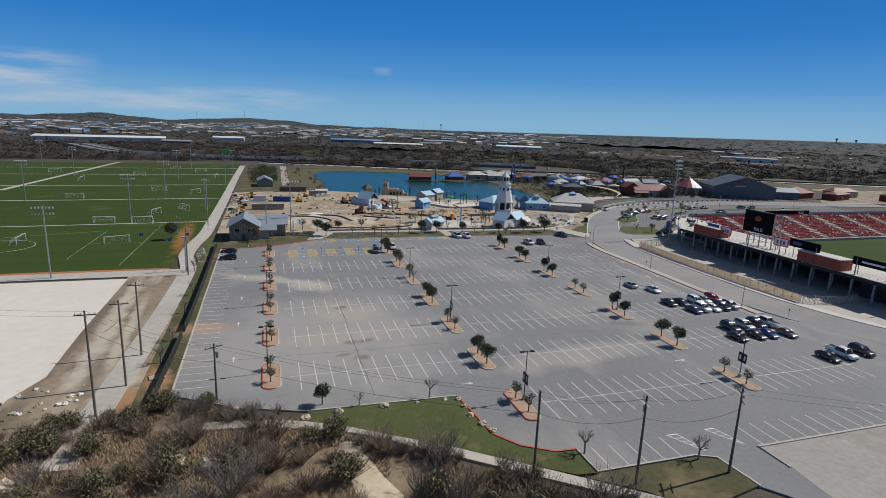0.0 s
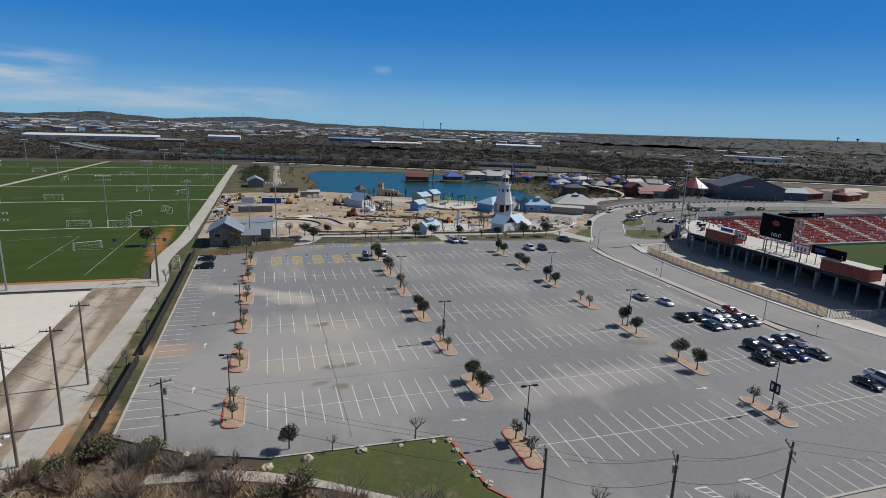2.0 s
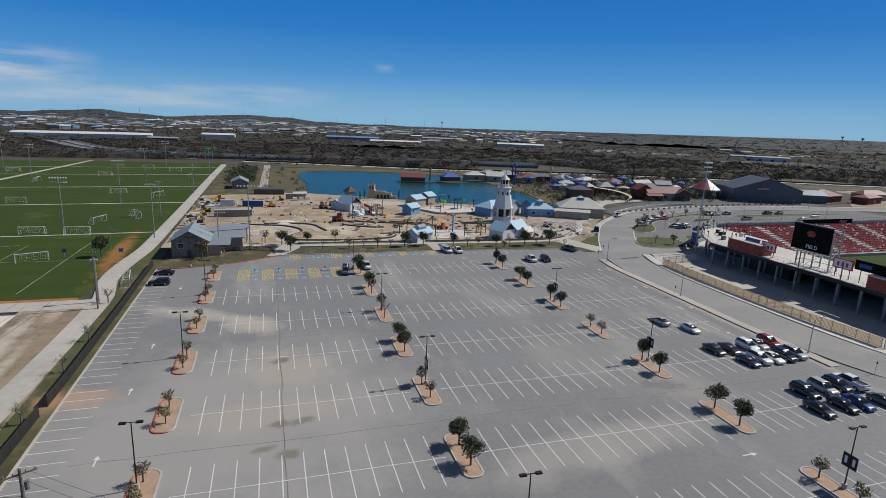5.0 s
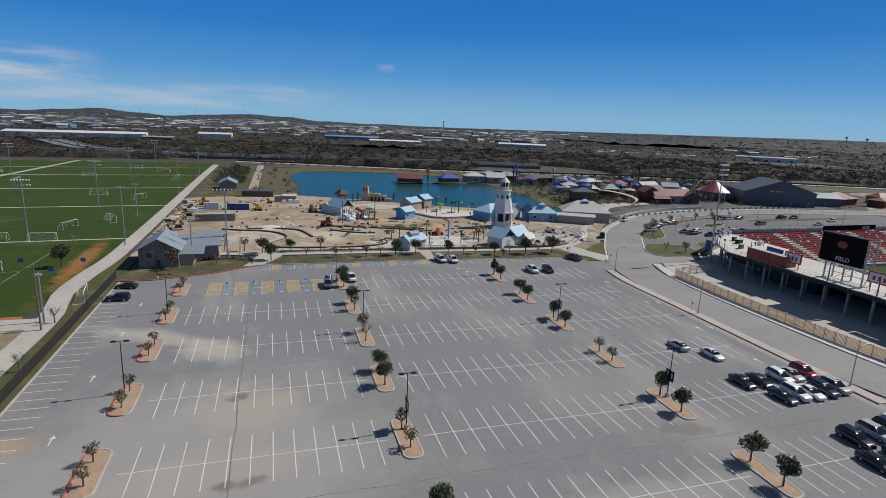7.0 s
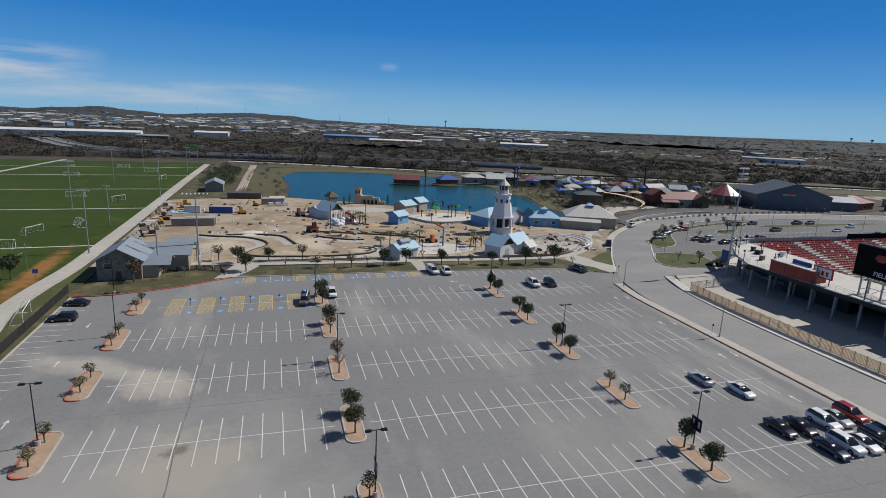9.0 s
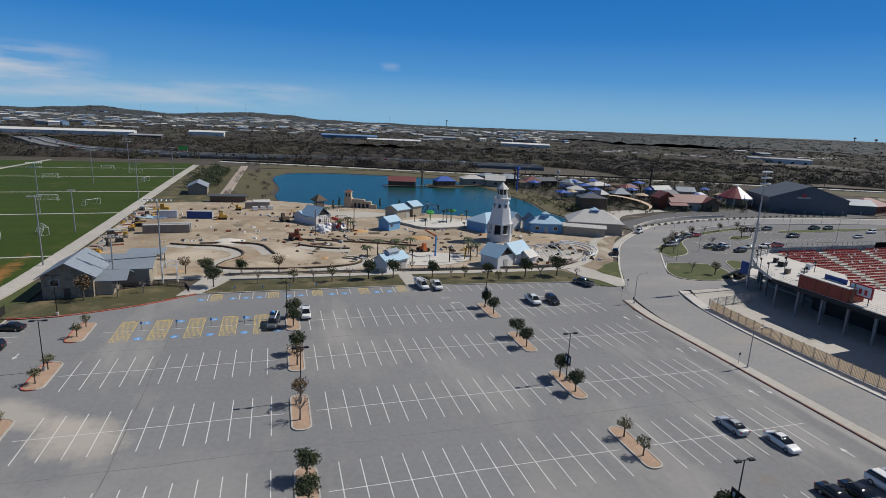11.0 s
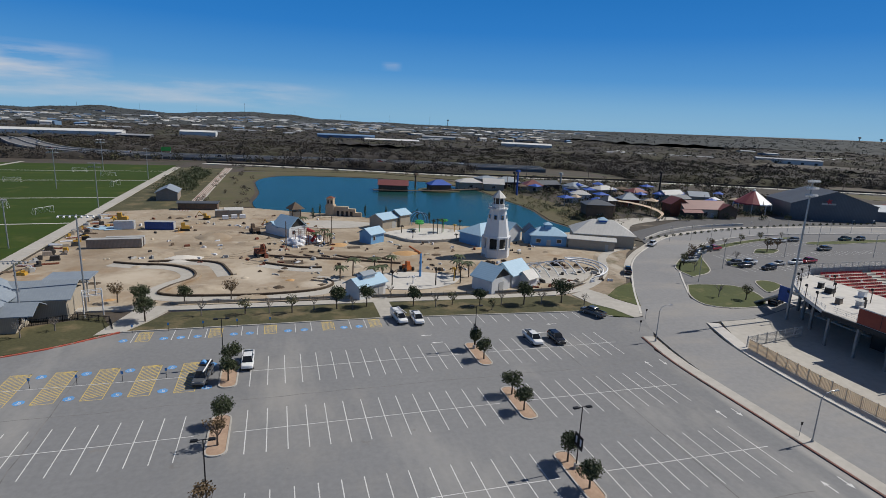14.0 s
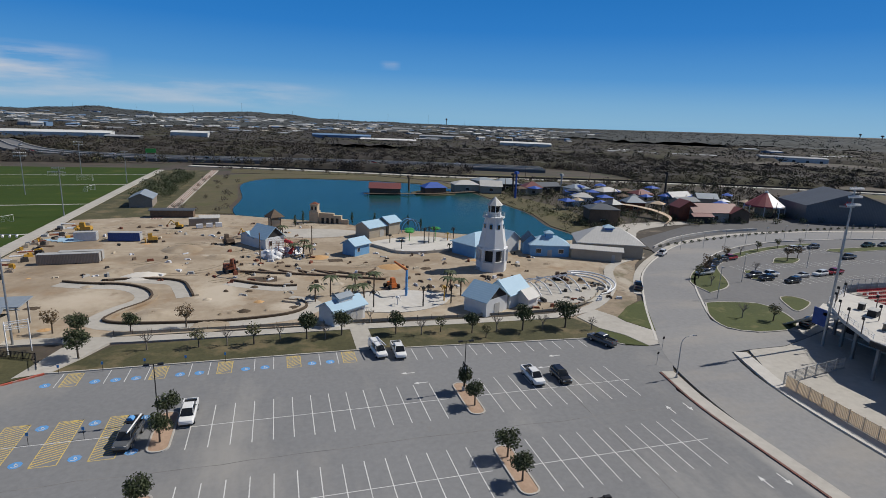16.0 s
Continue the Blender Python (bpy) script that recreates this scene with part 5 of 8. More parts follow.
part("bar", MB().box((-.14, 2.4, 10.7), (.03, 3, 1.0)), "sign_blue", b)
b = billboard(88, 99, 9.4, 11.6, "board", "dark advertising panel on the concourse")
part("bar", MB().box((-.14, 0, 10.2), (.03, 6, .5)), "white_metal", b)

# furniture of the concourse
deck_z = 6.9
for i, (x_, y_) in enumerate(((146.2, 165.5), (148.6, 170), (151.5, 174), (155.4, 178), (160, 181.2), (164.5, 183.2), (156.5, 170), (160.5, 165), (152.5, 160.5), (162.5, 175))):
    t = thing("concourse_post", x_, y_, deck_z, 0, "dark steel post with a small loudspeaker on the concourse", "post", "posts of the concourse")
    part("pole", MB().tube((0, 0, -.02), (0, 0, 3.2), .09, n=7), "wood_pole", t)
    part("loudspeaker", MB().box((-.2, 0, 2.7), (.35, .45, .5), 0, .85), "black", t)
cr_l = [(145.7, 163), (148.2, 167.6), (150.6, 172), (154, 176.6), (157.6, 181), (163, 183.6), (168.2, 185.6)]
rail = thing("concourse_rail", 0, 0, deck_z, 0, "pale metal rail round the corner of the concourse", "rail")
for a_, b_ in zip(cr_l, cr_l[1:]):
    for z_ in (.35, .7, 1.05):
        part("bar", MB().tube((*a_, z_), (*b_, z_), .03, n=5), "white_metal", rail)
    for q_ in (0, .33, .67):
        x_, y_ = a_[0] + (b_[0] - a_[0]) * q_, a_[1] + (b_[1] - a_[1]) * q_
        part("baluster", MB().tube((x_, y_, -.02), (x_, y_, 1.08), .035, n=5), "white_metal", rail)
for x_, y_, w_, m_, lab_ in ((158.5, 172.5, 2.4, "dark_wall", "black drinks kiosk on the concourse"), (163.5, 169, 2.0, "white_metal", "white serving counter on the concourse"), (153, 166, 1.6, "wood_pole", "brown crate on the concourse"), (155.5, 163.5, 1.8, "galv", "grey steel cabinet on the concourse"), (160, 176, 1.5, "dark_wall", "black bin on the concourse")):
    t = thing("kiosk", x_, y_, deck_z, 20, lab_, "kiosk", "kiosks of the concourse")
    part("body", MB().box((0, 0, -.01), (w_, w_ * .6, 1.3), 0, .96), m_, t)
    part("top", MB().box((0, 0, 1.28), (w_ * 1.1, w_ * .75, .08)), "light_grey", t)

# north stand with its seat blocks
ns = thing("grandstand", 0, 0, 0, 0, "raked grandstand with blocks of red seats and white aisles", "grandstand")
NS_ROWS = 17
X0, X1, Y0, Y1, Z0_, Z1_ = 169.5, 306, 163, 186, 1.0, 7.0
for r in range(NS_ROWS):
    y = Y0 + (Y1 - Y0) * r / NS_ROWS
    z = Z0_ + (Z1_ - Z0_) * r / NS_ROWS
    part("step", MB().box(((X0 + X1) / 2, y + .68, -.1), (X1 - X0, 1.38, z + .1)), "concrete", ns)
rr_ = random.Random(8)
for blk in range(8):
    sm, wm2 = MB(), MB()
    xa = X0 + 2 + blk * 16.9
    for r in range(NS_ROWS):
        y = Y0 + (Y1 - Y0) * r / NS_ROWS + .6
        z = Z0_ + (Z1_ - Z0_) * r / NS_ROWS
        for k in range(23):
            tgt = wm2 if rr_.random() < .06 else sm
            x = xa + .6 * k
            tgt.box((x, y + .1, z + .3), (.46, .42, .08)).box((x, y + .32, z + .36), (.46, .07, .45))
    part("seat_block", sm, "seat_red", ns, "rows of red plastic seats")["kind"] = "stuff"
    part("seat_block", wm2, "white_metal", ns, "scattered white seats")["kind"] = "stuff"
rb = MB()
for i in range(64):
    x = X0 + 2 * i
    rb.tube((x, 187.2, 0), (x, 187.2, 9.2), .05, n=5)
for z in (7.4, 8.2, 9.2):
    rb.box(((X0 + X1) / 2, 187.2, z), (X1 - X0, .06, .07))
part("back_rail", rb, "galv", ns)
part("back_screen", MB().box(((X0 + X1) / 2, 187.4, 0), (X1 - X0, .06, 8.0)), "light_grey", ns)
part("name_board", MB().box((224, 187.0, 7.2), (26, .2, 1.7)), "board", ns)
text_on("FIELD", 232, 186.85, 7.45, 1.5, ns, 0)
slab("stadium_pitch", rect(166, 40, 320, 163), "turf", .06, "bright green stadium pitch", category="pitch")
slab("stadium_walk", rect(160, 163.1, 175, 180), "concrete_w", .3, "white concrete corner of the stand", category="pavement")
cs = thing("corner_stand", 0, 0, 0, 0, "white concrete corner ramp and stair of the concourse", "stand")
part("landing", MB().box((154.5, 176.2, 5.6), (4, 3, .6)), "concrete_w", cs)
for xx, yy in ((151, 169.5), (154.5, 174.5), (159.5, 180), (168, 183), (175, 185)):
    part("column", MB().box((xx, yy, -.1), (.5, .5, 6.3)), "column_grey", cs)
part("banner", MB().box((152.6, 178.3, 3.3), (.2, 3.0, 3.4)), "sign_blue", cs, "blue banner")
part("stair", MB().add([(153.4, 177.5, 6.2), (156, 177.5, 6.2), (156, 187, .2), (153.4, 187, .2), (153.4, 177.5, 5.8), (156, 177.5, 5.8), (156, 187, -.2), (153.4, 187, -.2)], [(0, 3, 2, 1), (4, 5, 6, 7), (0, 1, 5, 4), (1, 2, 6, 5), (2, 3, 7, 6), (3, 0, 4, 7)]), "galv", cs)


def light_mast(x, y, h, rows, width, label, grey="galv"):
    t = thing("light_mast", x, y, 0, 0, label, "light mast", "floodlight masts")
    part("pole", MB().tube((0, 0, -.1), (0, 0, h), .3 if h > 24 else .2, .14, 10), grey, t)
    for r in range(rows):
        z = h - .3 - r * 1.5
        part("crossarm", MB().box((0, -.15, z), (width, .12, .12)), grey, t)
        for i in range(7):
            xx = -width / 2 + width * i / 6
            part("floodlight", MB().tube((xx, -.15, z), (xx, -.5, z - .24), .14, .21, 8), "white_metal" if h > 18.8 else "galv", t)
    return t


for x, y, h, rows, w in ((151.2, 175.6, 31.5, 3, 3.0), (5.0, 204.6, 19.6, 1, 6.0), (-3.6, 198, 12.5, 1, 4), (-55.9, 151.8, 18.6, 2, 4.6), (-53.5, 230.2, 19, 2, 4.6), (-108, 288, 19, 2, 4.6), (-51.8, 298, 19, 2, 4.6), (-24.6, 154, 10, 1, 1.2), (-25.2, 221, 18, 1, 3), (-25.8, 330, 18, 2, 4), (-58, 386, 19, 2, 4.6), (-120, 400, 19, 2, 4.6), (-60, 470, 19, 2, 4.6), (-160, 470, 19, 2, 4.6), (-30, 262, 14, 1, 2), (-27.5, 430, 17, 1, 3)):
    light_mast(x, y, h, rows, w, "tall galvanised stadium floodlight mast" if h > 24 else "grey floodlight mast beside the playing fields")


def goal(x, y, rz, w=7.3, h=2.4):
    t = thing("football_goal", x, y, .05, rz, "white football goal frame with a thin net", "goal", "goals on the pitches")
    for sx in (-w / 2, w / 2):
        part("post", MB().tube((sx, 0, 0), (sx, 0, h), .07, n=7), "white_metal", t)
        part("back_stay", MB().tube((sx, 0, h), (sx, 1.0, h), .04, n=5).tube((sx, 1.0, h), (sx, 2.2, 0), .04, n=5).tube((sx, 2.2, 0), (sx, 0, .02), .04, n=5), "white_metal", t)
    part("crossbar", MB().tube((-w / 2, 0, h), (w / 2, 0, h), .07, n=7), "white_metal", t)
    net = MB()
    for i in range(15):
        xx = -w / 2 + w * i / 14
        net.line([(xx, 0, h), (xx, 1.0, h), (xx, 2.2, .02)], .012, 3)
    for f in (.3, .6, 1.0):
        net.line([(-w / 2, 1 + 1.2 * f, h * (1 - f) + .02), (w / 2, 1 + 1.2 * f, h * (1 - f) + .02)], .012, 3)
    part("net", net, "white_metal", t)


for x, y, rz in ((-50, 193, 25), (-49.5, 230, 180), (-63, 231, 0), (-78, 197, 90), (-48, 250, 70), (-92, 300, 0), (-60, 330, 0), (-40, 318, 60), (-85, 410, 0), (-50, 440, 0), (-110, 380, 90), (-70, 460, 0), (-21.3, 168, 100), (-140, 430, 0), (-38, 262, 120), (-36, 400, 80)):
    goal(x, y, rz)


# ---- fences, rails ----
def picket_fence(pts, h, step, material, label, name="picket_fence"):
    t = thing(name, 0, 0, 0, 0, label, "fence", "park fences")
    fine, k = MB(), 0
    for a, b in zip(pts, pts[1:]):
        a, b = Vector(a), Vector(b)
        n = max(1, int((b - a).length / step))
        for i in range(n):
            p, q = a.lerp(b, i / n), a.lerp(b, (i + 1) / n)
            part("post", MB().box((p.x, p.y, 0), (.14, .14, h + .12)), material, t)
            for j in range(1, 9):
                s = p.lerp(q, j / 9)
                fine.box((s.x, s.y, .12), (.05, .05, h - .2))
        if material == "fence_tan":
            part("windscreen", MB().add([(a[0] + .07, a[1], .15), (b[0] + .07, b[1], .15), (b[0] + .07, b[1], h - .15), (a[0] + .07, a[1], h - .15)], [(0, 1, 2, 3)]), "screen_cloth", t, "tan windscreen cloth")
        for z in (.2, h - .1):
            strip([a, b], .06, z, z + .08, fine)
    part("picket_run", fine, material, t)["kind"] = "stuff"
    return t


cloth = bpy.data.materials.new("screen_cloth")
cloth.use_nodes = True
cn = cloth.node_tree.nodes
cn.clear()
cout, cmix, cdif, ctra = cn.new("ShaderNodeOutputMaterial"), cn.new("ShaderNodeMixShader"), cn.new("ShaderNodeBsdfDiffuse"), cn.new("ShaderNodeBsdfTranslucent")
cwv = cn.new("ShaderNodeTexNoise")
cwv.inputs["Scale"].default_value = 1.5
cramp = cn.new("ShaderNodeValToRGB")
cramp.color_ramp.elements[0].color, cramp.color_ramp.elements[1].color = (.46, .37, .27, 1), (.62, .51, .38, 1)
ctex = cn.new("ShaderNodeTexCoord")
for o_, i_ in ((ctex.outputs["Object"], cwv.inputs["Vector"]), (cwv.outputs["Fac"], cramp.inputs[0]), (cramp.outputs[0], cdif.inputs["Color"]), (cramp.outputs[0], ctra.inputs["Color"]), (cdif.outputs[0], cmix.inputs[1]), (ctra.outputs[0], cmix.inputs[2]), (cmix.outputs[0], cout.inputs["Surface"])):
    cloth.node_tree.links.new(o_, i_)
cmix.inputs[0].default_value = .5
M["screen_cloth"] = cloth
M["fence_tan"] = mat("fence_tan", (.66, .54, .40), (.52, .42, .30), 1, .2, .8)
picket_fence([(129.0, 97), (127.7, 112), (127.2, 128), (127.2, 145), (128.2, 163)], 2.2, 2.2, "fence_tan", "tan metal picket fence along the stadium pavement")
picket_fence([(128.5, 163.6), (145.5, 166.5)], 2.3, 2.6, "galv", "grey metal gate fence at the stadium", "gate_fence")
picket_fence([(129.2, 96.5), (138, 93.6), (146, 94.6)], 2.2, 2.6, "galv", "grey metal fence at the stadium's south end", "gate_fence")
picket_fence([(-4, 196.5), (5, 199.5), (11, 197), (12.5, 193)], 1.3, 2, "black", "low black metal fence by the office garden")

# ---- site buildings ----
M["roof_metal"] = stripes(mat("roof_metal", (.27, .31, .35), (.20, .235, .28), 1.2, .1, .6, .1), (.22, .26, .30), 2.2, "X", .5)
M["roof_blue"] = stripes(mat("roof_blue", (.37, .53, .65), (.30, .45, .57), 1.2, .1, .65, 0), (.29, .43, .54), 2.2, "X", .5)
M["roof_white"] = stripes(mat("roof_white", (.54, .53, .50), (.43, .42, .40), 1, .1, .6), (.42, .41, .39), 2, "X", .4)
M["siding_white"] = stripes(mat("siding_white", (.66, .67, .67), (.57, .58, .59), 1, .2, .7), (.62, .63, .64), 3.5, "Z", .4)
M["siding_blue"] = stripes(mat("siding_blue", (.17, .38, .62), (.14, .31, .52), 1, .2, .7), (.12, .28, .48), 3.5, "Z", .4)
M["siding_tan"] = stripes(mat("siding_tan", (.40, .35, .28), (.33, .29, .23), 1, .2, .8), (.30, .26, .2), 3.5, "X", .4)
M["office_stone"] = overlay(mat("office_stone", (.34, .29, .22), (.22, .18, .14), 1.5, .3, .9, bump=.4), (.16, .13, .10), .9, .5, .6, .7)
M["roof_red"] = stripes(mat("roof_red", (.20, .058, .055), (.14, .042, .042), 1, .1, .6), (.13, .04, .04), 2, "X", .4)
M["roof_dark"] = stripes(mat("roof_dark", (.12, .135, .155), (.085, .095, .11), 1, .1, .5, .2), (.08, .09, .10), 1.5, "X", .5)
M["wood_brown"] = mat("wood_brown", (.16, .11, .075), (.09, .065, .045), 1.5, .2, .9)
M["stucco"] = mat("stucco", (.52, .42, .30), (.40, .31, .22), 1, .2, .9)
M["yellow_machine"] = mat("machine_yellow", (.52, .30, .03), (.40, .22, .03), 2, .3, .5)
M["orange_machine"] = mat("machine_orange", (.55, .14, .025), (.42, .11, .02), 2, .3, .5)
M["carousel_red"] = mat("carousel_red", (.26, .05, .06), (.19, .04, .05), 1, .2, .7)
M["rust"] = mat("rust", (.24, .07, .035), (.13, .045, .028), 1.5, .3, .9)
M["tarp_blue"] = mat("tarp_blue", (.03, .10, .42), (.02, .07, .3), 1, .2, .6)
M["green_play"] = mat("green_play", (.05, .33, .06), (.03, .22, .04), 2, .3, .4)
M["plastic_white"] = mat("plastic_white", (.72, .73, .75), (.55, .56, .58), 2, .3, .5)
M["corrugated"] = stripes(mat("corrugated", (.34, .29, .24), (.26, .21, .17), 1, .2, .7), (.2, .17, .14), 3, "X", .6)


def house(name, x, y, rz, w, d, h, rise, wall, roof, label, category="building", doors=(), windows=(), roofkind="gable", group="", cupola=False, gable=None):
    """A house with walls, roof, doors and windows; local front is -y."""
    t = thing(name, x, y, 0, rz, label, category, group)
    part("wall", MB().box((0, 0, -.1), (w, d, h + .1)), wall, t)
    if roofkind == "gable":
        for sd in (-1, 1):
            part("gable_wall", MB().ends((0, 0, h), (w, d), rise, 0, (sd,)), gable or wall, t)
        part("roof", MB().gable((0, 0, h + .06), (w, d), rise), roof, t)
    elif roofkind == "cross":
        for sd in (-1, 1):
            part("gable_wall", MB().ends((0, 0, h), (d, w), rise, math.pi / 2, (sd,)), gable or wall, t)
        part("roof", MB().gable((0, 0, h + .06), (d, w), rise, math.pi / 2), roof, t)
    else:
        part("roof", MB().hip((0, 0, h + .2), (w, d), rise), roof, t)
    for dx, dw, dh in doors:
        part("door", MB().box((dx, -d / 2 - .03, 0), (dw, .08, dh)), "light_grey", t)
    for side, dx, dz, ww, wh in windows:
        if side == "f":
            wd = part("window", MB().box((dx, -d / 2 - .02, dz), (ww + .2, .07, wh + .2)), "plastic_white", t)
            part("pane", MB().box((dx, -d / 2 - .05, dz + .1), (ww, .06, wh)), "window", wd)
        else:
            sx = -1 if side == "l" else 1
            wd = part("window", MB().box((sx * (w / 2 + .02), dx, dz), (.07, ww + .2, wh + .2)), "plastic_white", t)
            part("pane", MB().box((sx * (w / 2 + .05), dx, dz + .1), (.06, ww, wh)), "window", wd)
    if cupola:
        c = part("cupola", MB().box((0, 0, h + rise * .7), (2.2, 2.2, 1.8)), wall, t)
        part("cupola_roof", MB().hip((0, 0, h + rise * .7 + 1.8), (2.2, 2.2), .9, over=.35), roof, c)
    return t


# office with stone walls and big metal roofs at the car park's corner
off = thing("office_building", 0, 0, 0, 0, "stone-walled site office with overlapping grey metal roofs", "building")
part("wall", MB().box((-11, 198, -.1), (9.5, 11, 5.2)), "office_stone", off)
for sd in (-1, 1):
    part("gable_wall", MB().ends((-11, 198, 5.1), (11, 9.5), 2.6, math.pi / 2, (sd,)), "office_stone", off)
part("roof", MB().gable((-11, 199, 5.2), (13, 9.5), 2.7, math.pi / 2, over=.9), "roof_metal", off)
part("wall", MB().box((-2.5, 205, -.1), (11, 9, 4.2)), "siding_tan", off)
part("roof", MB().gable((-3.2, 206, 4.3), (12.6, 10), 2.0, 0.0, over=.8), "roof_metal", off)
part("wall", MB().box((-5.2, 196.5, -.1), (4.6, 5.5, 3.4)), "siding_tan", off)
part("roof", MB().gable((-4.4, 197, 3.5), (7.5, 5.6), 1.3, 0.0, over=.6), "roof_metal", off)
part("canopy_roof", MB().box((.2, 213, 4.9), (8.6, 6.5, .25)), "roof_metal", off)
for x, y in ((-3.4, 210.5), (.2, 210.5), (3.8, 210.5), (3.8, 215.4)):
    part("canopy_post", MB().box((x, y, -.1), (.25, .25, 5.0)), "light_grey", off)
for dx in (-13.3, -9.0):
    w1 = part("window", MB().box((dx, 192.45, 2.7), (1.7, .12, 1.5)), "plastic_white", off)
    part("pane", MB().box((dx, 192.38, 2.8), (1.5, .1, 1.3)), "window", w1)
part("door", MB().box((-11.2, 192.44, 0), (1.2, .12, 2.2)), "wood_brown", off)
for yy in (195.4, 197.8):
    w1 = part("window", MB().box((-2.85, yy, 1.0), (.12, 1.2, 1.5)), "plastic_white", off)
    part("pane", MB().box((-2.78, yy, 1.1), (.1, 1.0, 1.3)), "window", w1)
trel = thing("steel_trellis", 7.2, 201.5, 0, 20, "white steel lattice gateway beside the office", "gateway")
for sx in (-1.6, 1.6):
    for sy in (-.5, .5):
        part("post", MB().tube((sx, sy, 0), (sx, sy, 5.2), .09, n=6), "white_metal", trel)
la = MB()
for i in range(9):
    z = .5 + .55 * i
    for sx in (-1.6, 1.6):
        la.tube((sx, -.5, z), (sx, .5, z + .5), .04, n=4)
    la.tube((-1.6 + .4 * (i % 3), -.5, 4.2 + (i % 2) * .8), (-1.2 + .4 * (i % 3), .5, 5.0), .04, n=4)
for z in (4.2, 5.2):
    la.box((0, -.5, z), (3.4, .1, .1)).box((0, .5, z), (3.4, .1, .1))
part("lattice", la, "white_metal", trel)

# lighthouse tower
lh = thing("lighthouse", 106, 239.2, 0, 10, "white octagonal lighthouse tower with a grey lantern roof", "lighthouse")


def octo(r, z0, z1, r1=None):
    r1 = r1 or r
    mb = MB()
    a = [(r * math.cos(math.pi / 8 + k * math.pi / 4), r * math.sin(math.pi / 8 + k * math.pi / 4), z0) for k in range(8)]
    b2 = [(r1 * math.cos(math.pi / 8 + k * math.pi / 4), r1 * math.sin(math.pi / 8 + k * math.pi / 4), z1) for k in range(8)]
    return mb.add(a + b2, [tuple(range(7, -1, -1)), tuple(range(8, 16))] + [(k, (k + 1) % 8, 8 + (k + 1) % 8, 8 + k) for k in range(8)])


part("base_wall", octo(4.3, -.1, 2.6), "siding_white", lh)
part("shaft", octo(4.0, 6.4, 14.6, 2.5), "siding_white", lh)
part("band", octo(4.4, 6.0, 6.5), "siding_white", lh)
for k in range(8):
    a = math.pi / 8 + k * math.pi / 4
    part("pier", MB().box((4.05 * math.cos(a), 4.05 * math.sin(a), 2.6), (.75, .75, 3.5), a), "siding_white", lh)
part("inner_core", octo(2.8, 2.6, 6.0), "dark_wall", lh)
for k in range(8):
    a = k * math.pi / 4
    r = 2.72
    wd = part("window", MB().box((r * math.cos(a), r * math.sin(a), 11.6), (.12, .95, 1.5), a), "siding_blue", lh)
    part("pane", MB().box(((r + .05) * math.cos(a), (r + .05) * math.sin(a), 11.75), (.12, .7, 1.2), a), "window", wd)
part("gallery", octo(3.1, 14.6, 14.95), "siding_white", lh)
rg = MB()
for k in range(24):
    a = k * math.pi / 12
    rg.tube((2.95 * math.cos(a), 2.95 * math.sin(a), 14.95), (2.95 * math.cos(a), 2.95 * math.sin(a), 16.0), .035, n=5)
for z in (15.45, 16.0):
    for k in range(24):
        a, a2 = k * math.pi / 12, (k + 1) * math.pi / 12
        rg.tube((2.95 * math.cos(a), 2.95 * math.sin(a), z), (2.95 * math.cos(a2), 2.95 * math.sin(a2), z), .035, n=4)
part("gallery_rail", rg, "light_grey", lh)
part("lantern_base", octo(1.9, 14.95, 16.2), "siding_white", lh)
for k in range(8):
    a = math.pi / 8 + k * math.pi / 4
    part("mullion", MB().tube((1.75 * math.cos(a), 1.75 * math.sin(a), 16.2), (1.75 * math.cos(a), 1.75 * math.sin(a), 18.1), .12, n=6), "siding_white", lh)
part("lantern_core", octo(1.5, 16.2, 18.1), "window", lh)
part("lantern_roof", octo(2.3, 18.1, 20.3, .12), "roof_white", lh, "pointed grey-white roof")

house("lighthouse_pavilion", 110.5, 259, 28, 17, 9.5, 3.6, 2.9, "siding_blue", "roof_blue", "blue pavilion with pale blue metal roof behind the lighthouse", roofkind="hip", windows=[("f", -6, 1, 1.5, 1.8), ("f", 5, 1, 1.5, 1.8)])
house("pavilion_wing", 118.5, 261.5, 28, 7, 8, 4.2, 2.4, "siding_white", "roof_blue", "white wing with a ribbed pale blue roof", roofkind="cross")
house("snack_hut", 130.5, 253.5, -15, 12, 7, 3.4, 2.4, "siding_blue", "roof_blue", "small hut with a pale blue roof and cupola", roofkind="hip", cupola=True, doors=[(0, 1.4, 2.1)], windows=[("f", -3.5, 1, 1.5, 1.2), ("f", 3.5, 1, 1.5, 1.2)])
house("snack_hut", 125.5, 256.5, -15, 4.5, 5, 4.2, 2.2, "siding_blue", "roof_dark", "little gabled hut with a dark slate roof", roofkind="cross")
house("open_pavilion", 151, 252.5, -22, 20, 13, 4.2, 4.2, "siding_tan", "roof_white", "large pavilion with an off-white hip roof and blue cupola", roofkind="hip")
house("service_shed", 143, 245.5, -28, 15, 4.5, 3.4, .7, "siding_tan", "roof_white", "long tan service shed with a flat roof", doors=[(5, 1, 2.1)])
cu = thing("roof_cupola", 151, 252.5, 7.0, -22, "bright blue cupola with blue roof", "cupola")
part("box", MB().box((0, 0, -1.2), (2.6, 2.6, 2.6)), "tarp_blue", cu)
part("cupola_roof", MB().hip((0, 0, 1.5), (2.6, 2.6), 1.0, over=.4), "roof_blue", cu)
house("white_shed", 61.2, 206.9, 34, 8.0, 4.8, 3.3, 1.4, "siding_white", "roof_blue", "white shed with pale blue metal roof and double doors", doors=[(.8, 1.5, 2.3), (2.5, 1.5, 2.3)])
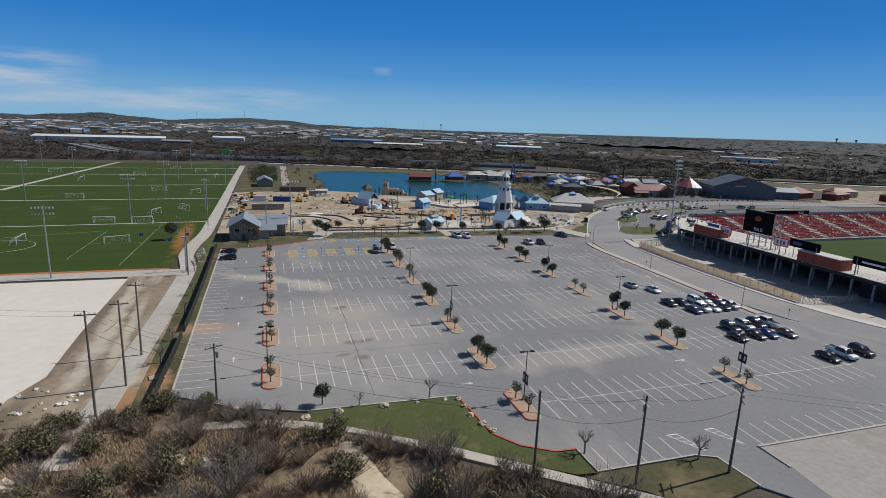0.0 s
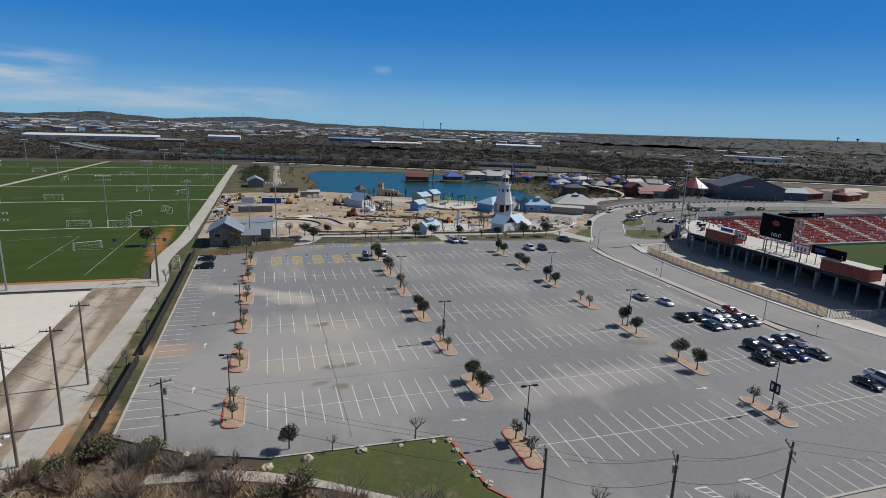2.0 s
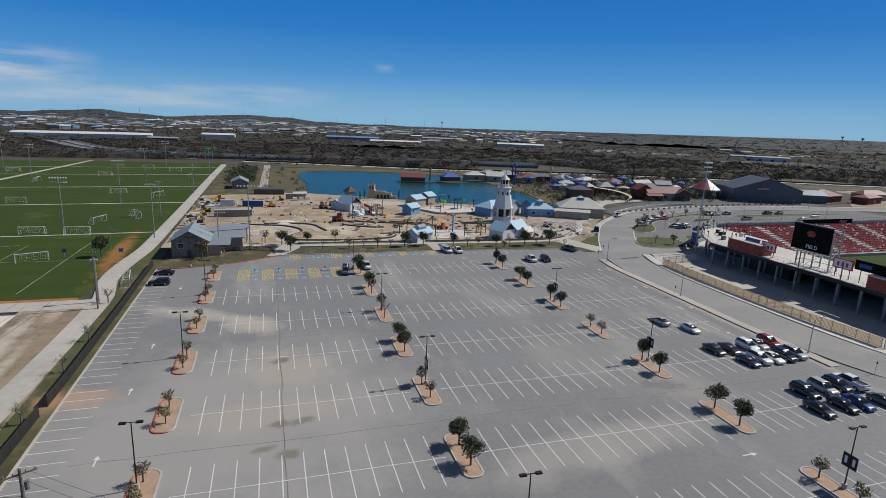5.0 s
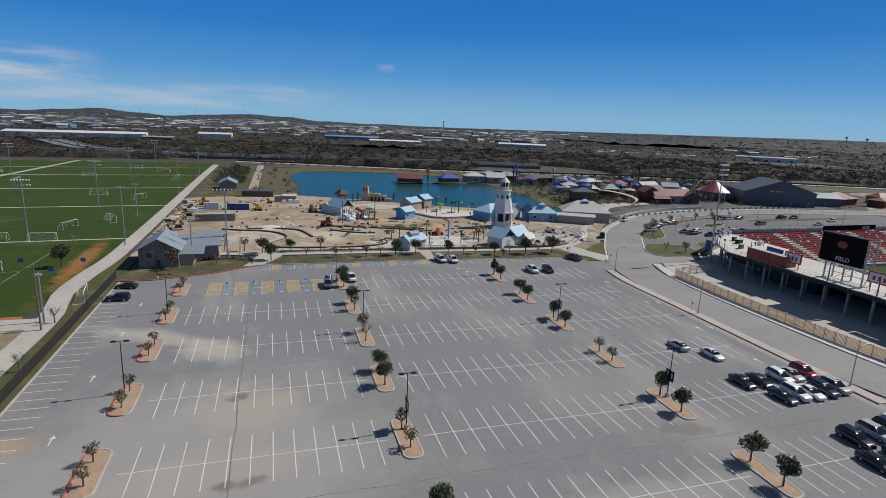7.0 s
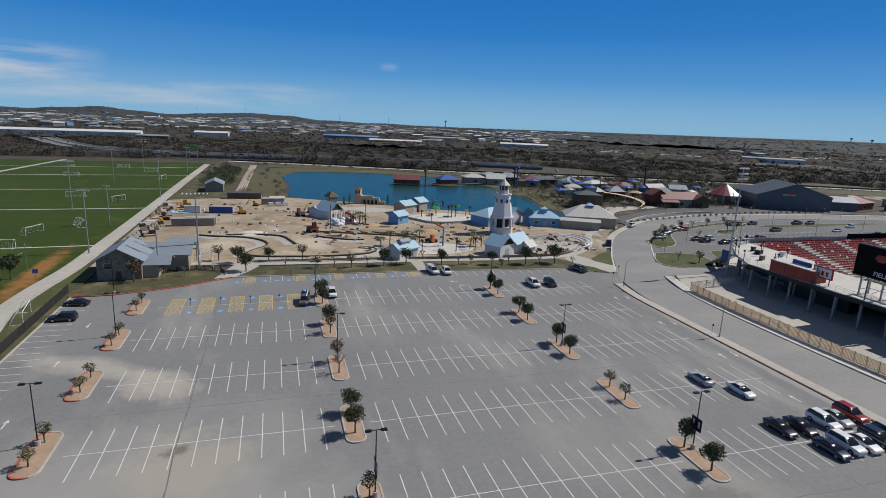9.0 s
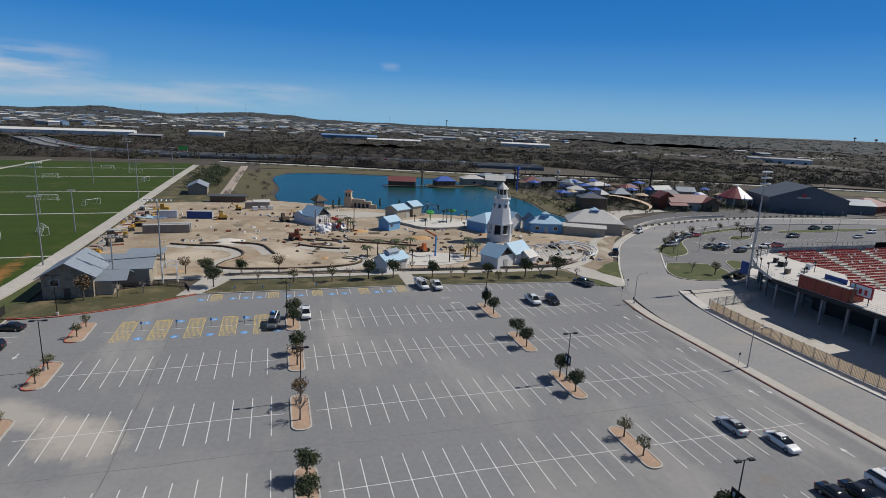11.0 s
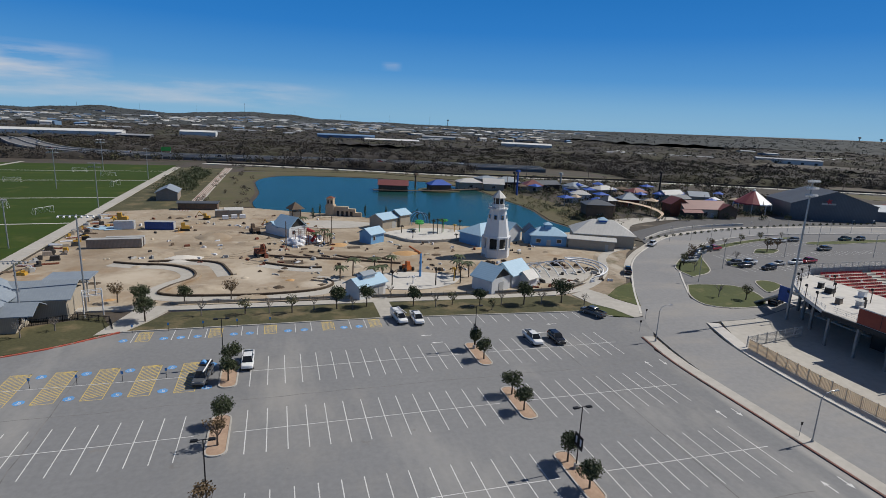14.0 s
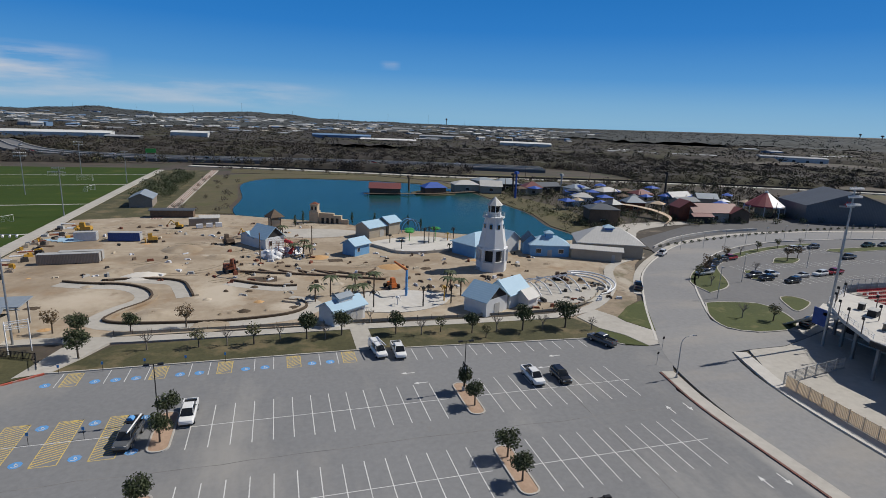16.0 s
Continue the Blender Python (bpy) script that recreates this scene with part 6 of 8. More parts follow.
sv = thing("roof_vent", 61.2, 206.9, 4.7, 34, "raised metal roof vent of the white shed", "roof vent")
part("monitor", MB().box((0, 0, -.5), (3.6, 2.2, 1.0)), "siding_white", sv)
part("vent_roof", MB().gable((0, 0, .55), (3.6, 2.2), .55, 0, .25), "roof_metal", sv)
# near-black gables: dark unclad wall and its shade in one colour
house("white_barn", 92.4, 207.4, 30, 7.2, 6.2, 3.6, 2.6, "siding_white", "roof_blue", "white gabled barn with pale blue roof sheets", roofkind="cross", gable="dark_wall", doors=[(0, 1.8, 2.4)])
house("white_barn", 99.4, 211.4, 30, 7.2, 6.2, 3.5, 2.5, "siding_white", "roof_blue", "white barn wing with pale blue roof", doors=[(1, 1.8, 2.4)])
house("white_barn", 102.6, 208.6, 30, 3.6, 3.6, 2.6, 1.4, "siding_white", "roof_white", "low white barn porch")
house("blue_shed", 71.3, 261.4, 38, 6.2, 5.0, 3.5, 1.5, "siding_blue", "roof_blue", "bright blue clapboard shed with light metal roof", windows=[("f", -1.5, 1.2, .9, 1.1)])
house("tan_shed", 79.6, 285.6, 36, 8, 6.6, 3.9, 1.6, "siding_tan", "roof_blue", "tan shed with pale metal roof", doors=[(2, 2, 2.4)])
house("tan_shed", 86.4, 289.4, 36, 5.6, 6, 4.7, 1.6, "siding_tan", "roof_blue", "tall brown-tan shed with pale metal roof")
# dark gables as on the barn, their shade included in the colour
house("white_house", 45.6, 274.2, 38, 6.8, 8.0, 3.6, 3.0, "siding_white", "roof_blue", "white gabled house with pale blue roof", roofkind="cross", gable="dark_wall", doors=[(1.2, 1.1, 2.1)], windows=[("f", -1.6, 1, 1.0, 1.3)])
house("white_house", 41.6, 277.6, 38, 4.4, 6.4, 2.9, 1.5, "siding_white", "roof_blue", "low white wing with pale blue roof")
house("maintenance_barn", -4.8, 356, 3, 8.5, 14, 3.8, 2.0, "corrugated", "roof_metal", "large grey metal barn beside the track", roofkind="cross")
house("track_shelter", 11, 327, -4, 15, 3.6, 2.9, .5, "wood_brown", "roof_dark", "long dark wooden track shelter")
house("site_cabin", 25.5, 311, 8, 6, 4, 2.8, .6, "siding_tan", "roof_white", "small tan site cabin")
house("boat_house", 104, 390.5, -12, 16, 10, 3.4, 2.3, "wood_brown", "roof_red", "brown boat house on the lake with red roof")
house("lake_hut", 131, 392, 5, 12, 8, 3.2, 2.6, "wood_brown", "tarp_blue", "wooden lake hut with a blue roof", roofkind="hip")
jt = thing("jetty", 0, 0, 0, 0, "dark wooden jetty on posts across the lake", "jetty")
part("walkway", strip([(92, 386), (106, 384), (131, 385), (158, 394)], 2.4, .5, .75), "wood_brown", jt)
for i in range(22):
    part("post", MB().tube((94 + 2.9 * i, 385.5 + max(0, i - 13) * 1.1, -1), (94 + 2.9 * i, 385.5 + max(0, i - 13) * 1.1, 1.6), .14, n=6), "wood_brown", jt)
slab("lake_islet", smooth_line([(120, 384), (130, 381), (142, 386), (141, 398), (128, 401), (119, 394), (120, 384)], 3)[:-1], "grass", .2, "small planted islet", category="islet")

# ---- construction site and water park features ----
rc = random.Random(21)


def disc(cx, cy, rx, ry, n=28, wob=.08, seed=0):
    r_ = random.Random(seed)
    ph = [r_.uniform(0, 6.28) for _ in range(3)]
    return [(cx + rx * (1 + wob * math.sin(3 * a + ph[0]) + wob * .6 * math.sin(5 * a + ph[1])) * math.cos(a), cy + ry * (1 + wob * math.sin(2 * a + ph[2])) * math.sin(a)) for a in [2 * math.pi * k / n for k in range(n)]]


slab("splash_pad", disc(74.5, 216.5, 12.5, 7.2, seed=1), "concrete_w", .16, "white concrete splash pad", category="pad")
slab("splash_pad_upper", disc(92.5, 270.5, 14.5, 12, seed=2), "concrete_w", .2, "white concrete play terrace by the lake", category="pad")
solid("pad_wall", strip(disc(92.5, 270.5, 14.7, 12.2, seed=2)[14:27], .4, 0, .9), "concrete", "low concrete wall of the terrace", "wall", "structure")
slab("slide_slab", disc(115.5, 216, 12.5, 8.5, seed=3), "concrete", .09, "grey concrete slab with white pipework", category="pad")
slab("plaza_slab", disc(60, 292, 15, 8, seed=4), "concrete", .1, "pale concrete plaza by the lake", category="pad")

# lazy river trench: excavated channel with concrete lip, cut shadow coloured into the bank
def trench(pts, label):
    line = smooth_line(pts, 1.6)
    t = thing("trench", 0, 0, 0, 0, label, "trench", "excavated channels", "structure")
    part("bed", strip(line, 3.4, 0, .05), "concrete", t, "pale channel bed")
    bank = MB()
    for off, h in ((1.75, .5),):
        strip(line, .5, 0, h, bank, off)
    # soil_dark paints the shadow line of the cut step
    part("bank", bank, "soil_dark", t, "earth bank, cut shadow in its dark colour")
    part("lip", strip(line, 1.0, 0, .42, None, 2.4), "sand", t)


trench([(0, 241), (6, 238.5), (14, 236.5), (19, 232), (20.5, 226), (16.5, 220), (14.5, 214), (19, 210.3), (30, 208.6), (40, 208.2), (51, 210), (56, 214.5), (55.5, 219.5), (51, 222.5)], "winding excavated river channel with dark earth banks")
trench([(9, 240.5), (18, 240.6), (25, 238), (27.5, 232), (29, 226.5)], "short excavated channel branch")
trench([(37, 236.5), (42, 233), (48, 230), (53, 229.5)], "curved excavated channel branch")


def mound(x, y, r, h, material, label, seed):
    mb = MB()
    n, m = 18, 6
    vs, fs = [], []
    for j in range(m + 1):
        k = j / m
        for i in range(n):
            a = 2 * math.pi * i / n
            w = r * (1 - k) * (1 + .25 * noise.noise(Vector((math.cos(a) * 1.4, math.sin(a) * 1.4, seed + k))))
            vs.append((x + w * math.cos(a), y + w * .8 * math.sin(a), h * (1 - (1 - k) ** 1.6) + .15 * noise.noise(Vector((a * 2, k * 4, seed)))))
    for j in range(m):
        for i in range(n):
            fs.append((j * n + i, j * n + (i + 1) % n, (j + 1) * n + (i + 1) % n, (j + 1) * n + i))
    solid("earth_mound", mb.add(vs, fs), material, label, "mound", "", "earth mounds", True)


for i, (x, y, r, h, m_) in enumerate(((22.5, 272, 6.0, 1.5, "sand"), (20, 252, 6.5, 1.3, "sand"), (17, 245, 5, .9, "caliche"), (60, 258, 3.2, .6, "sand_orange"), (33, 262, 4, .7, "sand"), (36, 208, 4, .5, "sand"), (10, 250, 5, .6, "sand"), (79, 245, 4, .7, "sand_orange"), (98, 225, 5, .5, "sand"), (25, 216, 5, .8, "sand"))):
    mound(x, y, r, h, m_, "heaped %s earth on the building site" % ("orange" if m_ == "sand_orange" else "tan"), i)
for k in range(46):
    q = rc.choice([(rc.uniform(0, 56), rc.uniform(208, 240)), (rc.uniform(-10, 75), rc.uniform(240, 312)), (rc.uniform(60, 128), rc.uniform(224, 250))])
    mound(q[0], q[1], rc.uniform(.6, 1.8), rc.uniform(.15, .6), rc.choice(["sand", "sand", "soil_dark", "dirt", "sand_orange"]), "small heap of loose earth on the site", 50 + k)
for x, y, w, d in ((45, 238, 7, 4.5), (64.5, 254, 4, 3)):
    slab("dug_pit", rect(x - w / 2, y - d / 2, x + w / 2, y + d / 2), "soil_dark", .06, "square of dark dug soil", category="pit")
rut = MB()
for k in range(26):
    x, y = rc.uniform(-12, 75), rc.uniform(236, 312)
    a = rc.uniform(-.5, .7)
    pts = smooth_line([(x, y), (x + 7 * math.cos(a), y + 7 * math.sin(a)), (x + 15 * math.cos(a + .25), y + 15 * math.sin(a + .25))], 2)
    strip(pts, .5, 0, .045, rut, 0)
    strip(pts, .5, 0, .045, rut, 1.8)
solid("wheel_ruts", rut, "dirt", "darker wheel ruts in the sand", "ruts", "stuff")
rows2 = MB()
for k in range(6):
    strip([(44 + 5 * k, 247 - 1.2 * k), (48 + 5 * k, 243 - 1.2 * k)], .5, 0, .4, rows2)
strip([(38, 246), (60, 239), (75, 233)], .6, 0, .5, rows2)
strip([(58, 244), (70, 238), (74, 243)], .4, 0, .4, rows2)
solid("formwork", rows2, "wood_brown", "low timber formwork rows", "formwork", "", "site materials")


def container(x, y, rz, w, material, label):
    t = thing("container", x, y, .03, rz, label, "container", "site containers")
    part("box", MB().box((0, 0, .15), (w, 2.5, 2.5)), material, t)
    part("roof", MB().box((0, 0, 2.65), (w + .1, 2.55, .1)), "light_grey", t)
    part("door", MB().box((w / 2 + .02, 0, .3), (.06, 2.2, 2.2)), "light_grey", t)
    rib = MB()
    for i in range(int(w / .6)):
        rib.box((-w / 2 + .3 + .6 * i, -1.27, .2), (.12, .06, 2.4))
    part("ribs", rib, material, t)


container(-3.2, 260.5, 3, 14, "corrugated", "long tan corrugated site container")
container(-1, 262.6, 3, 10, "corrugated", "rusty tan container behind another")
container(4.0, 286.5, -8, 9, "sign_blue", "dark blue office container")
container(-7, 288, 0, 6, "plastic_white", "white site container")
container(21.5, 309, 10, 5, "corrugated", "small tan container near the shore")


def machine(x, y, rz, colour, label, boom=True, s=1.0):
    t = thing("excavator", x, y, .05, rz, label, "construction machine", "construction machines")
    for sx in (-1, 1):
        part("track", MB().box((sx * .95 * s, 0, 0), (.5 * s, 3.0 * s, .8 * s), taper=.9), "tyre", t)
    part("chassis", MB().box((0, -.2 * s, .8 * s), (2.2 * s, 2.6 * s, .9 * s), taper=.92), colour, t)
    cabp = part("cab", MB().box((-.5 * s, .5 * s, 1.7 * s), (1.0 * s, 1.3 * s, 1.2 * s), taper=.85), colour, t)
    part("cab_window", MB().box((-.5 * s, 1.12 * s, 1.95 * s), (.8 * s, .1, .8 * s)), "window", cabp)
    if boom:
        part("boom", MB().tube((.3 * s, 1 * s, 1.6 * s), (.3 * s, 3.2 * s, 3.6 * s), .22 * s, .18 * s, 6).tube((.3 * s, 3.2 * s, 3.6 * s), (.3 * s, 4.8 * s, 1.4 * s), .17 * s, .13 * s, 6), colour, t)
        part("bucket", MB().box((.3 * s, 4.9 * s, .7 * s), (.9 * s, .7 * s, .8 * s), taper=.7), "rust", t)
    else:
        part("blade", MB().box((0, 1.9 * s, .2 * s), (2.6 * s, .3 * s, 1.0 * s)), colour, t)


for x, y, rz, c_, lab, bo, s in ((39, 286, 40, "yellow_machine", "small yellow excavator", True, .8), (34.5, 278, 20, "wood_brown", "brown wheel loader", False, 1.1), (12, 283.5, 100, "yellow_machine", "yellow loader by the container", False, 1), (16.5, 304, 80, "yellow_machine", "yellow backhoe beside covered pallets", True, .8), (37, 246, 200, "rust", "rust-red trench machine", True, 1.2), (-10.5, 300, 90, "yellow_machine", "long yellow telescopic handler", False, 1.2), (120, 226, 70, "wood_brown", "muddy brown skid loader", False, .8)):
    machine(x, y, rz, c_, lab, bo, s)
boom = thing("boom_lift", 74.9, 226, .1, 20, "blue boom with an orange lift basket over the splash pad", "boom lift")
part("mast", MB().tube((0, -7, .1), (0, -7, 6.2), .28, n=10), "paint_b", boom)
part("arm", MB().tube((0, -7, 6.2), (.3, -1, 6.8), .3, .24, 8), "orange_machine", boom)
part("body", MB().box((.3, 0, .3), (1.7, 2.6, 1.1), taper=.88).box((.3, -.4, 1.38), (1.1, 1.2, 1.2), taper=.82), "orange_machine", boom)
for sx in (-1, 1):
    for sy in (-1.2, 1.2):
        part("wheel", MB().tube((.3 + sx * 1.0, sy, .55), (.3 + sx * 1.4, sy, .55), .55, n=12), "tyre", boom)


def palm(x, y, h, lean, seed):
    r_ = random.Random(seed)
    t = thing("artificial_palm", x, y, .1, r_.uniform(0, 360), "dark artificial palm with drooping fronds", "palm", "palms on the splash pads")
    pts = [(lean * (k / 5) ** 2, 0, h * k / 5) for k in range(6)]
    part("trunk", MB().line(pts, .17, 7), "wood_brown", t)
    for k in range(9):
        a = 2 * math.pi * k / 9 + r_.uniform(-.2, .2)
        L = r_.uniform(1.9, 2.5)
        fr = MB()
        prev = None
        for i in range(6):
            q = i / 5
            c = Vector((lean + L * q * math.cos(a), L * q * math.sin(a), h + .5 * math.sin(q * 2.6) - .75 * q * q))
            wv = Vector((-math.sin(a), math.cos(a), 0)) * (.40 * math.sin(math.pi * (.12 + .85 * q)))
            cur = (c - wv - Vector((0, 0, .1)), c, c + wv - Vector((0, 0, .1)))
            if prev:
                fr.add([*prev, *cur], [(0, 1, 4, 3), (1, 2, 5, 4)])
            prev = cur
        part("frond", fr, "leaf", t)


for i, (x, y, h, l) in enumerate(((60.2, 222.5, 4.4, .2), (66, 223.4, 4.2, -.2), (70.5, 224.2, 4.3, .1), (56.6, 218.8, 3.2, .6), (64.6, 218, 3.4, -.7), (67.5, 219.5, 3.2, .8), (86.8, 219, 4.2, .9), (88.7, 221.5, 4.6, .5), (90, 217.5, 3.6, .9), (53.5, 260, 3.4, .3), (56, 262.5, 3.8, -.4), (57.8, 258.4, 3.2, .5), (50.5, 283, 4.2, .2))):
    palm(x, y, h, l, i)


def spray(x, y, h, material, label, arms=3):
    t = thing("water_feature", x, y, .15, rc.uniform(0, 360), label, "water play feature", "water play features")
    part("stem", MB().tube((0, 0, 0), (0, 0, h), .16, .12, 8), material, t)
    for k in range(arms):
        a = 2 * math.pi * k / max(arms, 1)
        part("arm", MB().line([(0, 0, h * .8), (.7 * math.cos(a), .7 * math.sin(a), h + .4), (1.3 * math.cos(a), 1.3 * math.sin(a), h * .85)], .09, 6), material, t)
    part("cap", MB().ball((0, 0, h + .1), .35, 10, 6), material, t)


for x, y, h, m_, lab in ((68.6, 213, 3.4, "dark_wall", "dark seahorse-like water spout"), (79.3, 211.5, 4.2, "dark_wall", "dark tall water spout"), (86, 212.4, 4.0, "dark_wall", "dark water spout at the pad edge"), (85, 214.5, 3.2, "yellow_machine", "yellow water spout"), (74, 213.5, 1.6, "plastic_white", "white ground sprayer"), (96.5, 271.5, 5.2, "dark_wall", "dark arched spray column"), (98.5, 272.5, 5, "dark_wall", "dark arched spray column"), (94.8, 271, 5, "dark_wall", "dark arched spray column"), (86, 265, 2.6, "dark_wall", "dark turtle spout"), (104, 275, 2.4, "yellow_machine", "yellow play spout"), (84, 274, 2.4, "dark_wall", "dark seal spout"), (107, 278, 3.4, "dark_wall", "dark bent spout"), (101, 263, 1.4, "dark_wall", "small dark spout")):
    spray(x, y, h, m_, lab)
for x, y, z in ((99.5, 274.5, 4.4), (92, 280.5, 3.0), (91, 276, 3.2)):
    t = thing("leaf_canopy", x, y, .15, rc.uniform(0, 90), "bright green leaf-shaped shade on a stem", "play feature", "play features")
    part("stem", MB().tube((0, 0, 0), (0, 0, z), .12, n=7), "green_play", t)
    part("canopy", MB().ball((0, 0, z), 1.7, 12, 5, .3, .25, 3), "green_play", t)
arch = thing("dome_frame", 94.5, 291.5, .1, 20, "dark blue arched climbing dome", "climbing frame")
for k in range(5):
    pts = [(4 * math.cos(math.pi * i / 12), -2 + k, 4.6 * math.sin(math.pi * i / 12)) for i in range(13)]
    part("rib", MB().line(pts, .1, 5), "paint_b" if k % 2 else "dark_wall", arch)

# water slide pipework on the concrete slab
for k in range(6):
    t = thing("slide_rib", 109 + 3.0 * k, 213.5 + .6 * k, .12, 0, "white curved pipe frame of the unfinished slide", "slide frame", "slide frames")
    pts = [(-.6 * i + .4 * math.sin(i * .7), 1.2 * i, 2.6 * math.sin(math.pi * min(1, i / 8)) + .1) for i in range(9)]
    part("pipe", MB().line(pts, .16, 7), "plastic_white", t)
t = thing("flume", 124, 219, .1, 0, "large white curved flume loops", "slide", "slide frames")
for k in range(3):
    pts = [((5.5 + k) * math.cos(a), (4.6 + k) * math.sin(a), .4 + 1.9 * math.sin(a * .5 + k * .3)) for a in [(-1.5 + .22 * i) for i in range(16)]]
    part("tube", MB().line(pts, .22, 7), "plastic_white", t)
# playground under wraps with scaffold
pg = thing("play_structure", 50.5, 262, .05, 10, "half-built play structure under white sheeting with red slide", "play structure")
for k in range(7):
    part("sheeting", MB().ball((rc.uniform(-5, 4), rc.uniform(-3.5, 3), .6), rc.uniform(1.3, 2.3), 9, 6, .75, .45, k), "plastic_white", pg, "crumpled white sheeting")
sc = MB()
for i in range(6):
    for j in range(3):
        sc.tube((-4 + 2 * i, -3 + 2.6 * j, 0), (-4 + 2 * i, -3 + 2.6 * j, 4.4), .06, n=5)
for z in (1.5, 3.0, 4.4):
    for j in range(3):
        sc.box((1, -3 + 2.6 * j, z), (10, .07, .07))
part("scaffold", sc, "rust", pg)
part("slide", MB().line([(1, 3, 3.6), (2.4, 1.2, 3.2), (2.6, -1, 2.2), (1.2, -2.4, 1.1)], .55, 9), "sign_red", pg, "red tube slide")
for x, y in ((44.2, 254), (58.5, 262.5)):
    t = thing("timber_post", x, y, 0, 0, "tall bare timber post", "post", "timber posts")
    part("post", MB().tube((0, 0, -.1), (0, 0, 8.5), .16, .13), "wood_brown", t)
# mission-like facade with bell tower
ms = thing("mission_folly", 67.5, 309, 0, -24, "tan stucco mission folly with bell tower and stepped wall", "folly")
ms.matrix_basis = pose(66, 310.5, 0, 0, 0, -22) @ Matrix.Diagonal((.74, .74, .8, 1))
tw = part("tower", MB().box((-5, 0, -.1), (4.6, 4.2, 5.6)).box((-5, 0, 5.5), (3.6, 3.4, 3.0)).box((-5, 0, 8.5), (4.2, 4, .35)), "stucco", ms)
for dx in (-5.9, -4.1):
    part("bell_arch", MB().box((dx, -1.72, 6.1), (.9, .1, 1.7)), "dark_wall", tw)
part("tower_roof", MB().hip((-5, 0, 8.85), (3.6, 3.4), 1.0, over=.2), "rust", tw)
part("wall", MB().box((3, 0, -.1), (12, 2.2, 4.0)).box((1, 0, 3.9), (8, 2, .9)).box((10.5, 0, -.1), (4, 2, 2.2)), "stucco", ms)
for k in range(4):
    part("arch", MB().box((-.6 + 2.5 * k, -1.12, 0), (1.4, .1, 2.6)), "dark_wall", ms)
hw = thing("wooden_tower", 48, 290, 0, 15, "rustic wooden play tower with thatched roof", "play tower")
for sx in (-1.5, 1.5):
    for sy in (-1.5, 1.5):
        part("post", MB().tube((sx, sy, -.1), (sx, sy, 6.6), .2, n=7), "wood_brown", hw)
part("platform", MB().box((0, 0, 3), (4, 4, .3)), "wood_brown", hw)
part("cabin", MB().box((0, 0, 3.3), (3.2, 3.2, 2.2)), "stucco", hw)
part("roof", MB().hip((0, 0, 6.5), (4, 4), 2.4, .2, .5), "wood_brown", hw)
for x, y, h in ((58, 308, 5), (84, 304, 4.6), (96, 300, 4.4), (76, 307.5, 4.4), (55, 304, 4), (100, 296.5, 3.6)):
    t = thing("cypress", x, y, 0, 0, "slim dark cypress by the shore", "tree", "cypresses")
    part("trunk", MB().tube((0, 0, -.1), (0, 0, 1), .12, n=6), "bark", t)
    cm = MB()
    leaf_cloud(cm, rc, (0, 0, h / 2 + .4), (.55, .55, h / 2), 260, .18)
    part("crown", cm, "leaf", t)

# piles of site material along the west path
for k in range(60):
    x = rc.uniform(-20.5, -13)
    y = rc.uniform(232, 318)
    m_ = rc.choice(["plastic_white", "rust", "corrugated", "light_grey", "dark_wall", "wood_brown", "siding_tan", "yellow_machine"])
    t = thing("material_stack", x, y, .03, rc.uniform(-30, 30), "stacked %s" % {"plastic_white": "white pipes", "rust": "rusty steel bars", "corrugated": "tan sheet metal", "light_grey": "grey blocks", "dark_wall": "black drainage parts", "wood_brown": "brown timber", "siding_tan": "tan boards", "yellow_machine": "yellow barriers"}[m_], "materials", "site materials")
    if m_ in ("plastic_white", "rust", "wood_brown"):
        for i in range(5):
            part("bar", MB().tube((-2, -.5 + .25 * i, .12), (2, -.5 + .25 * i + rc.uniform(-.1, .1), .12 + .12 * (i % 2)), .12, n=6), m_, t)
    else:
        part("bale", MB().box((0, 0, 0), (rc.uniform(1, 2.4), rc.uniform(.8, 1.6), rc.uniform(.4, 1.2)), .1, .85).box((.3, .2, .4), (.8, .7, rc.uniform(.4, .9)), .6), m_, t)
for k in range(5):
    t = thing("pipe_bundle", -16 + 1.7 * k, 290 - .8 * k, .05, 18, "bundle of long pale blue pipes", "pipes", "site materials")
    for i in range(6):
        part("pipe", MB().tube((-3.5, -.7 + .28 * i, .15), (3.5, -.7 + .28 * i, .15), .13, n=6), "roof_blue", t)
    part("bearer", MB().box((0, -.1, -.03), (.2, 1.7, .06)), "wood_brown", t)
for k in range(260):
    x, y = rc.choice([(rc.uniform(-5, 60), rc.uniform(240, 312)), (rc.uniform(38, 125), rc.uniform(224, 262)), (rc.uniform(100, 128), rc.uniform(206, 232))])
    m_ = rc.choice(["plastic_white", "plastic_white", "rust", "wood_brown", "wood_brown", "dark_wall", "light_grey", "stone"])
    t = thing("site_debris", x, y, .03, rc.uniform(0, 180), {"plastic_white": "scattered white pipe offcuts", "rust": "rusty steel offcuts", "wood_brown": "loose timber planks", "dark_wall": "black plastic buckets", "light_grey": "grey concrete blocks", "stone": "broken limestone lumps"}[m_], "debris", "site debris")
    part("piece", MB().box((0, 0, 0), (rc.uniform(.4, 2.2), rc.uniform(.2, .8), rc.uniform(.2, .8)), .2, .8), m_, t)
    part("piece", MB().box((.5, .4, 0), (rc.uniform(.3, 1.2), rc.uniform(.2, .6), rc.uniform(.15, .5)), 1.1, .8), m_, t)
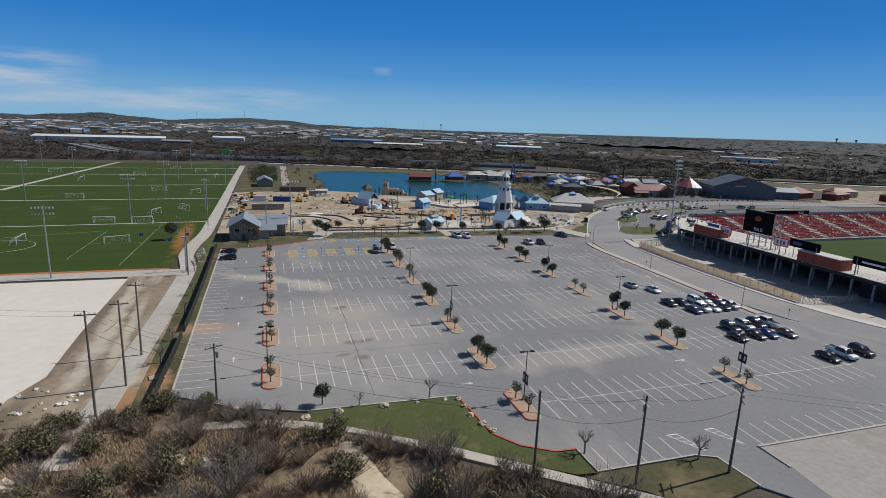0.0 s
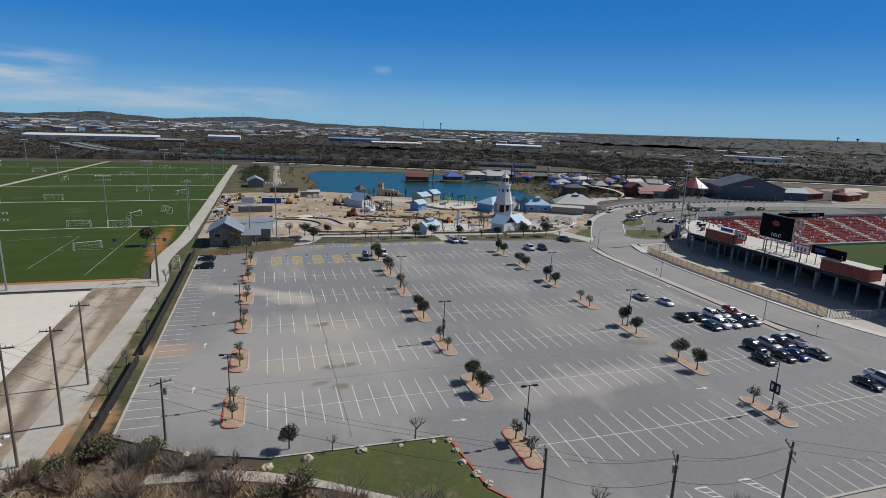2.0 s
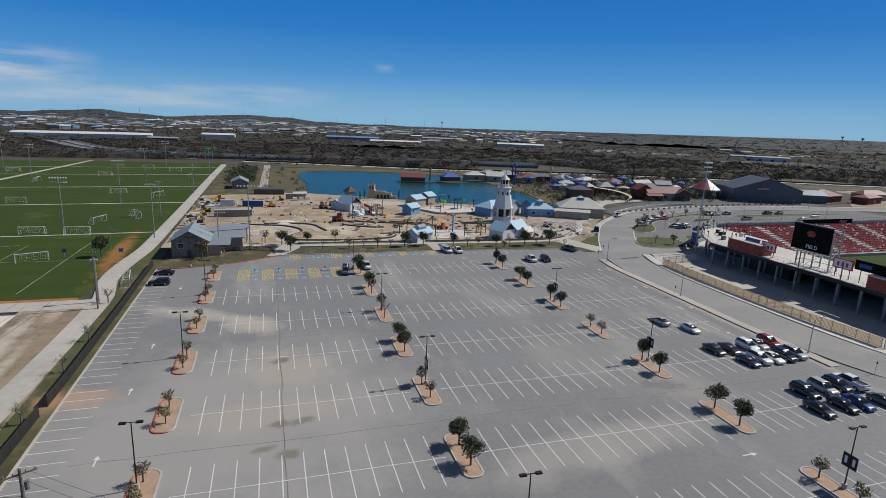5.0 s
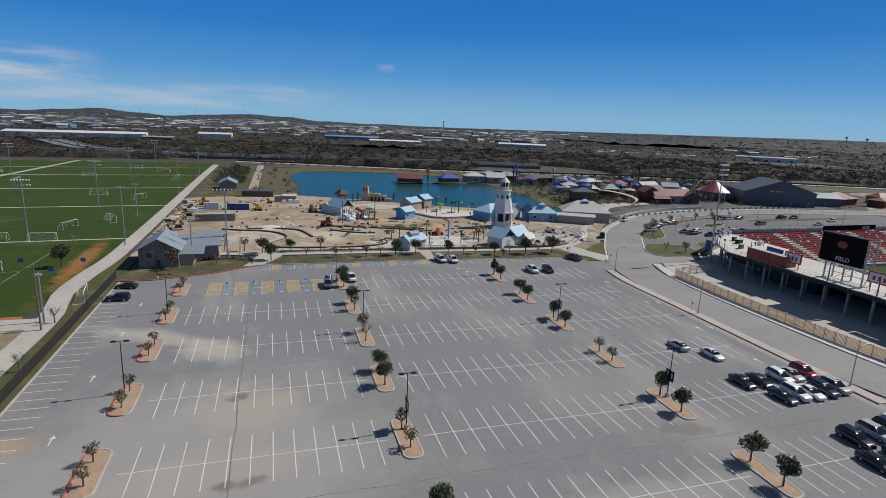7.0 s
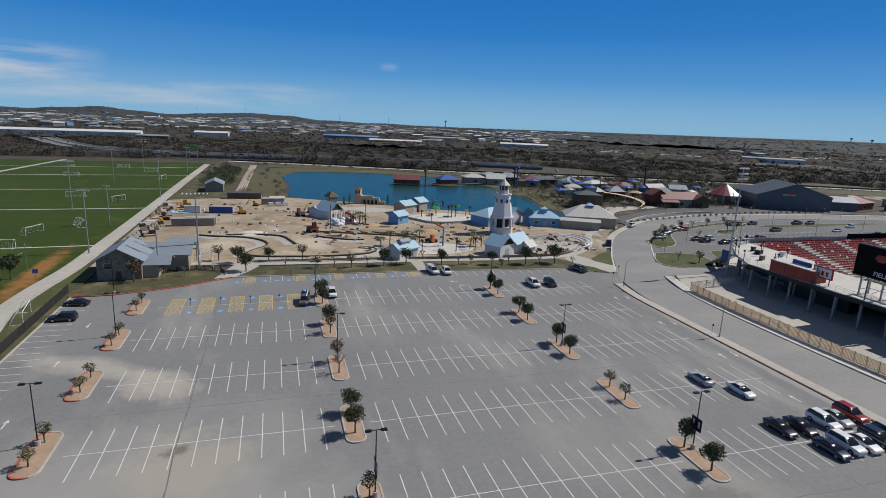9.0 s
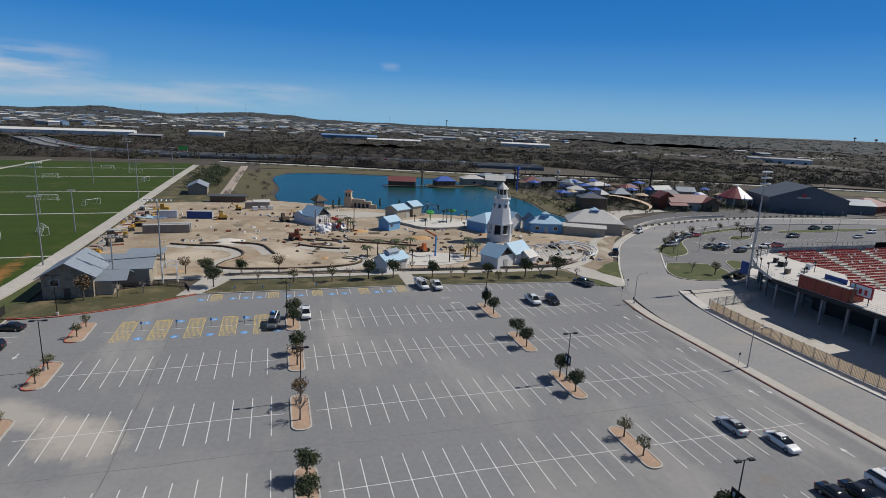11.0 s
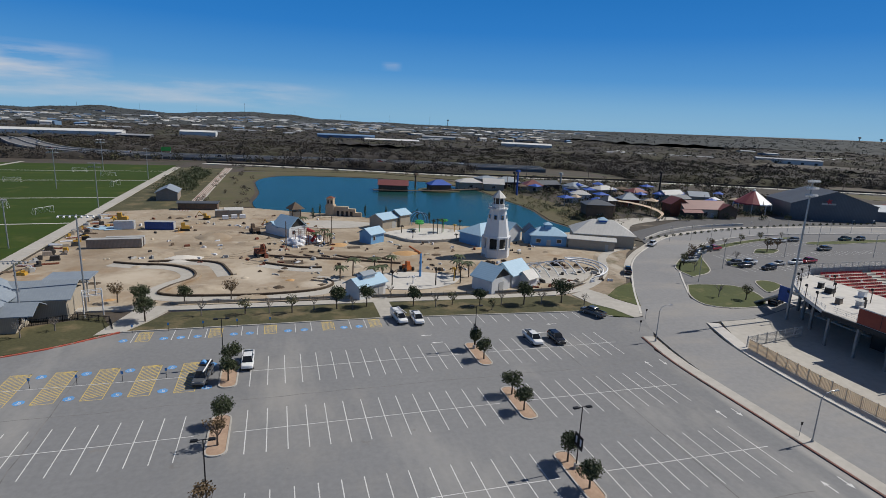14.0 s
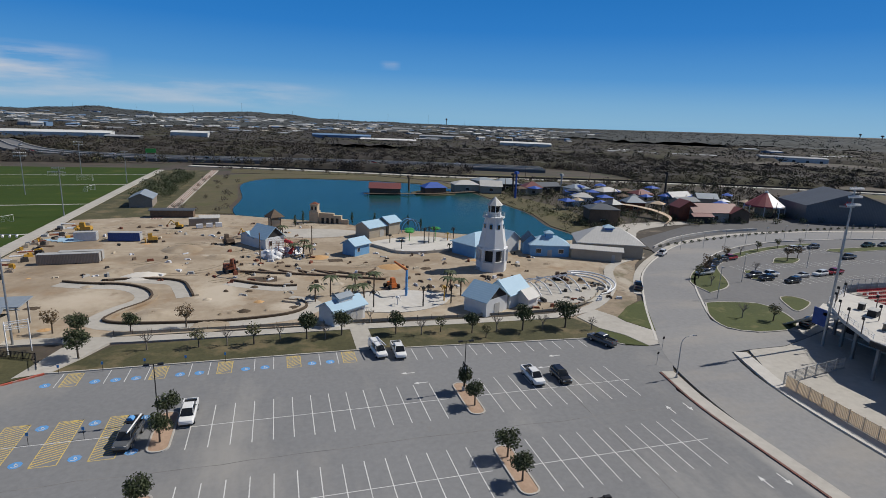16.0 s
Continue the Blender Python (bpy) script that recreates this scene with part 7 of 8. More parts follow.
for x, y in ((23, 304), (26, 305.5), (29, 306)):
    t = thing("wrapped_pallet", x, y, .03, 10, "pallet wrapped in white plastic", "pallet", "site materials")
    part("load", MB().box((0, 0, .15), (2.2, 1.6, 1.3), 0, .92), "plastic_white", t)
    part("base", MB().box((0, 0, 0), (2.2, 1.6, .15)), "wood_brown", t)
sf_ = thing("silt_fence", 0, 0, 0, 0, "low brown silt fence on stakes round the site", "fence")
sfl = smooth_line([(20, 206.2), (60, 205), (90, 203.6), (110, 204.4), (122, 211), (130, 222)], 3)
for a_, b_ in zip(sfl, sfl[1:]):
    part("stake", MB().box((a_[0], a_[1], 0), (.07, .07, .95)), "wood_brown", sf_)
    part("cloth", strip([a_, b_], .03, .05, .6), "siding_tan", sf_)

# ---- leisure park beyond the road ----
house("event_barn", 305, 299, -22, 40, 26, 8, 6.5, "roof_dark", "roof_dark", "big dark blue-grey metal event barn with star emblem", roofkind="cross")
t = thing("barn_emblem", 295.6, 286.8, 8.6, -22, "red star emblem with pale lettering bars", "sign")
part("star", MB().prism([((1.6 if k % 2 else .7) * math.cos(k * math.pi / 5), (1.6 if k % 2 else .7) * math.sin(k * math.pi / 5)) for k in range(10)], 0, .08), "sign_red", t).matrix_basis = pose(0, -.6, 1, 90, 0, 0)
part("bar", MB().box((0, -.6, -.5), (6.5, .08, .8)), "light_grey", t)
house("barn_annex", 334, 290, -22, 18, 14, 5, 2.4, "roof_dark", "roof_metal", "grey metal annex of the event barn")
house("entry_hall", 236, 303, -8, 22, 10, 4.5, 3.2, "siding_tan", "roof_red", "park entrance hall with red metal roof and white porch", windows=[("f", -7, 1, 2, 1.8), ("f", 0, 1, 2, 1.8), ("f", 7, 1, 2, 1.8)], doors=[(3.5, 1.8, 2.3)])
house("entry_hall", 225, 307, -8, 9, 8, 6, 2.8, "rust", "roof_red", "red gabled ticket house", roofkind="cross")
house("entry_porch", 246, 298.5, -8, 9, 7, 4.4, 2.4, "wood_brown", "roof_red", "white columned porch with red roof", roofkind="cross")
house("entry_porch", 227, 298, -8, 9, 4, 3.2, .9, "dark_wall", "roof_red", "low porch with red roof")
cr = thing("carousel_tent", 277, 313, 0, 0, "round carousel with red and white striped conical roof", "carousel")
for k in range(16):
    a0, a1 = 2 * math.pi * k / 16, 2 * math.pi * (k + 1) / 16
    part("roof_panel", MB().add([(8.7 * math.cos(a0), 8.7 * math.sin(a0), 5.2), (8.7 * math.cos(a1), 8.7 * math.sin(a1), 5.2), (1 * math.cos(a1), 1 * math.sin(a1), 11), (1 * math.cos(a0), 1 * math.sin(a0), 11), (8.7 * math.cos(a0), 8.7 * math.sin(a0), 4.6), (8.7 * math.cos(a1), 8.7 * math.sin(a1), 4.6)], [(0, 1, 2, 3), (4, 5, 1, 0)]), "carousel_red" if k not in (11, 12, 13, 4, 5) else "plastic_white", cr)
    if k % 2 == 0:
        part("column", MB().tube((8.8 * math.cos(a0), 8.8 * math.sin(a0), 0), (8.8 * math.cos(a0), 8.8 * math.sin(a0), 5), .2, n=7), "siding_white", cr)
part("finial", MB().ball((0, 0, 11.4), .7, 10, 6), "plastic_white", cr)
part("core", MB().tube((0, 0, 0), (0, 0, 5), 4, n=16), "stucco", cr)
rp = random.Random(9)
for k, (x, y, w, d, h, rf, wl_) in enumerate(((152, 400, 14, 10, 4, "roof_white", "siding_tan"), (166, 396, 12, 10, 4, "roof_white", "siding_tan"), (178, 404, 14, 9, 4, "roof_metal", "dark_wall"), (188, 388, 10, 9, 4, "roof_red", "siding_tan"), (200, 396, 16, 9, 4, "roof_dark", "dark_wall"), (214, 384, 12, 9, 4, "roof_metal", "siding_white"), (178, 300, 12, 9, 6.5, "roof_dark", "wood_brown"), (186, 304, 5, 5, 7.5, "roof_dark", "wood_brown"), (226, 372, 14, 9, 4, "roof_white", "siding_tan"), (240, 360, 10, 8, 4, "roof_red", "siding_tan"), (254, 348, 14, 9, 4, "roof_dark", "siding_blue"), (216, 332, 9, 7, 4, "roof_metal", "rust"), (244, 330, 12, 8, 5, "roof_dark", "siding_tan"), (262, 336, 10, 8, 5.5, "roof_metal", "siding_tan"), (196, 346, 9, 7, 4.5, "roof_white", "siding_white"), (170, 420, 12, 8, 4, "roof_metal", "siding_tan"), (350, 290, 24, 10, 4, "roof_red", "rust"), (376, 282, 20, 9, 4, "roof_red", "rust"), (398, 296, 22, 9, 4, "roof_red", "siding_tan"), (420, 270, 22, 10, 4, "roof_red", "rust"), (365, 305, 14, 8, 4, "roof_red", "wood_brown"), (450, 280, 20, 10, 4, "roof_red", "rust"))):
    house("park_building", x, y, rp.uniform(-25, 20), w, d, h, rp.uniform(1.6, 3), wl_, rf, "park building with %s roof" % {"roof_white": "an off-white", "roof_metal": "a grey metal", "roof_red": "a dark red", "roof_dark": "a slate-dark"}[rf], roofkind=rp.choice(["hip", "gable"]), group="park buildings", windows=[("f", 0, 1, 2, 1.5)])
for k in range(34):
    x, y = rp.uniform(175, 290), rp.uniform(318, 400)
    if y > 470 - .55 * x + 60:
        y -= 60
    col = rp.choice(["tarp_blue", "tarp_blue", "tarp_blue", "plastic_white", "stucco", "wood_brown", "roof_dark", "roof_dark"])
    t = thing("shade_sail", x, y, 0, rp.uniform(0, 90), "%s shade sail on posts" % {"tarp_blue": "deep blue", "paint_b": "blue", "plastic_white": "white", "stucco": "tan", "wood_brown": "brown thatch", "roof_dark": "dark grey"}[col], "shade sail", "shade sails")
    w, hh = rp.uniform(4, 7), rp.uniform(3.4, 5)
    for sx in (-1, 1):
        for sy in (-1, 1):
            part("post", MB().tube((sx * w / 2, sy * w / 2, -.1), (sx * w / 2, sy * w / 2, hh), .1, n=6), "light_grey", t)
    part("sail", MB().hip((0, 0, hh), (w, w), 1.3, 0, .3, thick=.08), col, t)
ct = thing("roller_track", 196, 312, 0, -10, "curved tan coaster walkway on timber trestles", "ride")
pts = smooth_line([(-14, 6, 4.6), (-4, 10, 5), (8, 8, 4.6), (16, 0, 3.6), (18, -10, 2.2), (12, -18, 1)], 3)
part("deck", MB().add([(x + dx, y + dy, z) for x, y, z in pts for dx, dy in ((-1.5, -1.5), (1.5, 1.5))], [(2 * i, 2 * i + 1, 2 * i + 3, 2 * i + 2) for i in range(len(pts) - 1)]), "stucco", ct)
for x, y, z in pts[::2]:
    part("trestle", MB().tube((x - 1, y - 1, 0), (x - 1, y - 1, z), .15, n=6).tube((x + 1, y + 1, 0), (x + 1, y + 1, z), .15, n=6), "wood_brown", ct)
for x, y, h, m_ in ((214, 402, 9, "light_grey"), (171, 372, 13, "tarp_blue"), (262, 368, 14, "dark_wall"), (178, 392, 10, "dark_wall"), (120, 404, 7, "wood_brown")):
    t = thing("ride_tower", x, y, 0, 0, "slim ride tower in the leisure park", "ride", "ride towers")
    part("mast", MB().tube((0, 0, -.1), (0, 0, h), .6, .45, 8), m_, t)
    part("head", MB().box((0, 0, h), (2, 2, 1.2), .4, .8), m_, t)
slab("park_walk", smooth_line([(166, 262), (176, 272), (186, 284), (204, 292), (222, 296), (222, 300), (200, 300), (180, 294), (170, 280), (160, 268), (166, 262)], 4)[:-1], "concrete", .05, "tan winding park walkway", category="footpath")
solid("forecourt_wall", strip(smooth_line([(172, 256), (190, 268), (215, 277), (240, 280)], 4), .4, -.2, .9), "concrete_w", "low white wall of the forecourt", "wall", "structure")
for k in range(34):
    q = k / 33
    x, y = 176 + 140 * q, 258 + 20 * math.sin(min(q * 1.9, 1.57))
    plant_h = .8
    t = thing("shrub", x, y, 0, 0, "clipped dark roadside shrub", "shrub", "roadside shrubs")
    sm = MB()
    leaf_cloud(sm, rp, (0, 0, .5), (.9, .7, .5), 60, .2)
    part("foliage", sm, "leaf", t)
for k in range(12):
    t = thing("flag_lamp", 180 + 11 * k, 252.6 + min(10, 1.9 * k) - max(0, k - 6) * .6, 0, 0, "slim grey lamp post beside the road", "street lamp", "road lamps of the park")
    part("pole", MB().tube((0, 0, 0), (0, 0, 5.5), .07, n=6), "galv", t)
    part("lamp_head", MB().box((.3, 0, 5.4), (.9, .3, .15)), "galv", t)
for x, y in ((152.5, 205), (170.5, 216), (205, 226), (240, 222), (236, 240), (280, 232)):
    light = thing("parking_lamp", x, y, 0, 0, "slim grey lamp of the overflow car park", "street lamp", "lamps of the east car park")
    part("pole", MB().tube((0, 0, 0), (0, 0, 8), .09, .06), "galv", light)
    part("lamp_head", MB().box((.3, 0, 7.9), (.9, .35, .15)), "galv", light)
el = MB()
for r in range(3):
    for i in range(26):
        el.box((176 + 2.8 * i + r * 5, 214 + 15 * r, .01), (.12, 5.2, .006))
solid("stall_lines", el, "paint", "faint stall lines of the overflow car park", "marking", "structure")

# ---- the far country: woods, works, highway ----
def clumps(places, size, count, material, name, label, seed, flat=.8):
    """Many small trees as bunches of tilted twig faces, in one mesh."""
    rg_ = np.random.default_rng(seed)
    P = np.array(places, float)
    n = len(P)
    h = size * rg_.uniform(.6, 1.35, n)
    d = rg_.normal(size=(n, count, 3))
    d /= np.linalg.norm(d, axis=2, keepdims=True)
    rad = rg_.uniform(.35, 1.0, (n, count, 1))
    c = P[:, None, :] + d * rad * h[:, None, None] * np.array([.55, .55, flat * .5]) + np.array([0, 0, .5]) * h[:, None, None] * flat
    u = rg_.normal(size=(n, count, 3))
    u /= np.linalg.norm(u, axis=2, keepdims=True)
    w = np.cross(u, rg_.normal(size=(n, count, 3)))
    w /= np.linalg.norm(w, axis=2, keepdims=True)
    s = (h[:, None, None] * rg_.uniform(.10, .26, (n, count, 1))) * math.sqrt(30 / max(count, 30)) * .85
    v = np.stack([c + u * s, c + w * s * .7, c - u * s * .8], 2).reshape(-1, 3)
    f = np.arange(len(v)).reshape(-1, 3)
    me = bpy.data.meshes.new(name)
    me.from_pydata(v.tolist(), [], f.tolist())
    me.materials.append(M[material])
    return tagged(new(name, me), label, "woods", "", "stuff")


rw = np.random.default_rng(3)


def scatter(n, az0, az1, d0, d1, keep=None):
    out = []
    while len(out) < n:
        az, d = rw.uniform(az0, az1), math.sqrt(rw.uniform(d0 * d0, d1 * d1))
        x, y = d * math.sin(az), d * math.cos(az)
        if keep and not keep(x, y):
            continue
        out.append((x, y, ground_z(x, y)))
    return out


HWY = smooth_line([(-620, 1500), (-420, 1080), (-300, 885), (-213, 752), (-170, 672), (-131, 618), (-75, 585), (-20, 572), (60, 566), (150, 552), (260, 520)], 20)
HWY2 = [Vector(p) for p in HWY]
LEVEE = smooth_line([(-10, 530), (53, 512), (162, 472), (240, 456), (321, 438), (453, 388), (700, 300), (1000, 190)], 20)
LEV2 = [Vector(p) for p in LEVEE]


def off_roads(x, y):
    p = Vector((x, y))
    if min((p - q).length for q in HWY2) < 24 or min((p - q).length for q in LEV2) < 15:
        return False
    if noise.noise(Vector((x * .006, y * .006, 3))) > .26:
        return False
    # behind the levee and the fields
    if x < -28:
        return y > 545 or x < -330
    edge = np.interp(x, [p_[0] for p_ in LEVEE], [p_[1] for p_ in LEVEE])
    return y > edge + 16


near_woods = scatter(9500, -.75, 1.35, 380, 800, off_roads)
clumps([p for i, p in enumerate(near_woods) if i % 9], 7.0, 70, "wood_far", "woods", "brown leafless winter woods", 5)
clumps([p for i, p in enumerate(near_woods) if i % 9 == 0], 5.0, 30, "leaf_olive", "woods", "olive-green scrub among bare woods", 6)
mid_woods = scatter(14000, -.75, 1.3, 800, 1500, lambda x, y: noise.noise(Vector((x * .004, y * .004, 7))) < .30)
clumps([p for i, p in enumerate(mid_woods) if i % 5], 8, 18, "wood_far", "woods", "brown winter woods in the valley", 7)
clumps([p for i, p in enumerate(mid_woods) if i % 5 == 0], 8.5, 18, "wood_horizon", "woods", "dark evergreen woods in the valley", 8)


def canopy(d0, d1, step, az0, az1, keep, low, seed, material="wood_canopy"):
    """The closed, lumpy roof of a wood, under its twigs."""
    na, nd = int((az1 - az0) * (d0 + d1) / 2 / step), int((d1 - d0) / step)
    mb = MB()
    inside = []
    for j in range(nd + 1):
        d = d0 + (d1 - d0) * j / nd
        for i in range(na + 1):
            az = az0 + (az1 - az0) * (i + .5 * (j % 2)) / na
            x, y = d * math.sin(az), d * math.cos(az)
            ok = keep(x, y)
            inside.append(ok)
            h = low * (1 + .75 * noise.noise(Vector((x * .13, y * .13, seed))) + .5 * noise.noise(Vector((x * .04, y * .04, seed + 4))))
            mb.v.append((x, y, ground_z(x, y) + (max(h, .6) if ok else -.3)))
    # the rim comes down to the ground
    for j in range(nd + 1):
        for i in range(na + 1):
            k = j * (na + 1) + i
            near = [(j + b) * (na + 1) + i + a for a in (-1, 0, 1) for b in (-1, 0, 1) if 0 <= j + b <= nd and 0 <= i + a <= na]
            if inside[k] and not all(inside[c] for c in near):
                x, y, _ = mb.v[k]
                mb.v[k] = (x, y, ground_z(x, y) + .1)
    for j in range(nd):
        for i in range(na):
            k = j * (na + 1) + i
            q = (k, k + 1, k + na + 2, k + na + 1)
            if all(inside[c] for c in q):
                mb.f.append(q[::-1])
    return solid("woods_canopy", mb, material, "closed canopy of the winter woods", "woods", "stuff", smooth=True)


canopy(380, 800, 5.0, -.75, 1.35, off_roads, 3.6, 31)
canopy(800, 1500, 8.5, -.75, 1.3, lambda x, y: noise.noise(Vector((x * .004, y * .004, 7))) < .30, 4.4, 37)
canopy(1500, 4200, 32.0, -.78, 1.25, lambda x, y: noise.noise(Vector((x * .0022, y * .0022, 9))) < .42, 6.0, 43, "wood_horizon")
far_woods = scatter(19000, -.78, 1.25, 1500, 4400, lambda x, y: noise.noise(Vector((x * .0022, y * .0022, 9))) < .42)
clumps(far_woods, 14, 12, "wood_horizon", "woods", "dark woods towards the horizon", 9, .6)
scrub = [(x, y, -.02) for x, y in [(rw.uniform(6, 30), rw.uniform(335, 475)) for _ in range(26)]] + [(x, y, -.05) for x, y in [(rw.uniform(10, 460), 0) for _ in range(110)] for y in [float(np.interp(x, [p_[0] for p_ in LEVEE], [p_[1] for p_ in LEVEE])) - rw.uniform(8, 16)]]
clumps(scrub, 2.8, 90, "wood_far", "scrub", "low bare scrub on the lake banks", 10)
clumps([(rw.uniform(-14, 2), rw.uniform(372, 470), 0) for _ in range(80)], 5.5, 160, "leaf", "grove", "dark evergreen grove beside the track", 11)
clumps([(rw.uniform(165, 300), rw.uniform(290, 420), 0) for _ in range(420)], 3.0, 90, "leaf_olive", "park_planting", "olive planting among the park buildings", 12)
clumps([(rw.uniform(165, 300), rw.uniform(290, 420), 0) for _ in range(300)], 3.4, 90, "leaf", "park_planting", "dark planting among the park buildings", 13)
clumps([(157 + rw.uniform(-2, 14), rw.uniform(276, 380), 0) for _ in range(60)], 1.8, 40, "leaf_olive", "park_planting", "shore planting in olive green", 14)

solid("highway", strip(HWY, 26, -.6, 2.0), "far_asphalt", "grey dual carriageway in the valley", "highway", "structure")
solid("highway_barrier", strip(HWY, .8, 1.8, 3.0), "concrete", "concrete median barrier of the highway", "barrier", "structure")
solid("highway_edge", strip(HWY, .8, 1.8, 2.9, strip(HWY, .8, 1.8, 2.9, None, 13), -13), "concrete", "concrete parapet of the highway", "barrier", "structure")
solid("levee_road", strip(LEVEE, 7, -.6, .25), "concrete", "pale levee road behind the park", "road", "structure")
solid("levee_rail", strip(LEVEE, .5, .1, 1.3, None, 5), "dark_wall", "dark guard rail of the levee road", "rail", "structure")
solid("park_railway", strip(smooth_line([(6, 322), (7.5, 345), (8.5, 420), (9.5, 500)], 10), 4.6, -.3, .06), "concrete", "pale ballast of the park railway", "railway", "structure")
rl2 = MB()
for off in (-1.3, -.4, .7, 1.6):
    strip(smooth_line([(6, 322), (7.5, 345), (8.5, 420), (9.5, 500)], 10), .14, 0, .22, rl2, off)
solid("rails", rl2, "rust", "rusty rails of the park railway", "rails", "structure")
for i, q in enumerate(range(3, len(HWY) - 3, 3)):
    p, d = HWY2[q], (HWY2[q + 1] - HWY2[q]).normalized()
    for side, nm in ((6, 0), (-6, 1)):
        if (i + nm) % 2:
            continue
        k = Vector((-d.y, d.x)) * side
        kind = ("sedan", "suv", "pickup")[i % 3]
        v_ = vehicle(kind, ("white", "black", "silver", "red")[i % 4], "highway_car", "small distant %s car on the highway" % ("white", "black", "silver", "red")[i % 4])
        v_.matrix_basis = pose(p.x + k.x, p.y + k.y, 2.0, 0, 0, math.degrees(math.atan2(d.y, d.x)) - 90 + (180 if side > 0 else 0))
sg = thing("road_gantry", -40, 560, 0, 10, "green motorway sign on a grey gantry", "sign")
for sx in (-3, 3):
    part("post", MB().tube((sx, 0, 0), (sx, 0, 9), .3), "galv", sg)
part("sign_plate", MB().box((0, -.3, 6.5), (7, .2, 3)), "green_play", sg)

# works and warehouses of the town
M["works_white"] = mat("works_white", (.62, .62, .60), (.5, .5, .49), .1, .01, .8)
M["works_tan"] = mat("works_tan", (.46, .42, .36), (.36, .33, .28), .1, .01, .8)
M["works_dark"] = mat("works_dark", (.06, .062, .066), (.04, .041, .044), .1, .01, .8)
M["works_roof"] = mat("works_roof", (.30, .31, .32), (.22, .23, .24), .05, .01, .6)
M["works_blue"] = mat("works_blue", (.14, .24, .38), (.10, .18, .30), .1, .01, .7)


def works(x, y, w, d, h, wall, roof, label, rz=0.0):
    t = thing("warehouse", x, y, ground_z(x, y), rz, label, "warehouse", "town buildings")
    part("wall", MB().box((0, 0, -1), (w, d, h + 1)), wall, t)
    part("roof", MB().gable((0, 0, h + .1), (w, d), h * .14 + .4, 0, .4, .3), roof, t)
    n = int(min(8, max(1, w // 14)))
    for i in range(n):
        part("loading_door", MB().box((-w / 2 + w * (i + .5) / n, -d / 2 - .1, 0), (3.6, .25, h * .5)), "works_dark", t)


works(-212, 850, 150, 50, 9, "works_white", "works_white", "very long white warehouse beyond the highway", 8)
works(-120, 835, 36, 22, 6, "works_dark", "works_roof", "low dark shed beyond the highway")
works(-58, 905, 44, 26, 10, "works_white", "works_white", "white box-shaped warehouse")
works(215, 960, 84, 46, 6, "works_dark", "works_white", "wide works shed with a white roof", -12)
works(150, 1010, 90, 40, 9, "works_blue", "works_blue", "long blue works building", -10)
works(402, 868, 74, 30, 9, "works_white", "works_white", "white warehouse at the wood's edge", -22)
works(520, 775, 64, 26, 4.5, "works_dark", "works_roof", "long low depot with grey roof", -28)
works(590, 735, 56, 22, 4.5, "works_dark", "works_roof", "long low depot with dark walls", -30)
works(330, 1100, 60, 30, 9, "works_tan", "works_roof", "tan works building", -15)
works(720, 700, 80, 30, 6, "works_white", "works_roof", "pale low sheds", -35)
rwk = random.Random(17)
for k in range(230):
    az, d = rwk.uniform(-.72, 1.2), math.sqrt(rwk.uniform(850 ** 2, 2900 ** 2))
    x, y = d * math.sin(az), d * math.cos(az)
    if (x < -150 and y < 1000) or (az > .55 and d > 1350):
        continue
    s = .7 + d / 2600
    wl2 = rwk.choice(["works_white", "works_white", "works_tan", "works_dark", "works_blue", "works_tan"])
    rf = rwk.choice(["works_white", "works_roof", "works_roof", "works_dark"])
    works(x, y, rwk.uniform(9, 38) * s, rwk.uniform(9, 26) * s, rwk.uniform(3.5, 6.5) * s, wl2, rf, "%s works building in the far town" % {"works_white": "white", "works_tan": "tan", "works_dark": "dark grey", "works_blue": "blue"}[wl2], rwk.uniform(-40, 20))
town = {m_: MB() for m_ in ("works_white", "works_tan", "works_roof", "works_blue")}
for k in range(1000):
    az, d = rwk.uniform(-.74, .5), math.sqrt(rwk.uniform(1150 ** 2, 2700 ** 2))
    x, y = d * math.sin(az), d * math.cos(az)
    if noise.noise(Vector((x * .0025, y * .0025, 14))) < -.08:
        continue
    m_ = rwk.choice(["works_white", "works_tan", "works_roof", "works_roof", "works_roof", "works_blue"])
    w, d_, h, a = rwk.uniform(7, 20) * (1 + d / 5000), rwk.uniform(7, 16), rwk.uniform(3, 6) + d / 900, rwk.uniform(-.6, .5)
    town[m_].box((x, y, ground_z(x, y) - 1), (w, d_, h + 1), a).gable((x, y, ground_z(x, y) + h), (w, d_), 1.6, a, .4, .3)
for m_, mb in town.items():
    solid("town_houses", mb, m_, "crowded low houses of the far town", "town", "stuff")
for x, y, h in ((1240, 4080, 44), (3030, 2260, 22), (3270, 2560, 26)):
    z = ground_z(x, y)
    t = thing("water_tower", x, y, z, 0, "distant water tower on the horizon", "water tower", "water towers")
    part("stem", MB().tube((0, 0, -2), (0, 0, h), 2.4, 2, 8), "works_dark", t)
    part("tank", MB().ball((0, 0, h + 3), 8, 12, 7, .6), "works_dark", t)
for k in range(9):
    x, y = -900 + 260 * k, 3300 + 90 * (k % 3)
    t = thing("radio_mast", x, y, ground_z(x, y), 0, "thin distant radio mast", "mast", "radio masts")
    part("mast", MB().tube((0, 0, -2), (0, 0, 38 + 9 * (k % 4)), .6, .35, 5), "works_dark", t)
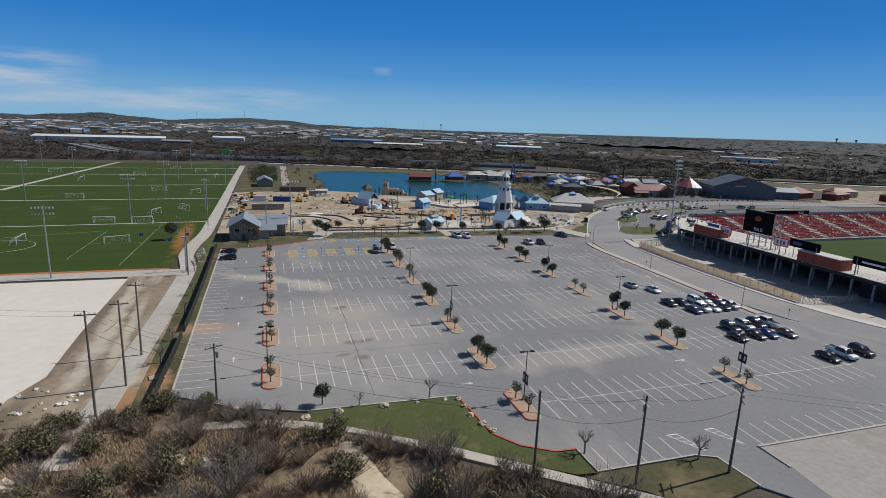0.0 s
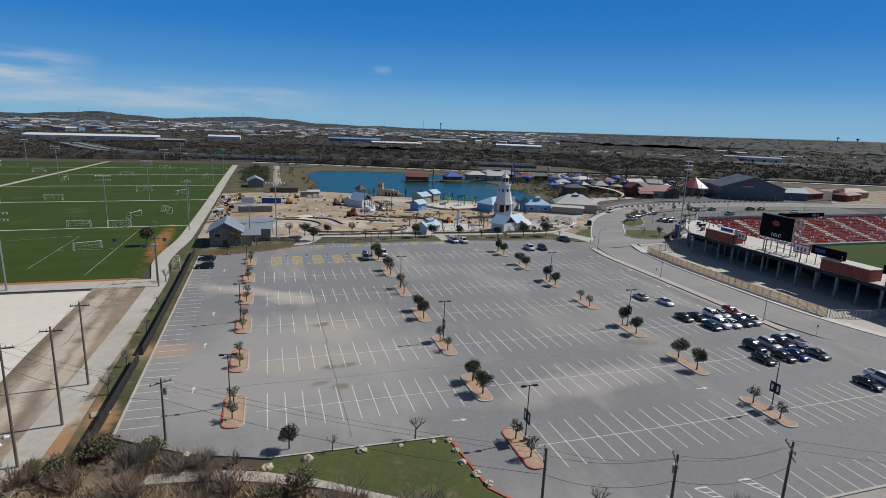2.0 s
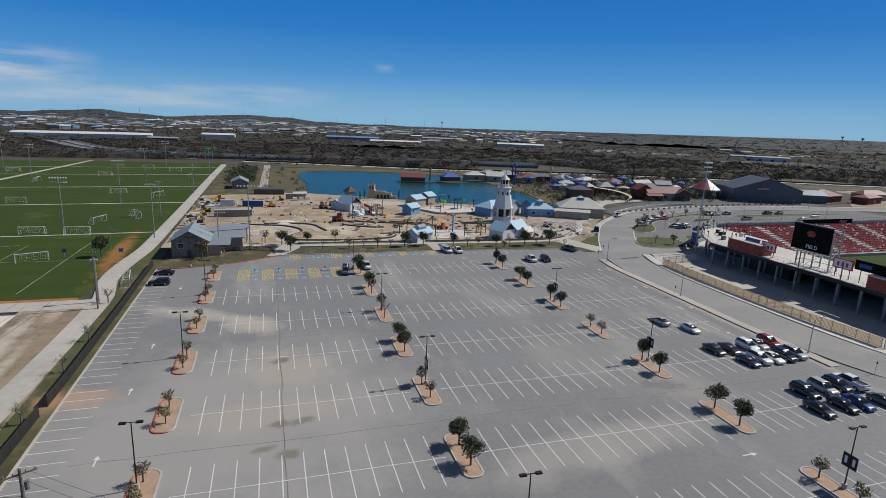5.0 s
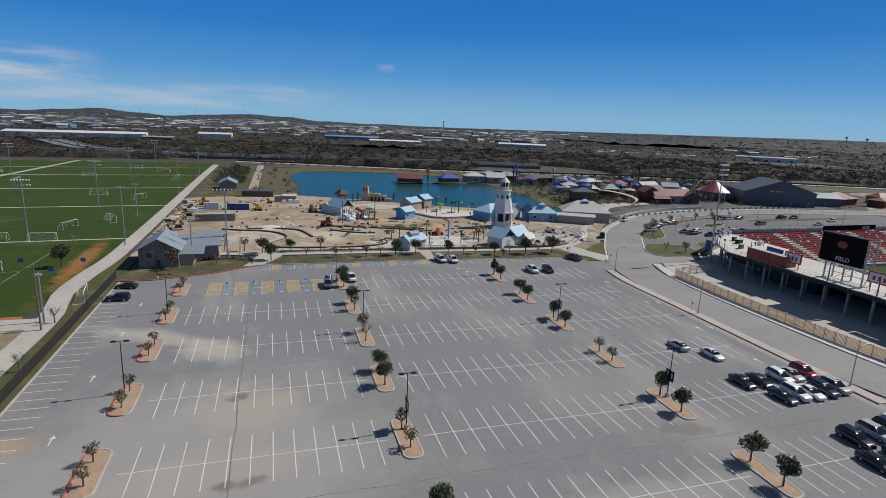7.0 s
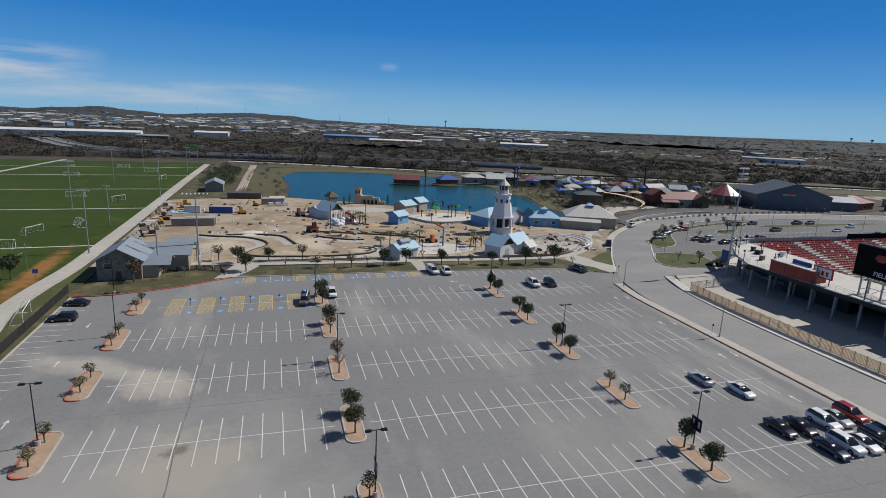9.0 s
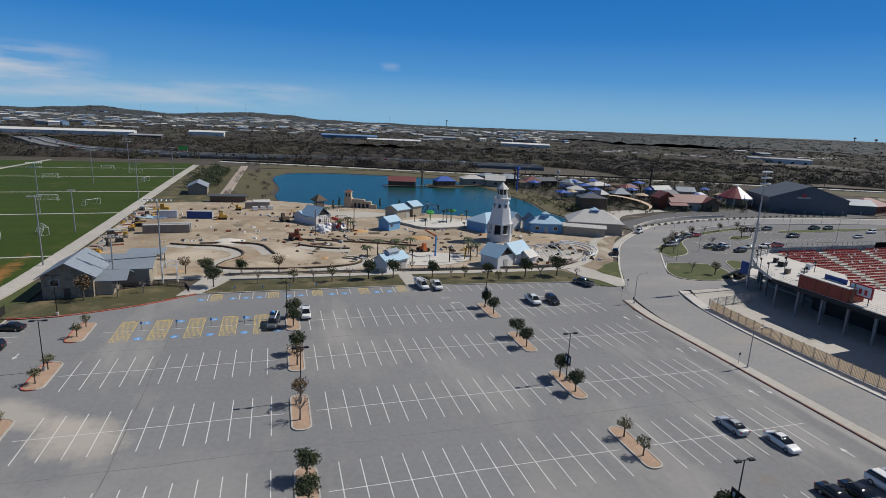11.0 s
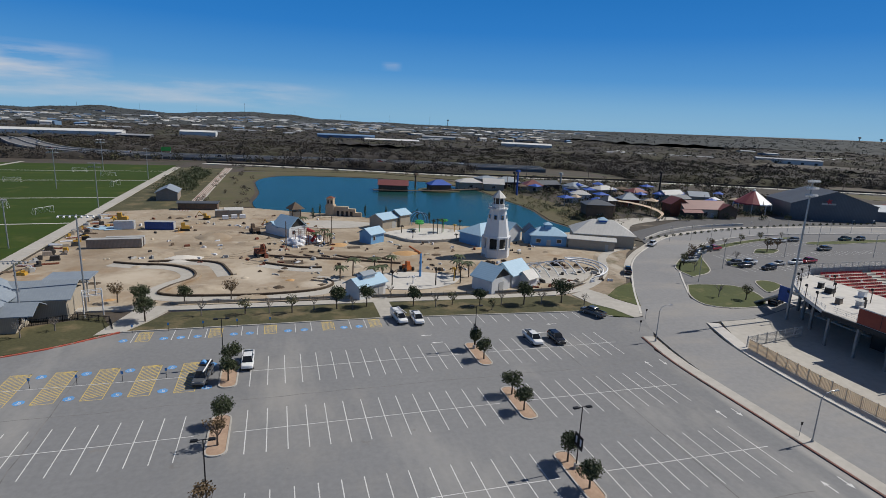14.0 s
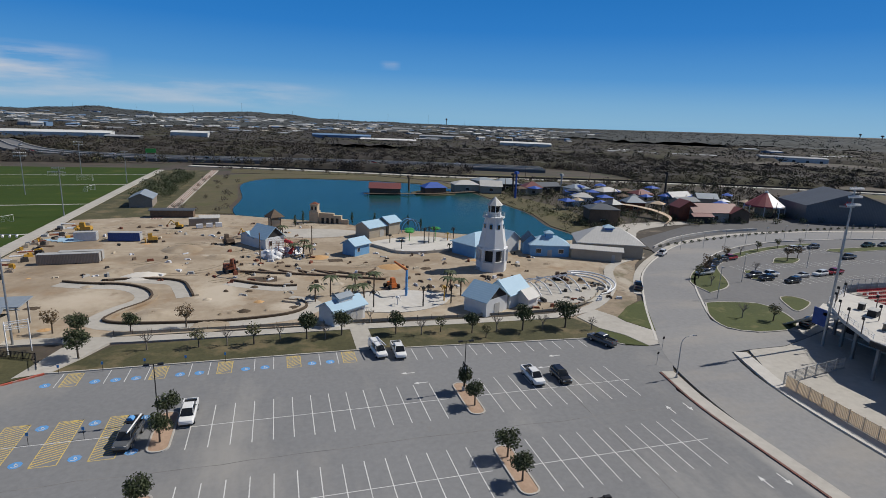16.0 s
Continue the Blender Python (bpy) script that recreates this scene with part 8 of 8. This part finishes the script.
for k in range(12):
    q = .08 + k / 13
    x, y = -40 + 560 * q, 560 - 200 * q
    t = thing("power_pole", x, y, -.2, 0, "distant wooden power pole", "utility pole", "distant poles")
    part("pole", MB().tube((0, 0, -.2), (0, 0, 11), .25, .18, 6), "wood_pole", t)
    part("crossarm", MB().box((0, 0, 9.8), (2.6, .2, .2)), "wood_pole", t)

# ---- brushy bank in front of the car park ----
def bush(seed, h, leafy, label, material):
    rnd = random.Random(seed)
    t = thing("bush", 0, 0, -95, 0, label, "bush", "bushes on the bank")
    mb = MB()
    for k in range(70):
        a = rnd.uniform(0, 6.28)
        sp = rnd.uniform(.15, .95)
        p = Vector((rnd.uniform(-.2, .2), rnd.uniform(-.2, .2), 0))
        d = Vector((math.cos(a) * sp, math.sin(a) * sp, rnd.uniform(.6, 1.1))).normalized()
        L = h * rnd.uniform(.55, 1)
        q = p + d * L * .55
        e = q + (d + Vector((rnd.uniform(-.4, .4), rnd.uniform(-.4, .4), .25))).normalized() * L * .45
        mb.tube(p, q, .028, .02, 3, False).tube(q, e, .02, .008, 3, False)
        for _ in range(7):
            s = q.lerp(e, rnd.random()) if rnd.random() < .6 else p.lerp(q, rnd.uniform(.4, 1))
            f = s + (d + Vector((rnd.uniform(-1, 1), rnd.uniform(-1, 1), rnd.uniform(-.3, .7)))).normalized() * L * rnd.uniform(.15, .34)
            mb.tube(s, f, .014, .005, 3, False)
    part("twig_tangle", mb, material, t, "tangle of thin twigs")["kind"] = "stuff"
    if leafy:
        lf = MB()
        for k in range(7):
            a, q = rnd.uniform(0, 6.28), rnd.uniform(.1, .5) * h
            leaf_cloud(lf, rnd, (q * math.cos(a), q * math.sin(a), h * rnd.uniform(.4, .75)), (h * .3, h * .3, h * .24), leafy // 7, .12)
        part("foliage", lf, "leaf_olive", t, "small olive leaves")
    return t


BUSH = [bush(61, 2.6, 0, "leafless brown shrub of thin twigs", "twig"), bush(62, 3.2, 0, "tall grey leafless shrub", "twig_grey"), bush(63, 2.8, 800, "olive-green shrub with small leaves", "twig"), bush(64, 2.0, 0, "low brown twiggy shrub", "twig")]
rbs = random.Random(4)


def on_bank(x, y):
    if y < 8 or y > np.interp(x, [-70, -30, -24, -18, -8, 2], [80, 73, 74, 77, 71.5, 68]):
        return False
    if 36 < y < 60 and abs(x - (6.6 + 4.5 * (60 - y) / 24)) < .85 * (1.2 + 3.6 * (60 - y) / 24):
        return False
    # clear of the footpath and the lawn
    return x < np.interp(y, [30, 40, 45, 50, 55, 60, 64, 68, 71, 78], [42, 34, 28, 22, 15.5, 9, 4, 0, -7, -17])


n_b = 0
while n_b < 330:
    x, y = rbs.uniform(-62, 40), rbs.uniform(30, 76)
    if not on_bank(x, y):
        continue
    west = x < -12
    k = rbs.choices(BUSH, (3, 2, 5 if west else 1, 3))[0]
    s = rbs.uniform(.8, 1.75) * (1 if y < 68 else .75)
    copy_thing(k, pose(x, y, ground_z(x, y) - .05, 0, 0, rbs.uniform(0, 360)) @ Matrix.Diagonal((s, s, s, 1)))
    n_b += 1
for x, y in ((-21.5, 73.5), (-18, 74.6), (-12.5, 72.5), (-9, 71.3), (-5.5, 70.2), (-2, 69.6), (-24, 71.5), (-29, 72), (15, 55.8), (20, 52.6), (25, 49.4), (12, 58.6), (28.5, 47)):
    s = rbs.uniform(.6, 1.0)
    copy_thing(rbs.choice(BUSH), pose(x, y, -.1, 0, 0, rbs.uniform(0, 360)) @ Matrix.Diagonal((s, s, s, 1)))
for p in BUSH:
    for o in (p, *p.children_recursive):
        bpy.data.objects.remove(o)
# earth of the bank, following the ground
bk = MB()
bx, by = list(range(-74, 44, 2)), list(range(10, 80, 2))
bk.v = [(x, y, ground_z(x, y) + .05 + .06 * noise.noise(Vector((x * .7, y * .7, 2)))) for y in by for x in bx]
bk.f = [(j * len(bx) + i, j * len(bx) + i + 1, (j + 1) * len(bx) + i + 1, (j + 1) * len(bx) + i) for j in range(len(by) - 1) for i in range(len(bx) - 1) if on_bank(bx[i] + 2, by[j] + 2)]
solid("bank_ground", bk, "bank_earth", "straw-brown earth of the brushy bank", "earth", "structure", smooth=True)
# tufts of dry grass
tv = []
while len(tv) < 44000:
    x, y = rbs.uniform(-62, 40), rbs.uniform(26, 77)
    if on_bank(x, y) and noise.noise(Vector((x * .12, y * .12, 5))) > -.28:
        tv.append((x, y))
gm2 = MB()
for x, y in tv:
    z = ground_z(x, y)
    for _ in range(4):
        a, l = rbs.uniform(0, 6.28), rbs.uniform(.35, .95)
        dx, dy = math.cos(a), math.sin(a)
        k = len(gm2.v)
        gm2.v += [(x - dy * .05, y + dx * .05, z - .05), (x + dy * .05, y - dx * .05, z - .05), (x + dx * l * .6, y + dy * l * .6, z + l)]
        gm2.f.append((k, k + 1, k + 2))
solid("dry_grass", gm2, "dry_grass", "dry straw-coloured grass tufts on the bank", "grass", "stuff")
bp_ = MB()
for j in range(15):
    for i in range(9):
        u, v = i / 8 * 2 - 1, j / 14
        yy = 60 - 24 * v
        wd_ = (1.2 + 3.6 * v) * (1 + .5 * noise.noise(Vector((v * 5, 2, 1))))
        xx = 6.6 + 4.5 * v + u * wd_ + .5 * noise.noise(Vector((u * 2, v * 9, 4)))
        bp_.v.append((xx, yy, ground_z(xx, yy) + .22 - .3 * abs(u) ** 3 + .12 * noise.noise(Vector((xx, yy, 0)))))
bp_.f = [(j * 9 + i, (j + 1) * 9 + i, (j + 1) * 9 + i + 1, j * 9 + i + 1) for j in range(14) for i in range(8)]
solid("bare_patch", bp_, "caliche_sand", "bare eroded tan earth on the bank", "earth", "structure", smooth=True)


def boulder(x, y, z, r, seed, label):
    solid("boulder", MB().ball((x, y, z + r * .3), r, 9, 6, .65, .5, seed), "stone", label, "boulder", "", "limestone boulders")


for i, (x, y, r) in enumerate(((25.1, 67.8, .45), (25.3, 65.4, .5), (25.3, 62.8, .55), (26.2, 60, .6), (27, 58, .55), (23, 68.2, .4), (13.5, 68.2, .65), (6.6, 68, .7), (1.8, 67.4, .7), (18.6, 68.3, .35), (-7.9, 72.5, .5))):
    boulder(x, y, .05, r, i, "rough limestone boulder at the lawn's edge")
for i, (x, y, r) in enumerate(((-32, 59.5, 1.3), (-14.6, 59.6, 1.5), (-10.2, 58.6, 1.3), (-7, 61.6, .6), (-30, 62.6, .8), (-4, 63, .6), (10.5, 58, .5))):
    boulder(x, y, ground_z(x, y), r, 20 + i, "large pale limestone boulder among the brush")
rub = random.Random(2)
for k in range(26):
    x, y = -36.5 + rub.uniform(-4, 6), 81 + rub.uniform(-5, 5)
    solid("rubble", MB().ball((x, y, .1), rub.uniform(.15, .5), 7, 5, .6, .6, k), rub.choice(["stone", "dirt", "plastic_white", "caliche"]), "broken rubble at the edge of the white pad", "rubble", "", "rubble heap")
pal = thing("cable_cover", -20.6, 86, .08, 15, "tan wooden cover board by the pole", "board")
part("board", MB().box((0, 0, 0), (2.4, 1.5, .18)), "siding_tan", pal)
for x, y, h in ((-33.6, 186.5, 2.6), (-44, 198, 2.2), (-29.4, 196, 2.4)):
    t = thing("notice_board", x, y, .05, 15, "small dark notice board on a post", "sign", "notice boards")
    part("post", MB().tube((0, 0, 0), (0, 0, h), .06, n=6), "galv", t)
    part("panel", MB().box((0, -.06, h - 1.0), (1.1, .06, 1.0)), "sign_blue", t)
fl_ = thing("flag", -33.5, 203, .05, 0, "white and blue flag on a pole", "flag")
part("pole", MB().tube((0, 0, 0), (0, 0, 7.5), .06, .04, 6), "galv", fl_)
part("cloth", MB().add([(0, .02 * (i % 2), 7.3 - .1 * i * .5) if j == 0 else (.55 * i, .12 * math.sin(i), 7.4 - .18 * i - .9 * j) for i in range(4) for j in (0, 1)], [(2 * i, 2 * i + 1, 2 * i + 3, 2 * i + 2) for i in range(3)]), "plastic_white", fl_)


# low planting between forecourt, walkway and huts
rp = np.random.default_rng(21)
edge_beds = []
while len(edge_beds) < 170:
    x_, y_ = rp.uniform(164, 300), rp.uniform(264, 330)
    if y_ > 262 + .42 * (x_ - 164) ** .85 + 14 and noise.noise(Vector((x_ * .05, y_ * .05, 6))) > -.05 and math.hypot(x_ - 277, y_ - 313) > 12:
        edge_beds.append((x_, y_, 0.0))
clumps(edge_beds[::2], 2.6, 80, "wood_far", "park_planting", "bare brown shrubs beside the park walkways", 41)
clumps(edge_beds[1::2], 2.2, 80, "leaf", "park_planting", "dark evergreen shrubs beside the park walkways", 42)
for k in range(44):
    x_, y_ = rp.uniform(168, 300), rp.uniform(300, 400)
    t = thing("park_post", x_, y_, 0, 0, "tall brown timber post of the leisure park", "post", "posts of the leisure park")
    part("post", MB().tube((0, 0, -.1), (0, 0, rp.uniform(4.5, 8)), .16, .12, 6), "wood_brown", t)

# bare trees between the huts of the leisure park
park_trees = []
while len(park_trees) < 150:
    x_, y_ = rp.uniform(188, 345), rp.uniform(318, 440)
    if noise.noise(Vector((x_ * .03, y_ * .03, 2))) > -.12 and math.hypot(x_ - 277, y_ - 313) > 16 and y_ < 470 - .15 * (x_ - 150):
        park_trees.append((x_, y_, 0.0))
clumps(park_trees, 5.5, 70, "wood_far", "park_trees", "brown leafless trees between the leisure park huts", 22)
clumps([(p[0] + 5, p[1] + 4, 0.0) for p in park_trees[::3]], 4.5, 70, "leaf", "park_trees", "dark evergreen trees between the leisure park huts", 23)
